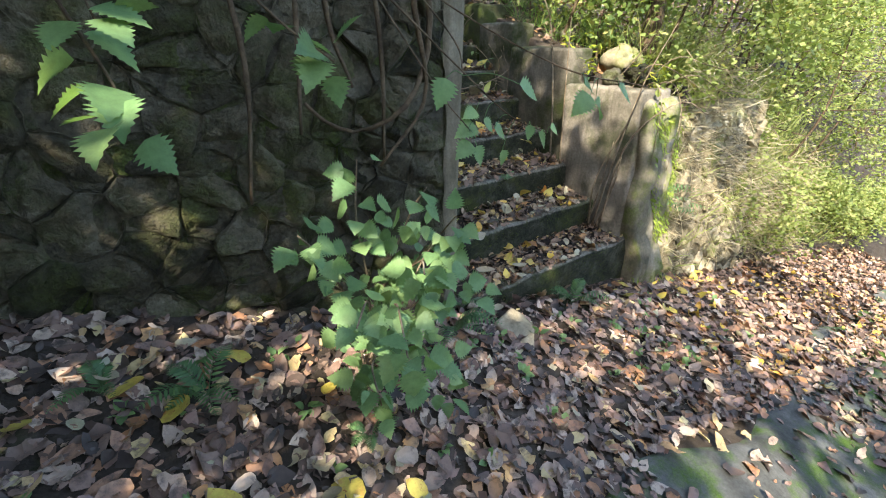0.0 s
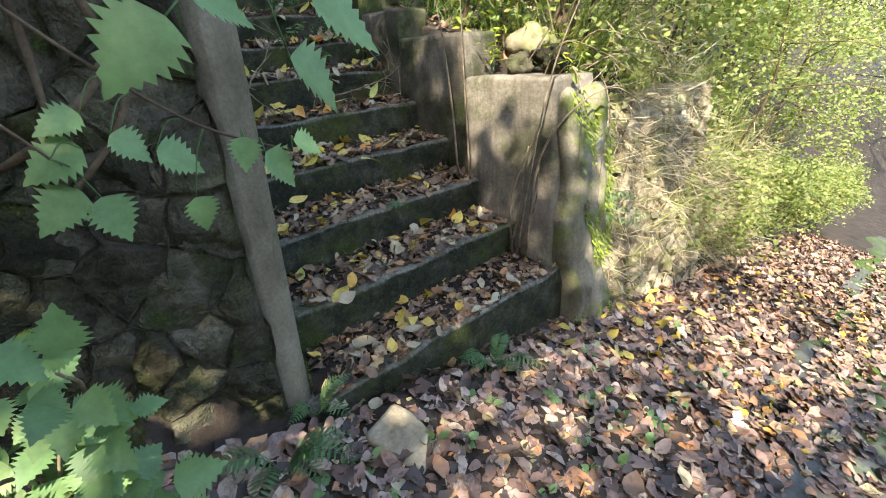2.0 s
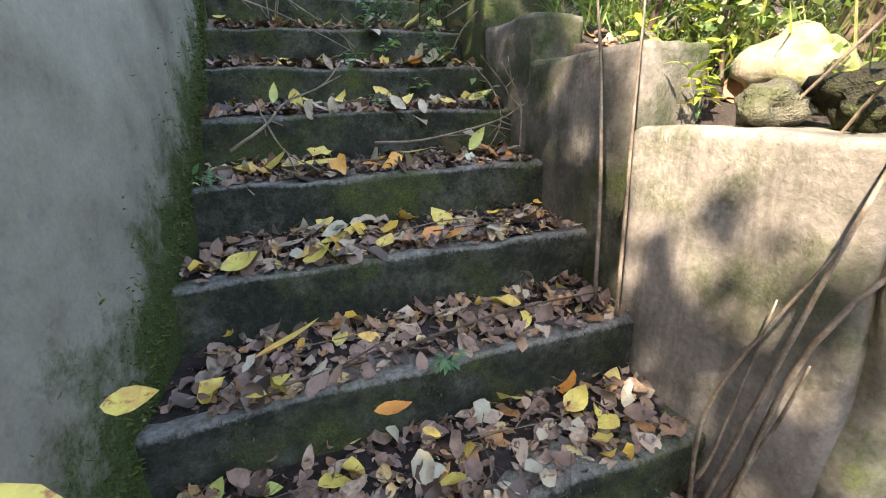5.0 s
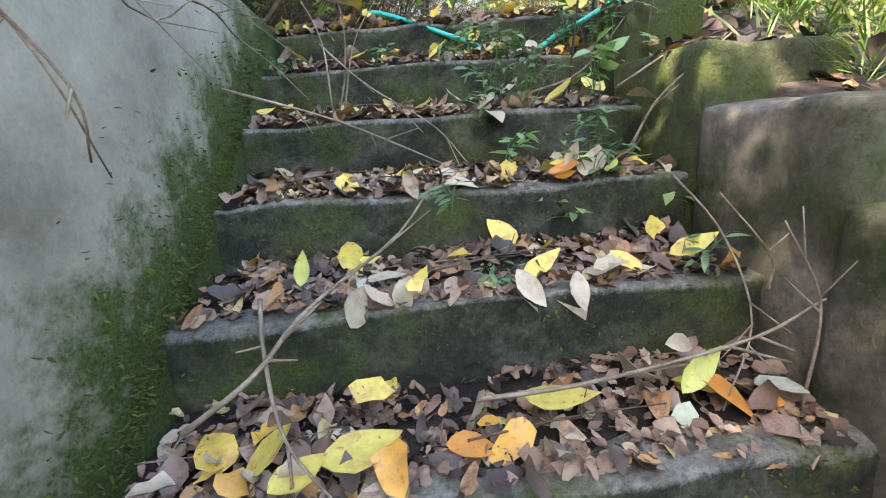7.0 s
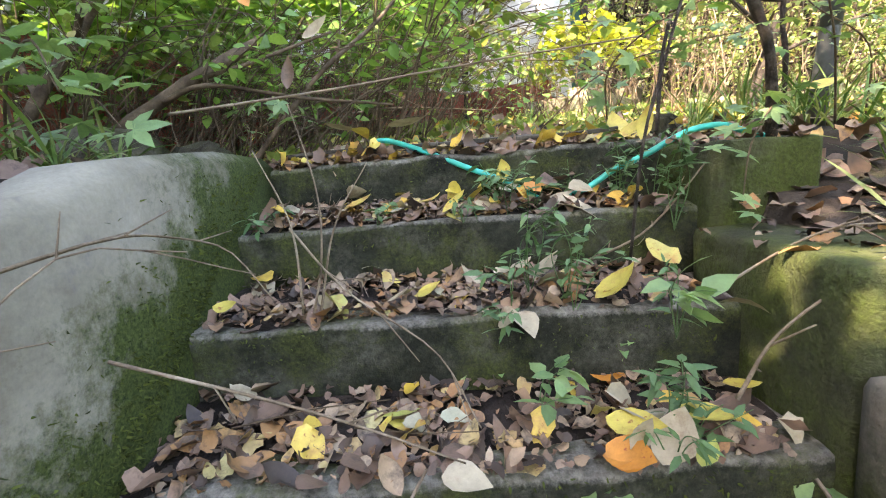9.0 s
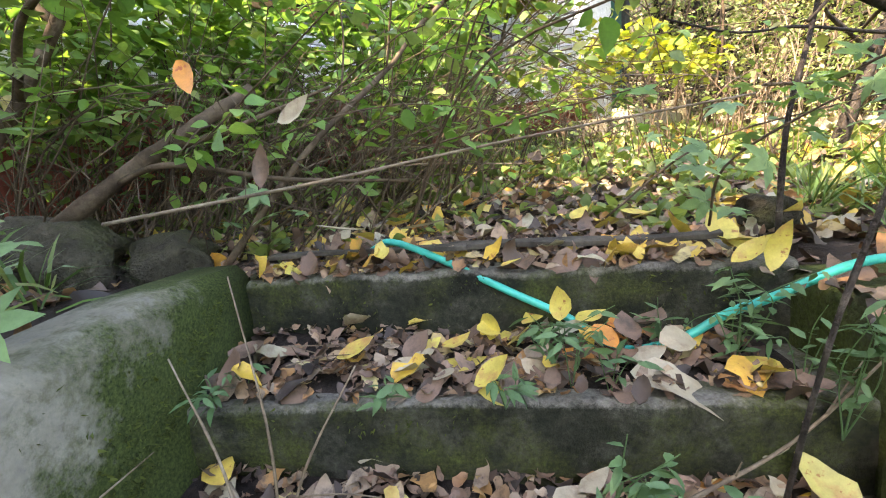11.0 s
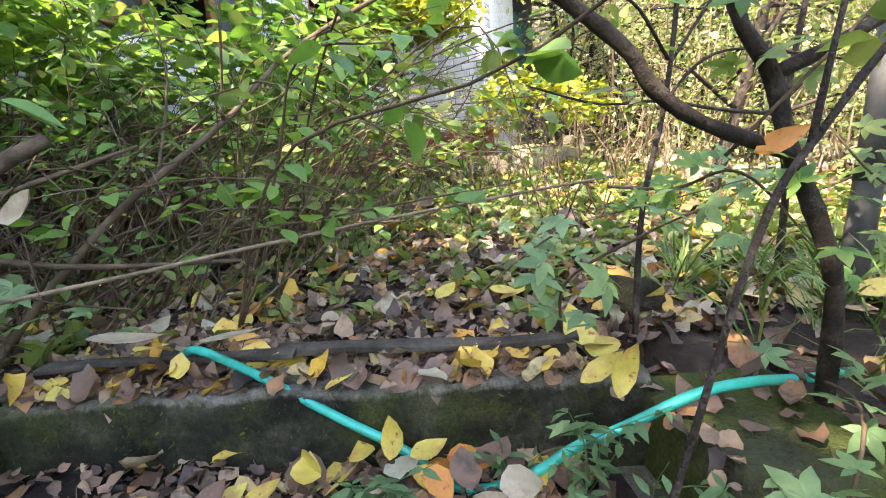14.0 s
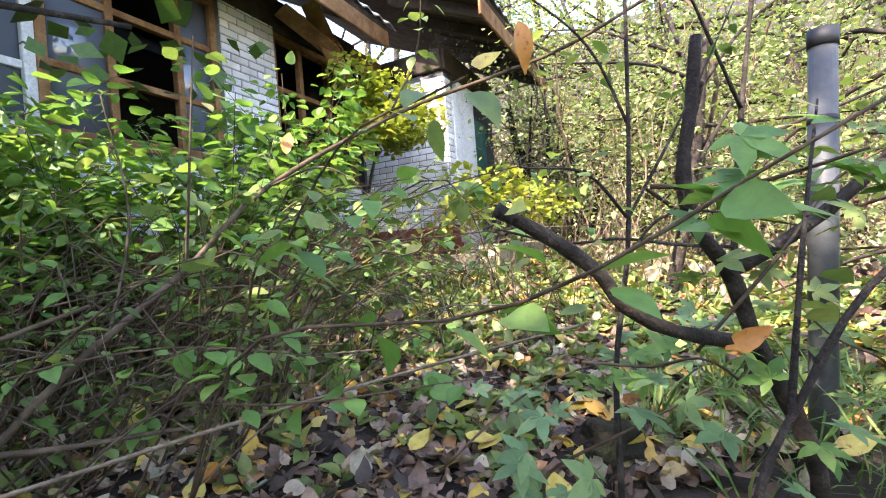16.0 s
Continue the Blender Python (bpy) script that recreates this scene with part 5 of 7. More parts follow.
# rotten boards along the stair head
M_BOARD = rough_mat("rotten_board", (0.03, 0.026, 0.02), (0.07, 0.06, 0.046), (0.13, 0.115, 0.09), 12, 90)
for k, (x0, x1, y, z, turn) in enumerate(((1.45, 1.95, 3.93, 1.72, -6), (1.90, 2.5, 3.88, 1.72, -9))):
    bm = box_bm(-(x1 - x0) / 2, (x1 - x0) / 2, -0.016, 0.016, -0.006, 0.006, 0.002, 3, 0.009, k + 50)
    ob = part("rotten_board", bm, M_BOARD, None)
    ob.matrix_world = pose((x0 + x1) / 2, y, z - 0.048, 4, 0, turn)
    tagged(ob, "grey rotten board edging the stair head", "board", "boards at the stair head")

# ---- garden plants ----


def tree(name, label, category, trunk, branches, r, crown=0, size=(0.05, 0.08), leaf=M_SHRUB, template=OVATE, seed=0, spread=0.05, wide=0.34, wood=M_BARK, rb=None, start=0.3, blunt=0.45):
    g = np.random.default_rng(seed)
    top = thing(name, label, category)
    pts = spline(trunk, 24)
    stem_part(top, pts, r[0], r[1], wood, "trunk", 9)
    s = Soup()
    if crown:
        leafy(s, pts[12:], g, crown // 2, size, template, spread, wide, start=0.0)
    for line in branches:
        q = spline(line, 16)
        ra = rb or r[1]
        stem_part(top, q, ra, ra * blunt, wood, "branch", 7)
        if crown:
            leafy(s, q, g, crown, size, template, spread, wide, start=start)
    if crown:
        part("foliage", s, leaf, top)
    return top


tree("sapling", "dark-barked sapling with sawn branches at the stair head", "tree",
     [(2.84, 3.66, 1.50), (2.78, 3.6, 1.79), (2.74, 3.6, 1.91), (2.69, 3.6, 2.01), (2.66, 3.6, 2.10), (2.61, 3.6, 2.17), (2.60, 3.6, 2.24), (2.62, 3.6, 2.33), (2.635, 3.6, 2.42)],
     [[(2.69, 3.6, 2.0), (2.54, 3.56, 2.04), (2.47, 3.55, 2.08), (2.44, 3.55, 2.12), (2.39, 3.55, 2.16), (2.32, 3.54, 2.20)],
      [(2.66, 3.6, 2.10), (2.76, 3.6, 2.14), (2.87, 3.6, 2.20), (2.97, 3.6, 2.28), (3.2, 3.7, 2.5)]], (0.0138, 0.0075), 3, (0.03, 0.05), M_SHRUB, LANCE, 31, 0.05, rb=0.0098, blunt=0.85)
tree("sapling", "thin bare sapling leaning over the post", "tree", [(2.36, 3.42, 1.34), (2.37, 3.38, 1.608), (2.408, 3.38, 1.756), (2.463, 3.38, 1.942), (2.512, 3.38, 2.018), (2.596, 3.38, 2.108), (2.8, 3.4, 2.2)],
     [[(2.5, 3.38, 2.0), (2.55, 3.4, 2.15), (2.7, 3.5, 2.3)]], (0.0036, 0.003), 5, (0.03, 0.045), M_SHRUB, LANCE, 32, 0.04)
tree("sapling", "slender brown sapling beyond the stair head", "tree", [(2.62, 3.85, 1.66), (2.66, 3.9, 1.9), (2.74, 3.95, 2.15), (2.80, 4.0, 2.5), (2.82, 4.0, 2.9)],
     [[(2.7, 3.92, 2.1), (2.82, 3.9, 2.2), (3.03, 3.8, 2.15)], [(2.74, 3.95, 2.2), (2.6, 3.85, 2.28), (2.45, 3.8, 2.29)], [(2.8, 4.0, 2.4), (2.7, 4.0, 2.6), (2.5, 4.0, 2.75)], [(2.76, 3.97, 2.2), (2.95, 4.0, 2.45), (3.1, 4.0, 2.7)]], (0.0065, 0.004), 9, (0.03, 0.05), M_SHRUB, LANCE, 33, 0.05)
tree("sapling", "thin dark sapling with horizontal twigs", "tree", [(3.3, 4.25, 1.66), (3.26, 4.2, 1.9), (3.24, 4.2, 2.1), (3.3, 4.2, 2.5), (3.4, 4.2, 3.0)],
     [[(3.24, 4.2, 2.1), (3.06, 4.2, 2.12), (2.88, 4.2, 2.15), (2.71, 4.2, 2.15), (2.53, 4.2, 2.20)], [(3.3, 4.2, 2.5), (3.1, 4.1, 2.7), (2.9, 4.0, 2.9)], [(3.3, 4.2, 2.4), (3.6, 4.1, 2.5), (3.9, 4.1, 2.6)]], (0.011, 0.006), 7, (0.03, 0.05), M_SHRUB, LANCE, 34, 0.05)


def palmate(soup, c, nrm, size, g):
    """A five-fingered leaf."""
    nrm = unit(np.asarray(nrm, float))
    a = unit(np.cross(nrm, (0.3, 0.9, 0.1)))
    b = np.cross(nrm, a)
    t0 = g.uniform(0, 2 * np.pi)
    for k in range(5):
        t = t0 + (k - 2) * 1.0
        ln = size * (1.0, 0.9, 0.6)[abs(k - 2)]
        blades(soup, [c], [a * math.cos(t) + b * math.sin(t)], [nrm], ln, ln * 0.24, -0.3, 0.15, LANCE)


def creeper(label, pts, count, size, seed, spread=0.12, leaf=M_GREEN):
    g = np.random.default_rng(seed)
    top = thing("creeper", label, "creeper", "five-leaved creepers")
    line = spline(pts, 16)
    stem_part(top, line, 0.003, 0.0015, M_STEM)
    s = Soup()
    for k in range(count):
        c = line[g.integers(2, 16)] + g.normal(0, spread, 3) * np.array((1, 0.6, 0.5))
        palmate(s, c, g.normal(0, 0.35, 3) + np.array((0, -0.3, 1)), size * g.uniform(0.7, 1.2), g)
    part("foliage", s, leaf, top)
    return top


creeper("five-fingered green creeper leaves at the stair head", [(2.45, 3.80, 1.70), (2.42, 3.70, 1.82), (2.50, 3.62, 1.90), (2.62, 3.6, 1.95)], 13, 0.05, 61, 0.05)
creeper("green creeper leaves hanging over the stepped wall", [(2.85, 3.7, 1.62), (2.72, 3.5, 1.68), (2.62, 3.42, 1.60), (2.58, 3.38, 1.48)], 12, 0.045, 62, 0.05)
creeper("lobed green leaves on the slender sapling", [(2.6, 3.6, 2.0), (2.72, 3.58, 2.12), (2.85, 3.6, 2.22), (3.0, 3.6, 2.28)], 16, 0.045, 63, 0.05, M_SHRUB)
creeper("creeper leaves over the garden soil", [(2.3, 4.0, 1.70), (2.5, 3.95, 1.86), (2.75, 3.92, 1.92), (2.95, 3.95, 1.95)], 34, 0.04, 64, 0.07)
creeper("small compound green leaves round the sapling", [(2.95, 3.6, 1.62), (2.85, 3.5, 1.80), (2.78, 3.45, 1.95), (2.88, 3.5, 2.1)], 30, 0.035, 68, 0.07)
creeper("green creeper leaves over the far bank", [(3.3, 3.9, 1.66), (3.2, 3.8, 1.85), (3.0, 3.75, 1.95), (2.95, 3.8, 2.05)], 30, 0.04, 69, 0.09, M_SHRUB)
creeper("large lobed leaves by the flank wall end", [(0.95, 3.75, 1.66), (1.12, 3.55, 1.80), (1.22, 3.45, 1.80), (1.30, 3.4, 1.73)], 15, 0.06, 65, 0.05)
creeper("green lobed leaves over the flank wall", [(0.7, 3.5, 1.68), (0.85, 3.45, 1.95), (1.0, 3.55, 2.05), (1.1, 3.6, 1.95)], 18, 0.075, 66, 0.08)
creeper("toothed leaves on the soil beside the stair head", [(1.2, 4.0, 1.70), (1.35, 3.95, 1.85), (1.5, 3.95, 1.80), (1.62, 4.0, 1.76)], 9, 0.05, 67, 0.05)

creeper("vivid green lobed leaves hanging round the sapling", [(2.513, 3.55, 2.217), (2.581, 3.5, 2.206), (2.613, 3.45, 2.214), (2.629, 3.4, 2.224)], 20, 0.05, 691, 0.05, M_VIVID)
creeper("vivid green lobed leaves low by the sapling", [(2.511, 3.75, 1.962), (2.597, 3.7, 1.955), (2.639, 3.62, 1.977), (2.738, 3.6, 1.875)], 18, 0.04, 692, 0.05, M_VIVID)
plant("bramble", "bright green bramble with large toothed leaves over the flank wall", "bramble",
      [[(0.85, 3.6, 1.64), (0.98, 3.5, 1.86), (1.12, 3.42, 1.92), (1.22, 3.36, 1.80)], [(0.85, 3.6, 1.64), (0.9, 3.4, 1.8), (1.02, 3.25, 1.86), (1.15, 3.2, 1.76)], [(0.8, 3.7, 1.64), (0.9, 3.6, 2.0), (1.05, 3.55, 2.12), (1.2, 3.55, 2.06)]],
      11, (0.06, 0.10), M_GREEN, M_STEM, TOOTHED, (0.004, 0.002), 81, wide=0.42, spread=0.04, start=0.35)

# tangle of stems on the left of the stair head
tree("shrub", "old arching shrub stem with bare twigs", "shrub", [(1.30, 4.0, 1.64), (1.54, 4.1, 1.94), (1.74, 4.3, 2.16), (1.92, 4.45, 2.38), (2.32, 4.5, 2.60), (2.59, 4.4, 2.67), (2.76, 4.2, 2.68), (2.95, 4.0, 2.75)],
     [[(1.74, 4.3, 2.16), (1.80, 4.2, 2.4), (1.83, 4.2, 2.7)], [(2.3, 4.5, 2.6), (2.4, 4.5, 2.8), (2.42, 4.4, 3.0)], [(1.92, 4.45, 2.38), (2.1, 4.4, 2.42), (2.25, 4.45, 2.3)], [(1.6, 4.2, 2.0), (1.62, 4.3, 2.3), (1.58, 4.3, 2.6)]],
     (0.0095, 0.004), 14, (0.035, 0.06), M_SHRUB, OVATE, 71, 0.06, wood=M_STEM)
tree("shrub", "thick sawn shrub stem leaning from the undergrowth", "shrub", [(0.72, 3.9, 1.64), (0.85, 3.95, 1.75), (1.01, 4.05, 1.89), (1.18, 4.15, 2.02), (1.31, 4.3, 2.14)],
     [[(1.1, 4.1, 1.96), (1.3, 4.1, 2.0), (1.6, 4.15, 2.1)], [(1.0, 4.05, 1.88), (1.2, 4.0, 1.92), (1.5, 4.0, 1.86), (1.8, 4.1, 1.83)]], (0.026, 0.02), 6, (0.03, 0.05), M_SHRUB, OVATE, 72, 0.05, wood=M_STEM, rb=0.010)
tree("shrub", "brown multi-stemmed shrub beyond the flank wall", "shrub", [(0.42, 4.0, 1.64), (0.55, 4.1, 1.94), (0.69, 4.15, 2.14), (0.81, 4.2, 2.35), (0.93, 4.2, 2.54), (1.1, 4.2, 2.9)],
     [[(0.55, 4.1, 1.94), (0.3, 4.3, 2.3), (0.25, 4.5, 2.6)], [(0.69, 4.15, 2.14), (0.9, 4.0, 2.3), (1.2, 3.9, 2.4)], [(0.81, 4.2, 2.35), (0.6, 4.2, 2.6), (0.5, 4.2, 2.8)], [(0.16, 4.4, 1.7), (0.2, 4.45, 2.2), (0.3, 4.6, 2.7)]],
     (0.024, 0.012), 26, (0.04, 0.07), M_SHRUB, OVATE, 73, 0.08, wood=M_STEM, rb=0.014)
g = np.random.default_rng(77)
for k in range(40):
    x0, y0 = g.uniform(0.4, 2.0), g.uniform(4.1, 5.3)
    h = g.uniform(0.25, 0.75)
    d = np.array((g.uniform(0.1, 0.9), g.uniform(-0.3, 0.5)))
    p0 = np.array((x0, y0, gz(x0, y0) - 0.01))
    lines = []
    for j in range(3):
        e = d + g.normal(0, 0.25, 2)
        lines.append([p0, p0 + (e[0] * 0.35, e[1] * 0.35, h * 0.6), p0 + (e[0] * 0.8, e[1] * 0.8, h * g.uniform(0.7, 1.1)), p0 + (e[0] * 1.2, e[1] * 1.1, h * g.uniform(0.5, 1.1))])
    plant("brushwood", "tangled thin brown stems with few green leaves", "shrub", lines, 20, (0.03, 0.06), M_VIVID if k % 2 else M_SHRUB, M_STEM, OVATE, (0.0035, 0.0012), 300 + k, "brushwood in the garden", bend=0.03, spread=0.03)
for k in range(22):
    x0, y0 = g.uniform(0.0, 2.0), g.uniform(4.6, 6.2)
    if x0 > 1.0 + (y0 - 5.0) * 0.75:
        y0 += 0.5
    p0 = np.array((x0, y0 - 0.4, gz(x0, y0 - 0.4) - 0.01))
    h = g.uniform(0.8, 1.3)
    lines = [[p0, p0 + (g.normal(0, .08), g.normal(0, .08), h * 0.5), p0 + (g.normal(0, .25), g.normal(0, .2), h)] for j in range(4)]
    plant("green_shrub", "leafy green shrub growing before the house", "shrub", lines, 84, (0.04, 0.08), M_VIVID, M_STEM, BROAD, (0.004, 0.0015), 400 + k, "green shrubs by the house", bend=0.03, spread=0.15, start=0.38)
for k in range(16):
    x0, y0 = g.uniform(2.1, 3.6), g.uniform(4.6, 6.3)
    p0 = np.array((x0, y0, gz(x0, y0) - 0.01))
    h = g.uniform(0.25, 0.65)
    lines = [[p0, p0 + (g.normal(0, .08), g.normal(0, .08), h * 0.5), p0 + (g.normal(0, .25), g.normal(0, .2), h)] for j in range(3)]
    plant("brushwood", "upright bare brown stems with small leaves", "shrub", lines, 8, (0.025, 0.045), M_SHRUB, M_STEM, LANCE, (0.004, 0.0015), 500 + k, "brushwood in the garden", bend=0.03, spread=0.04)

# straws
for label, line in (("long pale straw lying across the garden", [(1.2, 3.75, 1.80), (1.64, 3.85, 1.85), (1.93, 3.9, 1.89), (2.26, 3.95, 1.93), (2.65, 4.0, 1.97)]), ("pale dry stalk above the soil", [(1.2, 4.4, 1.82), (1.6, 4.42, 1.93), (2.1, 4.45, 1.9)]), ("pale dry stalk in the brush", [(1.3, 4.5, 1.8), (1.7, 4.5, 1.87), (2.2, 4.6, 1.84)])):
    s = Soup()
    tube(s, spline(line, 20), np.linspace(0.0045, 0.003, 20), 5)
    tagged(part("straw", s, M_TWIG, None), label, "straw")


def herbs(name, label, x, y, rng, size, mat, each=6, up=0.6, template=LANCE, wide=0.3):
    """Low plants: a tuft of blades at every place."""
    k = len(x)
    z = ground_z(x, y)
    base = np.repeat(np.column_stack([x, y, z]), each, 0)
    way = rng.normal(0, 1, (k * each, 3))
    way[:, 2] = np.abs(way[:, 2]) * 0.5 + up
    ln = rng.uniform(*size, k * each)
    way = unit(way)
    s = Soup()
    blades(s, base + way * ln[:, None] * 0.3, way, np.array((0, 0, 1.0)) + rng.normal(0, 0.3, (k * each, 3)), ln, ln * wide, -rng.uniform(0.2, 1.3, k * each), 0.2, template)
    return tagged(part(name, s, mat, None), label, "plants", kind="stuff")


def spots(k, x0, x1, y0, y1, keep):
    x, y = rng.uniform(x0, x1, k), rng.uniform(y0, y1, k)
    ok = keep(x, y)
    return x[ok], y[ok]


garden = lambda x, y: (y > 3.95) | ((x > 2.8) & (y > 1.8))
herbs("ground_cover", "low green herbs between fallen leaves", *spots(4200, 0.3, 5.0, 3.95, 8.0, lambda x, y: garden(x, y) & (rng.uniform(0, 1, len(x)) < np.clip((y - 3.6) * 0.7, 0.15, 1))), rng, (0.03, 0.07), M_SHRUB, 7, 0.35, OVATE, 0.3)
herbs("grass", "fresh green grass on the bank by the post", *spots(140, 2.78, 3.5, 2.4, 4.3, garden), rng, (0.08, 0.2), M_GRASS, 9, 1.2, BLADE, 0.018)
herbs("grass", "thin grass in the garden", *spots(130, 1.4, 4.2, 4.6, 7.5, garden), rng, (0.06, 0.15), M_GRASS, 7, 1.0, BLADE, 0.018)
herbs("grass", "green grass blades over the flank wall", *spots(60, 0.7, 1.22, 2.3, 3.8, lambda x, y: x < 1.24), rng, (0.08, 0.2), M_GRASS, 8, 1.0, BLADE, 0.03)
herbs("ground_cover", "small green seedlings along the lower wall", *spots(70, -0.6, 3.2, 0.7, 1.45, in_front), rng, (0.02, 0.05), M_GREEN, 6, 0.5, OVATE, 0.34)

# ---- grey plastic pipe ----
M_PIPE = rough_mat("grey_pipe", (0.045, 0.048, 0.046), (0.075, 0.079, 0.078), (0.11, 0.114, 0.112), 8, 60, 0.5, 0.15, 0.002)
M_BLACK, nt, bsdf = nodes_of("black_rubber", 0.6)
bsdf.inputs["Base Color"].default_value = (0.015, 0.015, 0.016, 1)
pipe = thing("pipe", "grey plastic standpipe with a black collar in the garden", "pipe")
a, b = np.array((3.13, 3.9, 1.5)), np.array((3.225, 3.9, 2.57))
for nm, t0, t1, r, mat in (("tube", 0, 1, 0.027, M_PIPE), ("collar", 0.975, 1.012, 0.0292, M_BLACK), ("clamp", 0.815, 0.83, 0.0292, M_BLACK), ("sleeve", 0.40, 0.815, 0.0279, M_PIPE)):
    s = Soup()
    tube(s, [a + (b - a) * t0, a + (b - a) * (t0 + t1) / 2, a + (b - a) * t1], r, 18)
    part(nm, s, mat, pipe)

# moss and trailing weeds on the pier's face
g2 = np.random.default_rng(8)
k = 2600
x, z = g2.uniform(2.5, 2.86, k), g2.uniform(-0.5, 0.85, k)
ok = np.array([noise.noise(Vector((a * 7, b * 2.2, 0.4))) for a, b in zip(x, z)]) > -0.05
x, z = x[ok], z[ok]
s = Soup()
blades(s, np.column_stack([x, 1.455 - 0.08 * (0.86 - z), z]), np.column_stack([g2.normal(0, 0.3, len(x)), -g2.uniform(0.2, 0.9, len(x)), -g2.uniform(0.2, 1, len(x))]), g2.normal(0, 1, (len(x), 3)) + (0, -1, 0.5), g2.uniform(0.012, 0.045, len(x)), g2.uniform(0.002, 0.006, len(x)), -0.5, 0.1, LANCE)
M_MOSS = leaf_mat("moss_tuft", [(0.0, (0.14, 0.20, 0.02)), (1.0, (0.28, 0.36, 0.05))], 0.7, 0.2)
tagged(part("moss", s, M_MOSS, None), "bright green moss trailing down the pier face", "moss", kind="stuff")

# moss fringe where the flank wall meets the treads
k = 5200
y = g2.uniform(1.52, 3.84, k)
z = STEP_Z + (RISE / RUN) * (y - STEP_Y) + g2.exponential(0.07, k) - 0.05
x = np.array([left_x(v) for v in y])
ok = z < 1.62
x, y, z = x[ok], y[ok], z[ok]
s = Soup()
blades(s, np.column_stack([x - 0.002, y, z]), np.column_stack([g2.uniform(0.4, 1, len(x)), g2.normal(0, 0.5, len(x)), g2.normal(-0.1, 0.5, len(x))]), g2.normal(0, 1, (len(x), 3)), g2.uniform(0.006, 0.018, len(x)), g2.uniform(0.0012, 0.003, len(x)), -0.5, 0.1, LANCE)
M_DARKMOSS = leaf_mat("dark_moss_tuft", [(0.0, (0.03, 0.042, 0.01)), (1.0, (0.09, 0.11, 0.022))], 0.8, 0.15)
tagged(part("moss", s, M_DARKMOSS, None), "dark green moss fringe climbing the flank wall", "moss", kind="stuff")
k = 5000
i = g2.integers(0, STEPS, k)
x = g2.uniform(1.3, 2.48, k)
ok = np.array([noise.noise(Vector((a * 4, b * 1.7, 2.2))) for a, b in zip(x, i)]) > -0.02
x, i = x[ok], i[ok]
turn = np.array(TURN)[i]
y = STEP_Y + RUN * i - turn * (x - 1.6) - 0.002
z = np.array([tread_z(int(n)) for n in i]) - g2.beta(1.2, 2.5, len(x)) * 0.17 - 0.005
s = Soup()
blades(s, np.column_stack([x, y + 0.004, z]), np.column_stack([g2.normal(0, 0.5, len(x)), -g2.uniform(0.4, 1, len(x)), g2.normal(-0.2, 0.5, len(x))]), g2.normal(0, 1, (len(x), 3)), g2.uniform(0.005, 0.015, len(x)), g2.uniform(0.001, 0.0028, len(x)), -0.5, 0.1, LANCE)
tagged(part("moss", s, M_DARKMOSS, None), "short dark moss on the stair risers", "moss", kind="stuff")
for n, (x, y, z, h) in enumerate(((2.64, 2.02, 0.93, 0.16), (2.70, 2.15, 0.98, 0.2), (2.60, 2.2, 1.1, 0.14), (2.78, 1.75, 0.9, 0.18), (2.66, 1.58, 0.88, 0.14))):
    weed(x, y, z, h, 760 + n, (0.03, 0.06), 5, "bright green weed on the stepped wall's top", M_SUNNY)

# ---- house ----
M_BRICK, nt, bsdf = nodes_of("white_brick", 0.55)
info = nt.nodes.new("ShaderNodeObjectInfo")
geo = nt.nodes.new("ShaderNodeNewGeometry")
col = ramp(nt, geo.outputs["Random Per Island"], [(0.0, (0.52, 0.51, 0.50)), (0.6, (0.66, 0.65, 0.64)), (1.0, (0.74, 0.73, 0.71))])
col = mixc(nt, ramp(nt, noise_node(nt, 3, 8, 0.7), B01(0.52, 0.75)), col, (0.34, 0.31, 0.26))
nt.links.new(col, bsdf.inputs["Base Color"])
relief(nt, bsdf, noise_node(nt, 60), 0.2, 0.003)
M_MORTAR = rough_mat("grey_mortar", (0.10, 0.10, 0.10), (0.17, 0.17, 0.17), (0.24, 0.23, 0.22), 10, 90)
M_RED = rough_mat("red_brick", (0.13, 0.035, 0.022), (0.22, 0.06, 0.04), (0.30, 0.10, 0.07), 8, 60)
M_WOOD = rough_mat("brown_wood", (0.16, 0.075, 0.03), (0.27, 0.14, 0.06), (0.38, 0.22, 0.11), 8, 70)
M_DARKWOOD = rough_mat("dark_timber", (0.03, 0.022, 0.016), (0.06, 0.045, 0.032), (0.10, 0.075, 0.055), 8, 70)
M_WHITEP = rough_mat("white_paint", (0.55, 0.55, 0.53), (0.70, 0.70, 0.68), (0.78, 0.78, 0.76), 5, 50)
M_TILE = rough_mat("grey_roof_tile", (0.13, 0.13, 0.125), (0.24, 0.235, 0.22), (0.34, 0.33, 0.31), 8, 60, piece=True)
# Near black in colour, standing in for the shade inside the house.
M_INSIDE = rough_mat("unlit_room", (0.03, 0.03, 0.03), (0.05, 0.05, 0.05), (0.07, 0.07, 0.07), 4, 40)
M_GREENP = rough_mat("green_paint", (0.02, 0.07, 0.06), (0.035, 0.11, 0.09), (0.06, 0.15, 0.12), 6, 50)
M_GLASS, nt, bsdf = nodes_of("window_glass", 0.08)
bsdf.inputs["Base Color"].default_value = (0.10, 0.12, 0.15, 1)
bsdf.inputs["Specular IOR Level"].default_value = 0.8

ALONG, OUT = Vector((0.6, 0.8, 0)), Vector((0.8, -0.6, 0))
FRONT = Vector((1.5, 6.6, 0))


def placed(origin, along, out):
    """A frame whose x runs along a wall, y out of it and z up."""
    m = Matrix.Identity(4)
    m.col[0][:3], m.col[1][:3], m.col[2][:3], m.col[3][:3] = along, out, (0, 0, 1), origin
    return m


house = thing("house", "derelict white brick house with brown window frames and sagging eaves", "house")


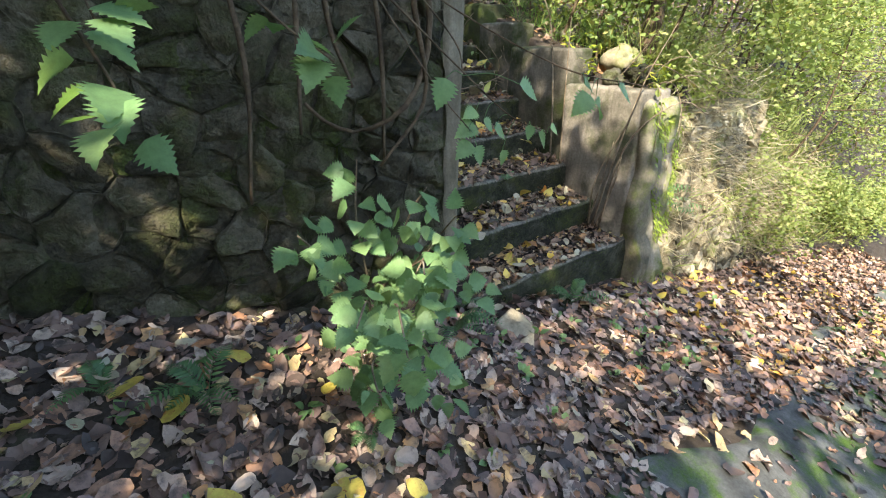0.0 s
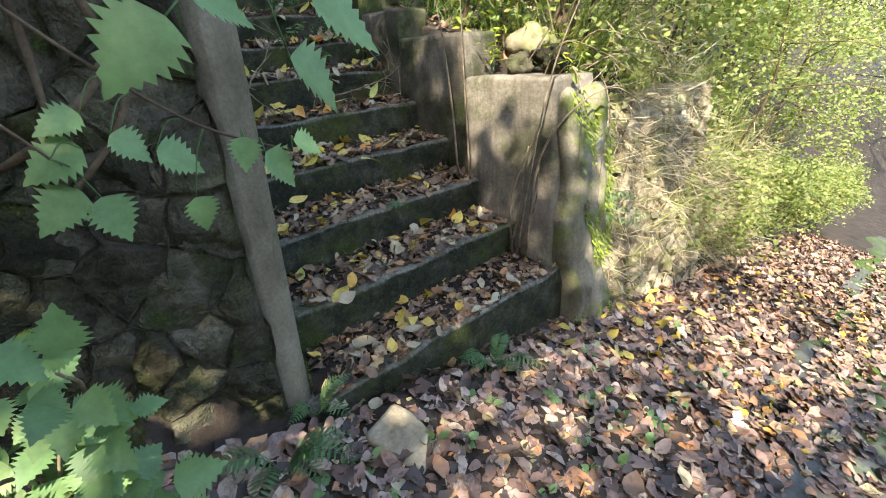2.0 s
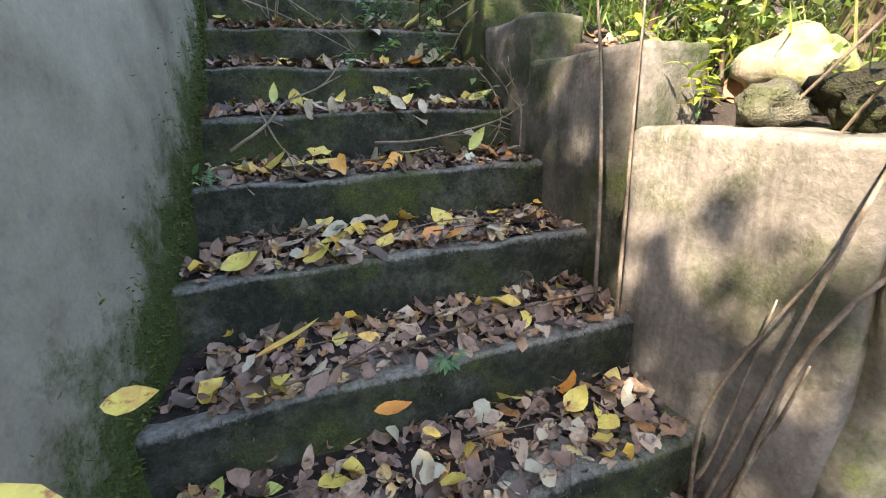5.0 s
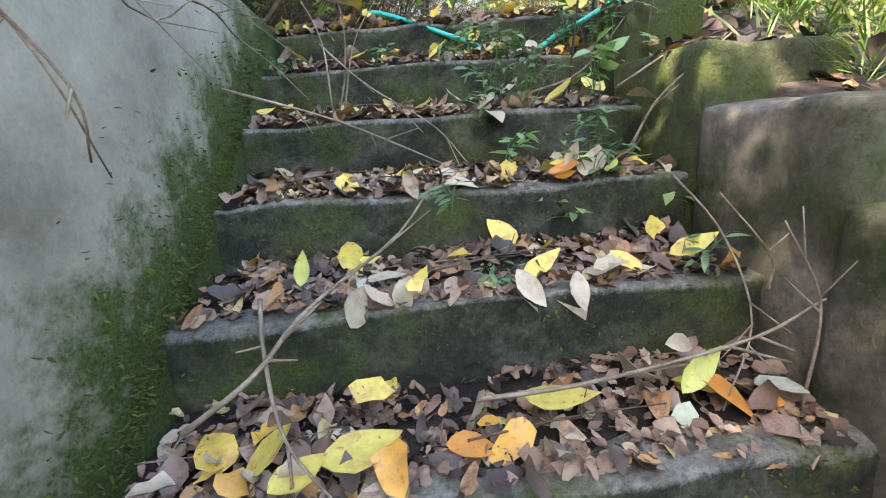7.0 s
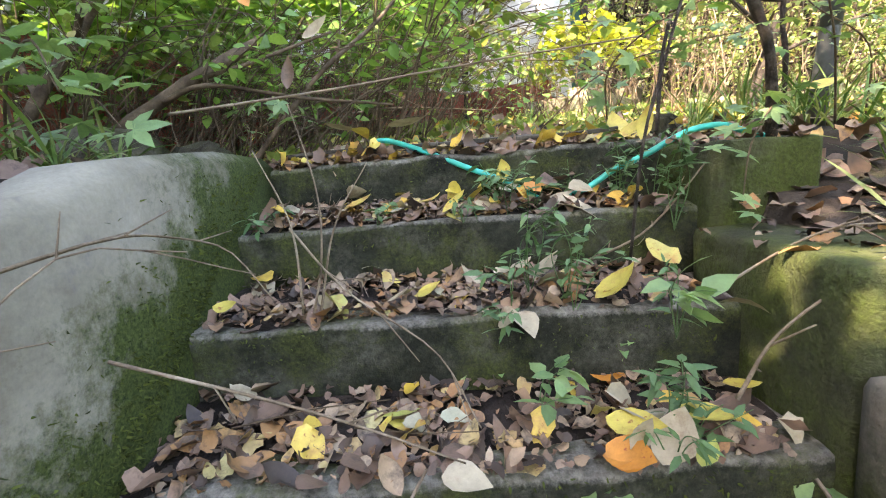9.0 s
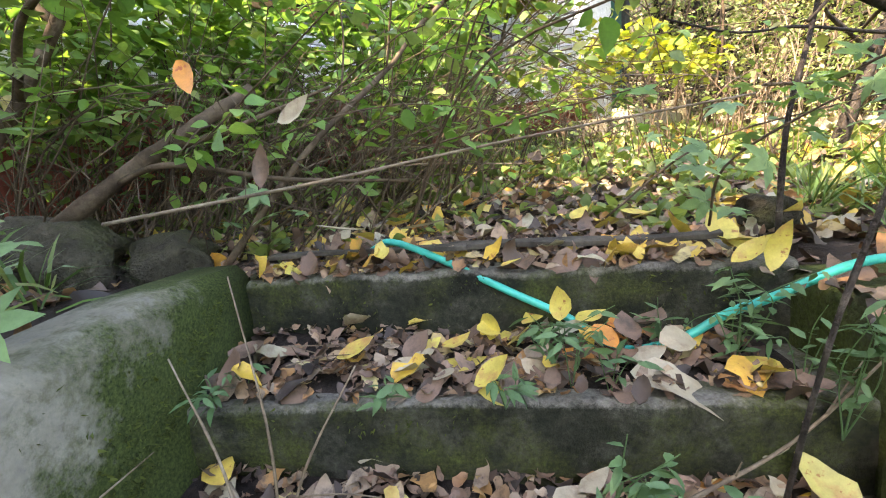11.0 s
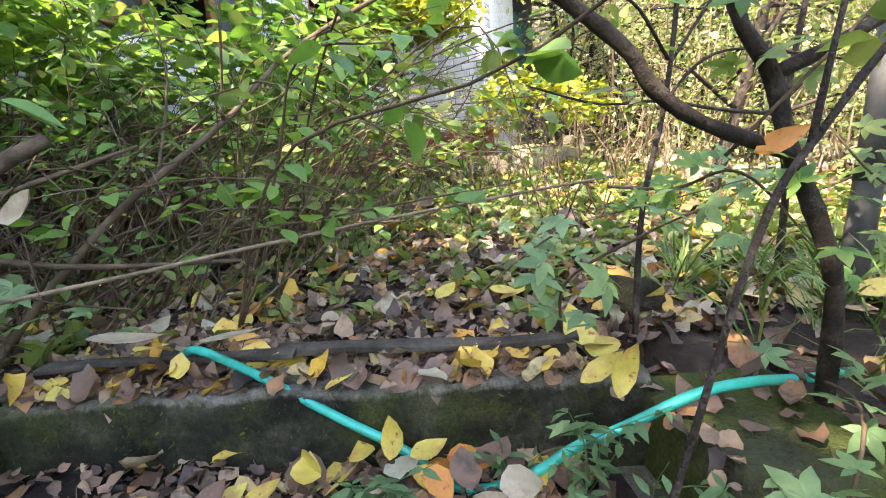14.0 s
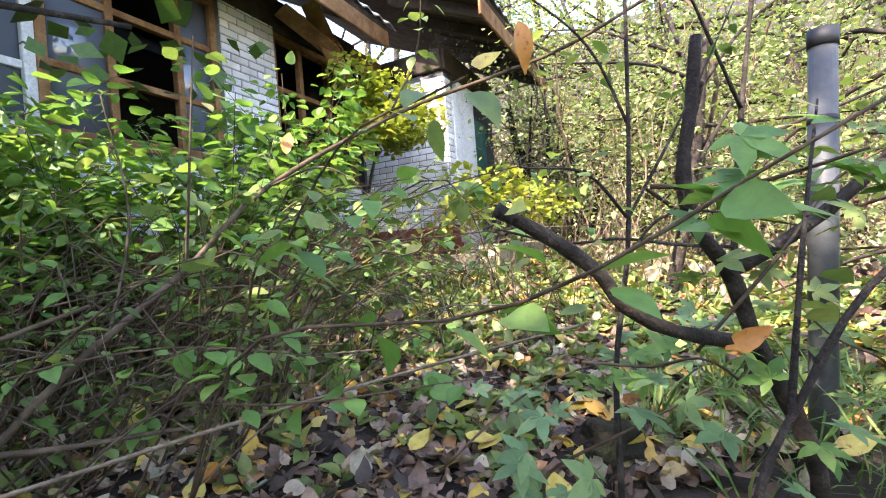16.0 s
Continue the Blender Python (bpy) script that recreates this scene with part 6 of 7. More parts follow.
def house_part(name, bm, mat, m, parent=house, label=""):
    bmesh.ops.transform(bm, matrix=m, verts=bm.verts[:])
    bmesh.ops.recalc_face_normals(bm, faces=bm.faces[:])
    return part(name, bm, mat, parent, label)


def brickwork(name, m, u0, u1, z0, z1, label=""):
    """Running-bond facing bricks proud of a mortar bed, joined as they are many."""
    house_part("mortar_bed", box_bm(u0, u1, -0.20, 0.0, z0, z1, 0), M_MORTAR, m)
    s = Soup()
    ch, bl, j = 0.056, 0.15, 0.006
    row, z = 0, z0
    while z + ch <= z1 + 1e-6:
        u = u0 - (bl / 2 if row % 2 else 0)
        while u < u1:
            a, b = max(u, u0) + j / 2, min(u + bl, u1) - j / 2
            if b - a > 0.02:
                e = 0.004
                v = [(a, 0, z + j / 2), (b, 0, z + j / 2), (b, 0, z + ch - j / 2), (a, 0, z + ch - j / 2), (a + e, 0.008, z + j / 2 + e), (b - e, 0.008, z + j / 2 + e), (b - e, 0.008, z + ch - j / 2 - e), (a + e, 0.008, z + ch - j / 2 - e)]
                s.add([m @ Vector(q) for q in v], [(4, 5, 6, 7), (0, 1, 5, 4), (1, 2, 6, 5), (2, 3, 7, 6), (3, 0, 4, 7)])
            u += bl
        z += ch
        row += 1
    ob = part("bricks", s.mesh("bricks", M_BRICK, False), M_BRICK, house, label)
    tagged(ob, kind="stuff")


F = placed(FRONT, ALONG, OUT)
W0 = Vector((2.30, 7.54, 0))
CORNER = Vector((3.02, 7.0, 0))
wdir = (CORNER - W0).normalized()
W = placed(W0, wdir, Vector((wdir.y, -wdir.x, 0)))
WL = (CORNER - W0).length
S = placed(CORNER, ALONG, OUT)
# front: plinth, wall under the windows, pilaster, wall over them
house_part("plinth", box_bm(-2.6, 1.25, -0.2, 0.03, 1.6, 2.35, 0.01), M_RED, F, label="red brick plinth")
brickwork("front_wall", F, -2.6, 1.25, 2.36, 2.86)
brickwork("pilaster", F, -0.27, 0.22, 2.87, 4.2)
brickwork("pilaster", F, -2.6, -2.45, 2.87, 4.2)
house_part("lintel", box_bm(-2.6, 1.25, -0.2, 0.01, 4.0, 4.25, 0.01), M_DARKWOOD, F)
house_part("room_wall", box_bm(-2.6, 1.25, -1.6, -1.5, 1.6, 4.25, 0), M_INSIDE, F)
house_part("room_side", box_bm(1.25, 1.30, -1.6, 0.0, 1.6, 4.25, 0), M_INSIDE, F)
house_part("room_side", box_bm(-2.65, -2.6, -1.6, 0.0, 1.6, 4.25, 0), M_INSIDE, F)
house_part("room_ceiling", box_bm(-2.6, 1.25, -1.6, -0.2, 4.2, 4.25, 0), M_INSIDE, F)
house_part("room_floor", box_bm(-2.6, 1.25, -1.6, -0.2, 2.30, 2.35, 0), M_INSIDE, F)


def window(m, u0, u1, z0, z1, bars_u, bars_z, frame_mat, glazed=(), depth=-0.10, label="brown wooden window with missing panes"):
    t = 0.05
    win = house_part("window", box_bm(u0, u1, depth - 0.02, 0.03, z0 - 0.03, z0 - 0.002, 0.006), frame_mat, m, house, label)
    for a, b, c, d in ((u0, u1, z0, z0 + t), (u0, u1, z1 - t, z1), (u0, u0 + t, z0 + t, z1 - t), (u1 - t, u1, z0 + t, z1 - t)):
        house_part("window_frame", box_bm(a, b, depth, depth + 0.07, c, d, 0.006), frame_mat, m, win)
    for u in bars_u:
        house_part("mullion", box_bm(u - 0.022, u + 0.022, depth + 0.01, depth + 0.06, z0 + t, z1 - t, 0.004), frame_mat, m, win)
    for z in bars_z:
        house_part("transom", box_bm(u0 + t, u1 - t, depth + 0.012, depth + 0.058, z - 0.02, z + 0.02, 0.004), frame_mat, m, win)
    edges = [u0 + t, *bars_u, u1 - t]
    for k in glazed:
        house_part("pane", box_bm(edges[k], edges[k + 1], depth + 0.03, depth + 0.036, z0 + t, z1 - t, 0), M_GLASS, m, win)


window(F, -2.45, -1.30, 2.87, 4.0, (-1.9,), (3.2,), M_WHITEP, (0, 1), label="white window with dusty grey panes")
window(F, -1.30, -0.27, 2.87, 4.0, (-0.95, -0.55), (3.25, 3.64), M_WOOD, (0, 2))
window(F, 0.22, 1.25, 2.87, 4.0, (0.55, 0.9), (3.3, 3.55), M_WOOD, ())
# projecting wing
brickwork("wing_wall", W, 0.0, WL, 2.36, 3.75, "white brick end wall")
house_part("plinth", box_bm(0, WL, -0.2, 0.02, 1.8, 2.36, 0.01), M_RED, W)
brickwork("wing_side", S, 0.0, 0.14, 2.36, 3.75)
house_part("door_post", box_bm(0.14, 0.30, -0.1, 0.02, 2.2, 3.6, 0.01), M_WHITEP, S)
house_part("wing_side_wall", box_bm(0.30, 0.70, -0.2, 0.0, 1.9, 3.75, 0.01), M_WHITEP, S)
house_part("green_door", box_bm(0.72, 1.12, -0.15, -0.04, 2.1, 3.5, 0.01), M_GREENP, S, label="faded green door leaf")
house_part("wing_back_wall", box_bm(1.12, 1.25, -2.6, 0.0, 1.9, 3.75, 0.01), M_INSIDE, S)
house_part("wing_lintel", box_bm(0.0, 1.25, -0.2, 0.03, 3.76, 3.95, 0.01), M_DARKWOOD, S)
house_part("wing_lintel", box_bm(0.0, WL, -0.2, 0.03, 3.76, 3.95, 0.01), M_DARKWOOD, W)


def roof(m, u0, u1, y_eave, z_eave, depth, rise, name="roof"):
    """A tiled slope over boards: eave at y_eave, rising inwards."""
    top = house_part(name, box_bm(u0, u1, -depth, y_eave, 0, 0.05, 0.004), M_DARKWOOD, Matrix.Identity(4))
    sl = rise / depth

    def up(q):
        return m @ Vector((q[0], q[1], q[2] + z_eave + (y_eave - q[1]) * sl))
    for v in top.data.vertices:
        v.co = up(v.co)
    s = Soup()
    tube(s, [(0, 0, 0), (0, 0, 0.1), (0, 0, 0.2)], 0.05, 8)
    y, r = y_eave + 0.03, 0
    while y > -depth:
        u = u0
        while u < u1:
            v = []
            for yy, zz in ((y, 0.062), (y - 0.2, 0.085)):
                for uu, dz in ((0, 0), (0.06, 0.028), (0.12, 0.0), (0.16, -0.008)):
                    v.append((u + uu, yy, zz + dz))
            w = [up(q) for q in v] + [up((q[0], q[1], q[2] - 0.012)) for q in v[:4]]
            f = [(0, 1, 5, 4), (1, 2, 6, 5), (2, 3, 7, 6), (8, 9, 1, 0), (9, 10, 2, 1), (10, 11, 3, 2)]
            if r < 4:
                me = bpy.data.meshes.new("tile")
                me.from_pydata([list(q) for q in w], [], f)
                me.materials.append(M_TILE)
                new("tile", me).parent = top
            u += 0.16
        y -= 0.18
        r += 1
    house_part("fascia", box_bm(u0, u1, y_eave - 0.02, y_eave + 0.0, z_eave - 0.14, z_eave + 0.0, 0.004), M_WOOD, m)
    for u in np.arange(u0 + 0.2, u1, 0.45):
        raf = house_part("rafter", box_bm(u, u + 0.06, -0.3, y_eave - 0.03, -0.10, -0.005, 0.004), M_DARKWOOD, Matrix.Identity(4))
        for v in raf.data.vertices:
            v.co = up(v.co)


roof(F, -2.8, 0.95, 0.62, 4.08, 1.6, 0.9)
roof(S, -0.55, 1.5, 0.60, 3.98, 1.8, 0.8, "wing_roof")
for k, (u, y, z, l, tilt, roll) in enumerate(((0.55, 0.3, 3.86, 0.75, 52, 10), (0.75, 0.35, 3.82, 0.55, 40, -12), (0.35, 0.25, 3.95, 0.5, 24, 5), (1.15, 0.3, 3.9, 0.5, 18, 14))):
    bm = box_bm(-l / 2, l / 2, -0.07, 0.07, -0.008, 0.008, 0.003, 2, 0.006, 60 + k)
    house_part("hanging_board", bm, M_WOOD, F @ pose(u, y, z, roll * 4, tilt, 8 * k), label="brown soffit board hanging loose")
# low kerb and flower box before the wing
house_part("kerb", box_bm(-0.5, 0.9, 0.42, 0.58, 1.7, 2.16, 0.015, 2, 0.008, 4), M_PALESTONE, S)
house_part("kerb_block", box_bm(0.9, 1.15, 0.40, 0.62, 1.7, 2.28, 0.015, 2, 0.008, 5), M_STONE, S)
house_part("terrace", box_bm(-0.5, 1.2, 0.0, 0.42, 1.7, 2.10, 0.01), M_STONE, S)

# ---- trees and bushes ----


def crown_soup(soup, centres, radii, count, rng, size, template=RHOMB, wide=0.38, flat=0.4, keep=None):
    """Leaves in clumps about centres."""
    centres, radii = np.asarray(centres, float), np.asarray(radii, float)
    w = radii ** 2
    i = rng.choice(len(centres), count, p=w / w.sum())
    d = unit(rng.normal(0, 1, (count, 3)))
    p = centres[i] + d * (radii[i] * rng.uniform(0.25, 1.0, count) ** 0.6)[:, None] * np.array((1, 1, 0.75))
    if keep is not None:
        p = p[keep(p)]
    count = len(p)
    way = rng.normal(0, 1, (count, 3))
    way[:, 2] = way[:, 2] * 0.5 - flat
    ln = rng.uniform(*size, count)
    blades(soup, p, way, np.array((0, 0, 1.0)) + rng.normal(0, 0.5, (count, 3)), ln, ln * wide, 0.01, rng.uniform(0, 0.35, count), template)


def grow(name, label, category, foot, top, r, limbs, clump, count, size, leaf, seed, group="", wood=M_BARK, keep=None, drop=0.0, low=0.35, reach=1.0):
    """A tree: tapered trunk, limbs and a crown of clumps round their ends."""
    g = np.random.default_rng(seed)
    ob = thing(name, label, category, group)
    foot, top = np.array(foot, float), np.array(top, float)
    mid = foot + (top - foot) * 0.5 + g.normal(0, 0.06, 3) * np.linalg.norm(top - foot)
    trunk = spline([foot, mid, top], 14)
    stem_part(ob, trunk, r, r * 0.35, wood, "trunk", 8)
    ends, rad = [top], [clump]
    for k in range(limbs):
        t = g.uniform(low, 0.95)
        a = trunk[int(t * 13)]
        d = unit(g.normal(0, 1, 3) * np.array((1, 1, 0.35)) + np.array((0, 0, 0.35 - drop)))
        e = a + d * np.linalg.norm(top - foot) * g.uniform(0.35, 0.65) * reach
        stem_part(ob, spline([a, (a + e) / 2 + g.normal(0, 0.05, 3) * np.linalg.norm(e - a) + np.array((0, 0, 0.05)), e], 8), r * 0.4, r * 0.12, wood, "limb", 5)
        ends += [e, (a + e) / 2 + g.normal(0, 0.2, 3) * clump]
        rad += [clump * g.uniform(0.6, 1.1), clump * g.uniform(0.4, 0.8)]
    s = Soup()
    crown_soup(s, ends, rad, count, g, size, keep=keep)
    part("crown", s, leaf, ob)
    return ob


g = np.random.default_rng(91)
# bushes along the bank beside the path
for k in range(26):
    x = 3.0 + 6.5 * (k / 25) ** 1.15 + g.uniform(-0.15, 0.15)
    y = 1.75 + g.uniform(-0.1, 0.9) + 0.03 * (x - 3)
    z = gz(x, y)
    h = g.uniform(0.9, 1.7) + 0.06 * (x - 3)
    grow("bush", "sunlit yellow-green bush overhanging the path bank", "bush", (x, y, z - 0.05), (x + g.uniform(-0.1, 0.3), y - g.uniform(0.1, 0.5), z + h), 0.014, 6, 0.34, 2300, (0.02, 0.05), M_BANKLEAF, 900 + k, "bushes on the bank", M_STEM, drop=0.35)
for k in range(17):
    x = 4.1 + 0.36 * k + g.uniform(-0.1, 0.1)
    y = float(wall_y(x)) + g.uniform(0.0, 0.25)
    z = gz(x, y)
    grow("bush", "low green bush spilling onto the path edge", "bush", (x, y, z - 0.05), (x + 0.05, y - 0.15, z + 0.55), 0.01, 5, 0.25, 1300, (0.02, 0.05), M_BANKLEAF, 960 + k, "bushes on the bank", M_STEM, drop=0.4)
STRAWS = 2600
x = g.uniform(2.85, 5.6, STRAWS)
y = np.interp(x, (3, 5.6), (1.62, 1.75)) + g.uniform(-0.1, 0.25, STRAWS)
base = np.column_stack([x, y, ground_z(x, y) + g.uniform(-0.5, 0.3, STRAWS)])
base[:, 1] = np.minimum(base[:, 1], 1.5 - 0.08 * (0.8 - base[:, 2]))
s = Soup()
blades(s, base, np.column_stack([g.normal(0, 0.6, STRAWS), -g.uniform(0.2, 1, STRAWS), g.uniform(-0.8, 0.6, STRAWS)]), g.normal(0, 1, (STRAWS, 3)), g.uniform(0.08, 0.30, STRAWS), g.uniform(0.0010, 0.0028, STRAWS), -g.uniform(0.2, 1.4, STRAWS), 0.1, BLADE)
tagged(part("dry_grass", s, M_STRAW, None), "bleached dry grass hanging down the sunny bank", "grass", kind="stuff")
# trunk on the bank and shrubs behind the boulders
grow("tree", "leaning tree trunk rising behind the boulders", "tree", (3.10, 1.95, 0.80), (4.25, 2.15, 2.7), 0.075, 7, 0.4, 2200, (0.04, 0.08), M_SHRUB, 41, wood=M_STEM)
for k, (x, y, h) in enumerate(((2.95, 2.2, 0.35), (3.3, 2.7, 0.6), (3.05, 3.0, 0.4), (3.6, 3.3, 0.8), (4.0, 3.9, 1.0), (3.55, 2.1, 0.7))):
    z = gz(x, y)
    grow("bush", "small leafy bush on the grassy bank", "bush", (x, y, z - 0.03), (x, y, z + h), 0.008, 4, 0.16 + 0.1 * h, 380, (0.03, 0.055), M_SHRUB, 980 + k, "bushes on the bank", M_STEM)
# maple by the house wing
grow("maple", "sunlit yellow-green maple leaning over the house wall", "tree", (2.2, 6.7, gz(2.2, 6.7) - 0.05), (2.50, 6.5, 3.38), 0.02, 8, 0.24, 2800, (0.04, 0.075), M_SUNNY, 52, low=0.8, reach=0.42)
grow("bush", "bright green bush under the house corner", "bush", (3.25, 6.6, 1.95), (3.35, 6.55, 2.65), 0.012, 6, 0.22, 900, (0.05, 0.09), M_SUNNY, 53)
# woods round the garden
k = 0
for x, y, h, n in ((5.0, 6.4, 2.4, 1700), (5.2, 7.6, 3.4, 2200), (4.6, 8.6, 3.2, 2200), (6.2, 6.4, 3.6, 2400), (6.8, 9.0, 4.5, 2600), (5.4, 10.5, 4.2, 2600), (8.2, 7.6, 5.0, 2600), (7.2, 4.6, 3.2, 2200), (5.6, 5.0, 2.2, 1600), (4.7, 4.4, 1.5, 1100), (9.5, 5.0, 5.0, 2600), (8.5, 11, 6.5, 3000), (11.5, 8, 7.0, 3000),
                   (12.5, 3.6, 6.5, 2800), (15, 5.5, 8.0, 3000), (4.0, 12.5, 6.5, 2600), (13, 12, 9.0, 3200), (17, 9, 9.0, 3000), (18, 0.5, 7.0, 2800), (14, -2.5, 7.0, 2600), (10.5, 2.6, 4.0, 2200), (22, -4, 9, 2800), (26, 3, 10, 2800), (6.2, 3.3, 2.4, 1700), (7.8, 3.1, 3.0, 1800), (9.0, 14, 9, 2800), (3.9, 5.4, 1.5, 900), (19, -8, 8, 2400), (4.1, 9.6, 2.6, 1800), (5.0, 9.2, 2.4, 1800), (5.8, 8.4, 2.6, 1800), (3.6, 10.8, 4.5, 2000), (6.6, 7.2, 2.2, 1600), (30, 12, 12, 2600), (24, 22, 14, 2600), (12, 24, 14, 2600), (3, 20, 12, 2600), (-6, 14, 10, 2400), (4.6, 7.9, 1.6, 1700), (5.3, 6.6, 1.7, 1700), (6.0, 7.8, 2.0, 1700), (4.2, 8.4, 1.8, 1700), (7.6, 6.2, 2.2, 1700), (5.0, 8.2, 3.0, 2000)):
    k += 1
    z = gz(x, y)
    grow("tree", "slender woodland tree with thin sunlit foliage", "tree", (x, y, z - 0.1), (x + g.uniform(-0.4, 0.4), y + g.uniform(-0.4, 0.4), z + h), 0.02 + 0.012 * h, 10, 0.22 * h ** 0.8 + 0.2, int(n * 1.7), (0.018 + 0.0022 * h, 0.036 + 0.005 * h), M_WOODS, 1200 + k, "woodland trees", low=0.12, drop=0.25)
# understorey on the hillside behind the house
for k in range(34):
    x, y = 3.9 + 9.5 * g.random(), 5.6 + 8.5 * g.random()
    if x < 4.6 and y < 8.6:
        x += 1.2
    z = gz(x, y)
    h = g.uniform(0.8, 1.8)
    grow("bush", "sunlit undergrowth bush on the hillside", "bush", (x, y, z - 0.05), (x + g.uniform(-0.2, 0.2), y, z + h), 0.012, 7, 0.42, 1500, (0.02, 0.042), M_WOODS, 1300 + k, "hillside undergrowth", M_STEM, low=0.1, drop=0.2)


def thicket(label, places, height, lean, r, material, seed, bow=0.25):
    """Many thin crooked stems standing close together."""
    q = np.random.default_rng(seed)
    t = Soup()
    for x, y in places:
        z = gz(x, y)
        h = q.uniform(*height)
        d = np.array((q.normal(lean[0], lean[2]), q.normal(lean[1], lean[2]), 1.0)) * h
        p0 = np.array((x, y, z - 0.02))
        pts = spline([p0, p0 + d * 0.35 + q.normal(0, 0.05, 3) * h, p0 + d * 0.7 + q.normal(0, 0.07, 3) * h, p0 + d * np.array((1.2, 1.2, 1 - bow * q.random()))], 8)
        rr = q.uniform(*r)
        tube(t, pts, np.linspace(rr, rr * 0.35, 8), 4)
        for m in range(2):
            a = pts[q.integers(3, 7)]
            e = a + q.normal(0, 0.16, 3) * h + d * 0.15
            tube(t, spline([a, (a + e) / 2 + q.normal(0, 0.02, 3), e], 4), np.linspace(rr * 0.5, rr * 0.2, 4), 3)
    return tagged(part("thicket", t, material, None), label, "thicket", kind="stuff")


q = np.random.default_rng(515)
thicket("pale dry stems standing thick on the sunlit hillside", [(x, y) for x, y in zip(q.uniform(3.5, 9.5, 700), q.uniform(5.4, 12.5, 700)) if x > 4.0 or y > 8.8], (0.5, 1.9), (0.0, -0.05, 0.22), (0.003, 0.009), M_TWIG, 516)
thicket("dark thin saplings among the hillside woods", [(x, y) for x, y in zip(q.uniform(3.8, 9.0, 90), q.uniform(5.6, 12.0, 90))], (1.6, 3.4), (0.05, -0.05, 0.12), (0.008, 0.018), M_STEM, 517)
thicket("tangled brown twigs beside the stair head", list(zip(q.uniform(0.2, 1.75, 330), q.uniform(4.05, 5.5, 330))), (0.25, 0.75), (0.45, -0.1, 0.45), (0.0015, 0.0042), M_STEM, 518, 0.6)
thicket("bleached dry stalks among the garden tangle", list(zip(q.uniform(0.2, 2.1, 170), q.uniform(4.05, 5.8, 170))), (0.2, 0.7), (0.35, -0.1, 0.5), (0.0012, 0.003), M_TWIG, 519, 0.7)
thicket("thin upright twigs in the garden clearing", list(zip(q.uniform(1.9, 3.8, 120), q.uniform(4.7, 6.6, 120))), (0.2, 0.7), (0.0, -0.05, 0.3), (0.0015, 0.004), M_STEM, 520)
# tall grass and hanging stems over the sunny bank
GRASSES = 3600
x = g.uniform(2.95, 7.0, GRASSES)
y = wall_y(x) + g.uniform(-0.02, 0.9, GRASSES)
s = Soup()
blades(s, np.column_stack([x, y, ground_z(x, y)]), np.column_stack([g.normal(0, 0.35, GRASSES), g.normal(-0.35, 0.3, GRASSES), np.ones(GRASSES)]), g.normal(0, 1, (GRASSES, 3)), g.uniform(0.18, 0.55, GRASSES), g.uniform(0.002, 0.0045, GRASSES), g.uniform(0.5, 1.9, GRASSES), 0.1, BLADE)
tagged(part("tall_grass", s, M_BANKLEAF, None), "tall sunlit grass arching over the path bank", "grass", kind="stuff")
# terrace bushes above the rubble wall, mostly unseen, added to block its sky light
for k, (x, y, h) in enumerate(((-1.6, 2.3, 0.9), (-0.9, 2.1, 1.0), (-0.3, 2.0, 0.9), (0.3, 1.95, 0.8), (0.8, 2.0, 0.7), (0.0, 2.7, 1.2), (-1.0, 3.0, 1.4), (0.5, 2.9, 0.8))):
    grow("bush", "dark green terrace bush added above the rubble wall to shade it", "bush", (x, y, 1.62), (x, y - 0.35, 1.66 + h), 0.012, 6, 0.32, 900, (0.05, 0.09), M_SHRUB, 1400 + k, "terrace bushes", M_STEM, drop=0.3)

# out of view, added to keep sun and sky off the rubble wall
for k, (x, y, h) in enumerate(((-1.5, 1.35, 1.7), (-1.25, 0.75, 1.5), (-1.9, 0.2, 2.0))):
    grow("bush", "unseen tall dark bush added to shade the rubble wall", "bush", (x, y, gz(x, y) - 0.05), (x, y, gz(x, y) + h), 0.02, 8, 0.36, 1500, (0.05, 0.09), M_CANOPY, 1450 + k, "terrace bushes", M_STEM, low=0.1)


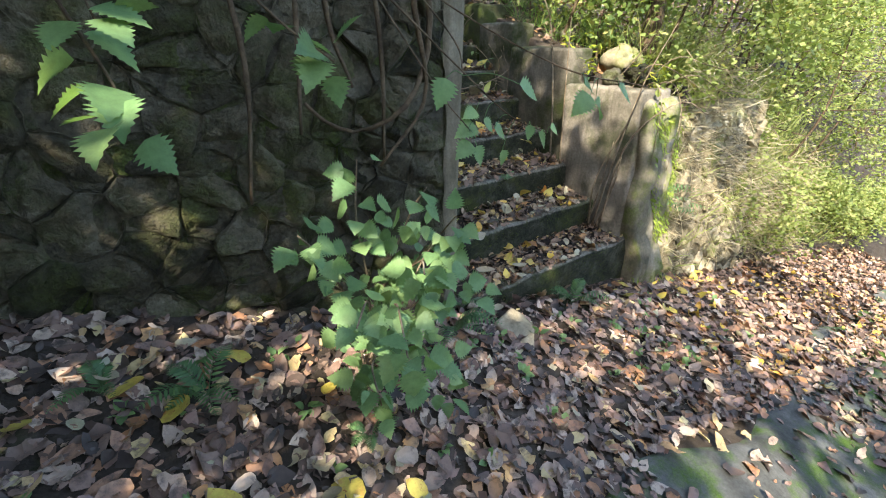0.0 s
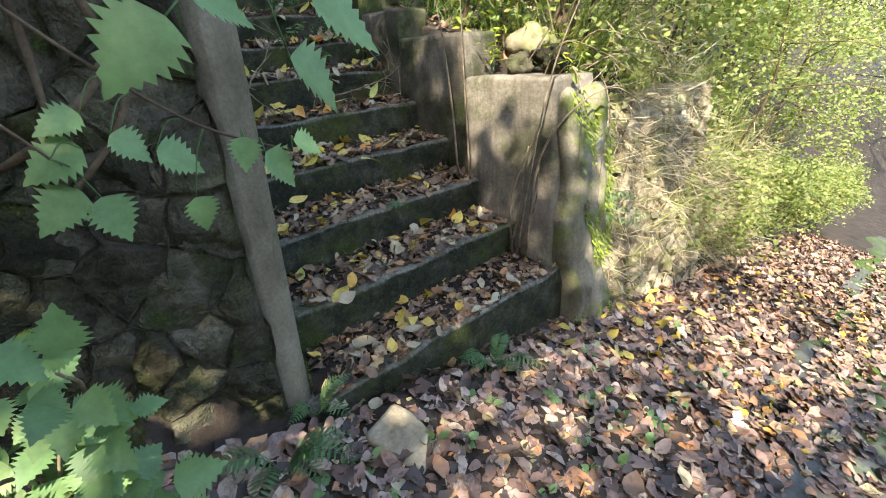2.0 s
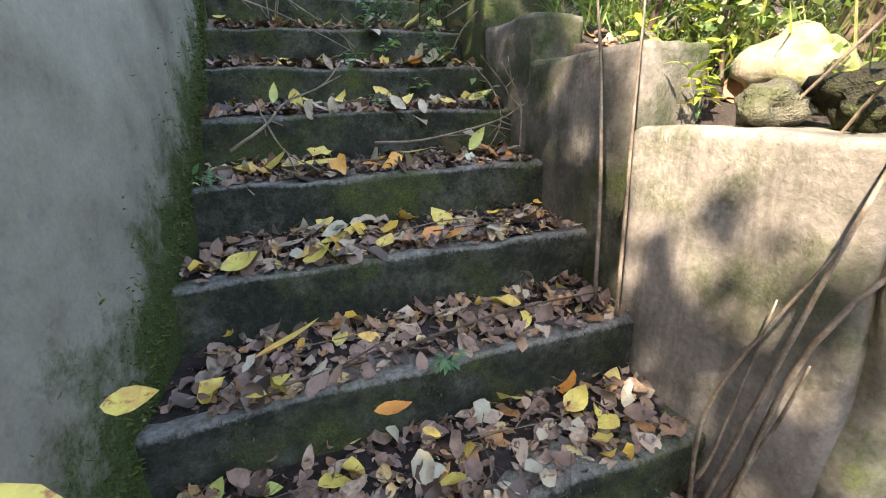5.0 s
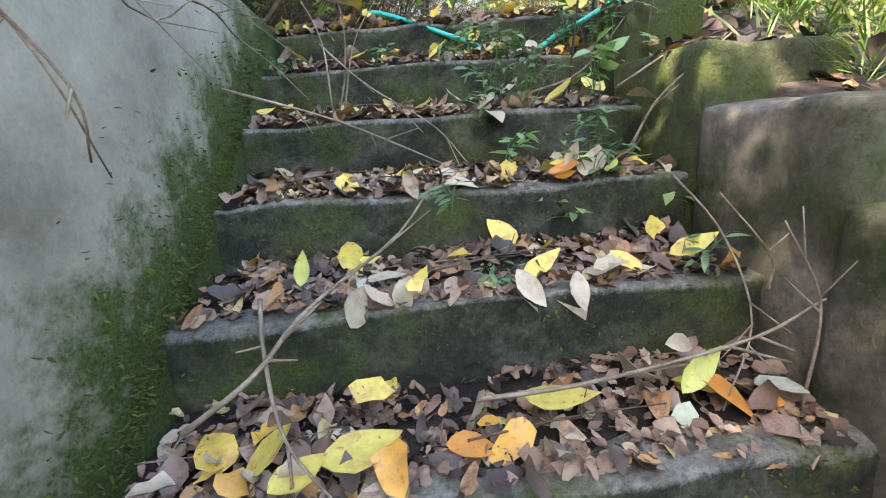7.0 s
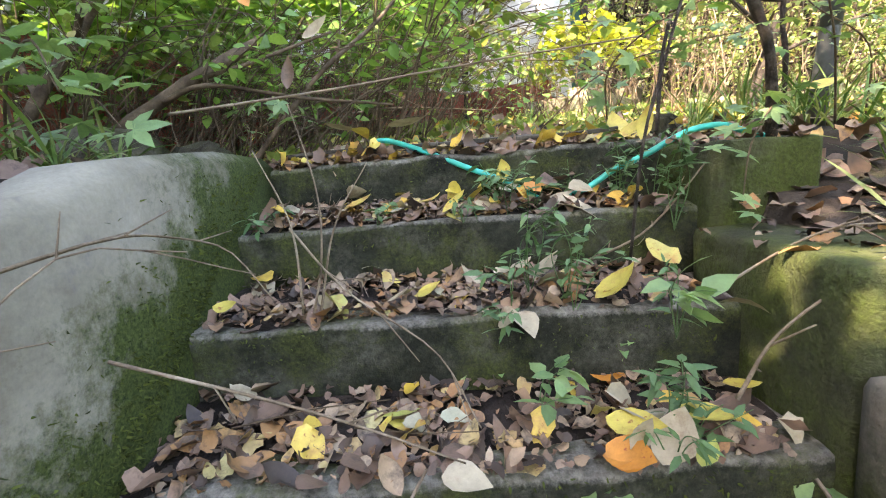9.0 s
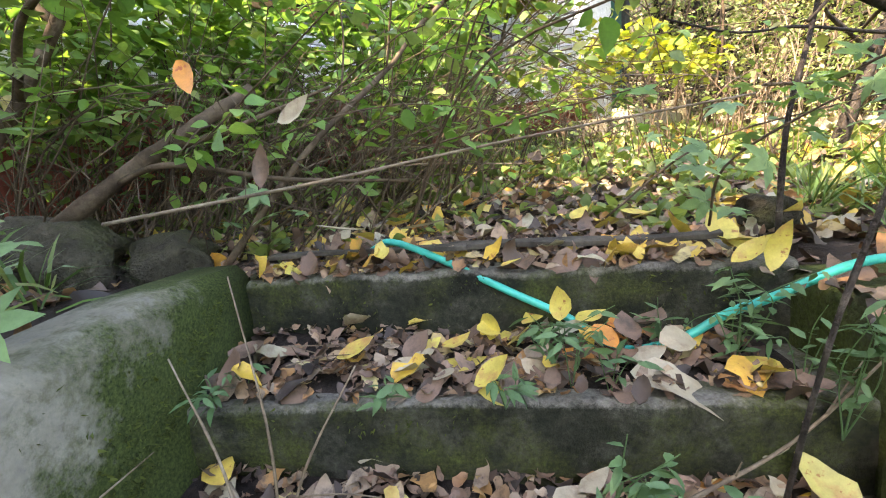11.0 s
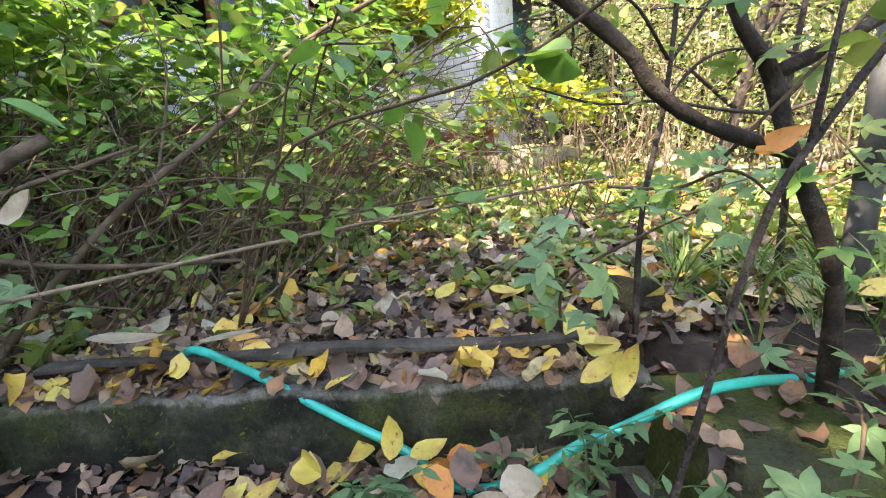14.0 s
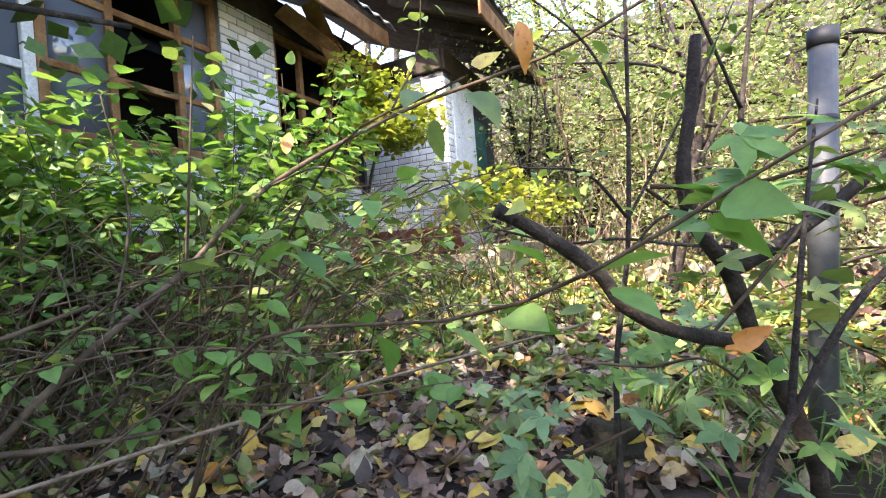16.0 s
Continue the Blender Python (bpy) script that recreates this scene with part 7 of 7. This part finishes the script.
def sun_gaps(p):
    """Drops crown leaves so sun reaches bank, part of the path and house wing."""
    q = p - np.array(SUN_FROM) * ((p[:, 2] - 0.4) / SUN_FROM.z)[:, None]
    chance = np.ones(len(p))
    bank = (q[:, 0] > 2.2) & (q[:, 1] > 0.5) & (q[:, 1] < 2.0)
    clump = np.array([noise.noise(Vector((a * 3.2, b * 3.2, 7.7))) for a, b in q[:, :2]])
    chance[bank] = np.where(clump[bank] > -0.04, 0.8, 0.10)
    chance[bank & (q[:, 0] > 2.75)] *= 0.5
    chance[(q[:, 0] > 0.9) & (q[:, 1] <= 0.9)] = 0.42
    chance[(q[:, 0] > 3.8) & (q[:, 1] <= 0.9)] = 0.2
    chance[q[:, 1] > 5.4] = 0.15
    return np.random.default_rng(len(p)).uniform(0, 1, len(p)) < chance


# unseen tall trees added uphill and behind; their crowns shade stairs and rubble wall
for k, (foot, top, n) in enumerate((((-2.7, 2.9, 1.6), (-1.6, 0.7, 6.4), 8500), ((-3.2, -1.6, 0.2), (-2.4, -0.9, 5.6), 8000), ((-1.4, 6.2, 1.8), (-0.8, 4.4, 6.6), 2600), ((-1.9, 3.7, 1.6), (-0.4, 1.0, 5.0), 4200), ((-2.6, -3.6, 0.0), (-1.3, -2.4, 5.2), 2600), ((-1.3, 4.4, 1.7), (0.4, 2.0, 5.4), 8500), ((-3.4, 0.2, 0.6), (-2.3, 0.0, 4.6), 8500))):
    grow("added_shade_tree", "unseen tall broadleaf tree added to shade the garden stairs", "tree", foot, top, 0.11, 12, 0.85, n, (0.09, 0.16), M_CANOPY, 1500 + k, "tall shade trees", keep=sun_gaps)

# unseen woods added across the path, behind the walker, to cut sky light
for k in range(22):
    x = -7 + 0.95 * k + g.uniform(-0.3, 0.3)
    y = -3.4 - g.uniform(0, 1.6)
    h = g.uniform(3.2, 4.6)
    grow("tree", "unseen young woodland tree added across the path to cut sky light", "tree", (x, y, gz(x, y) - 0.1), (x, y, gz(x, y) + h), 0.05, 10, 0.8, 2600, (0.10, 0.17), M_CANOPY, 1700 + k, "trees across the path", low=0.1, drop=0.3)
for k in range(7):
    x, y = -5.5 - g.uniform(0, 1), -3.5 + 1.3 * k
    grow("tree", "unseen young woodland tree added at the end of the path to cut sky light", "tree", (x, y, gz(x, y) - 0.1), (x, y, gz(x, y) + 4.2), 0.05, 10, 0.8, 2600, (0.10, 0.17), M_CANOPY, 1750 + k, "trees across the path", low=0.1, drop=0.3)
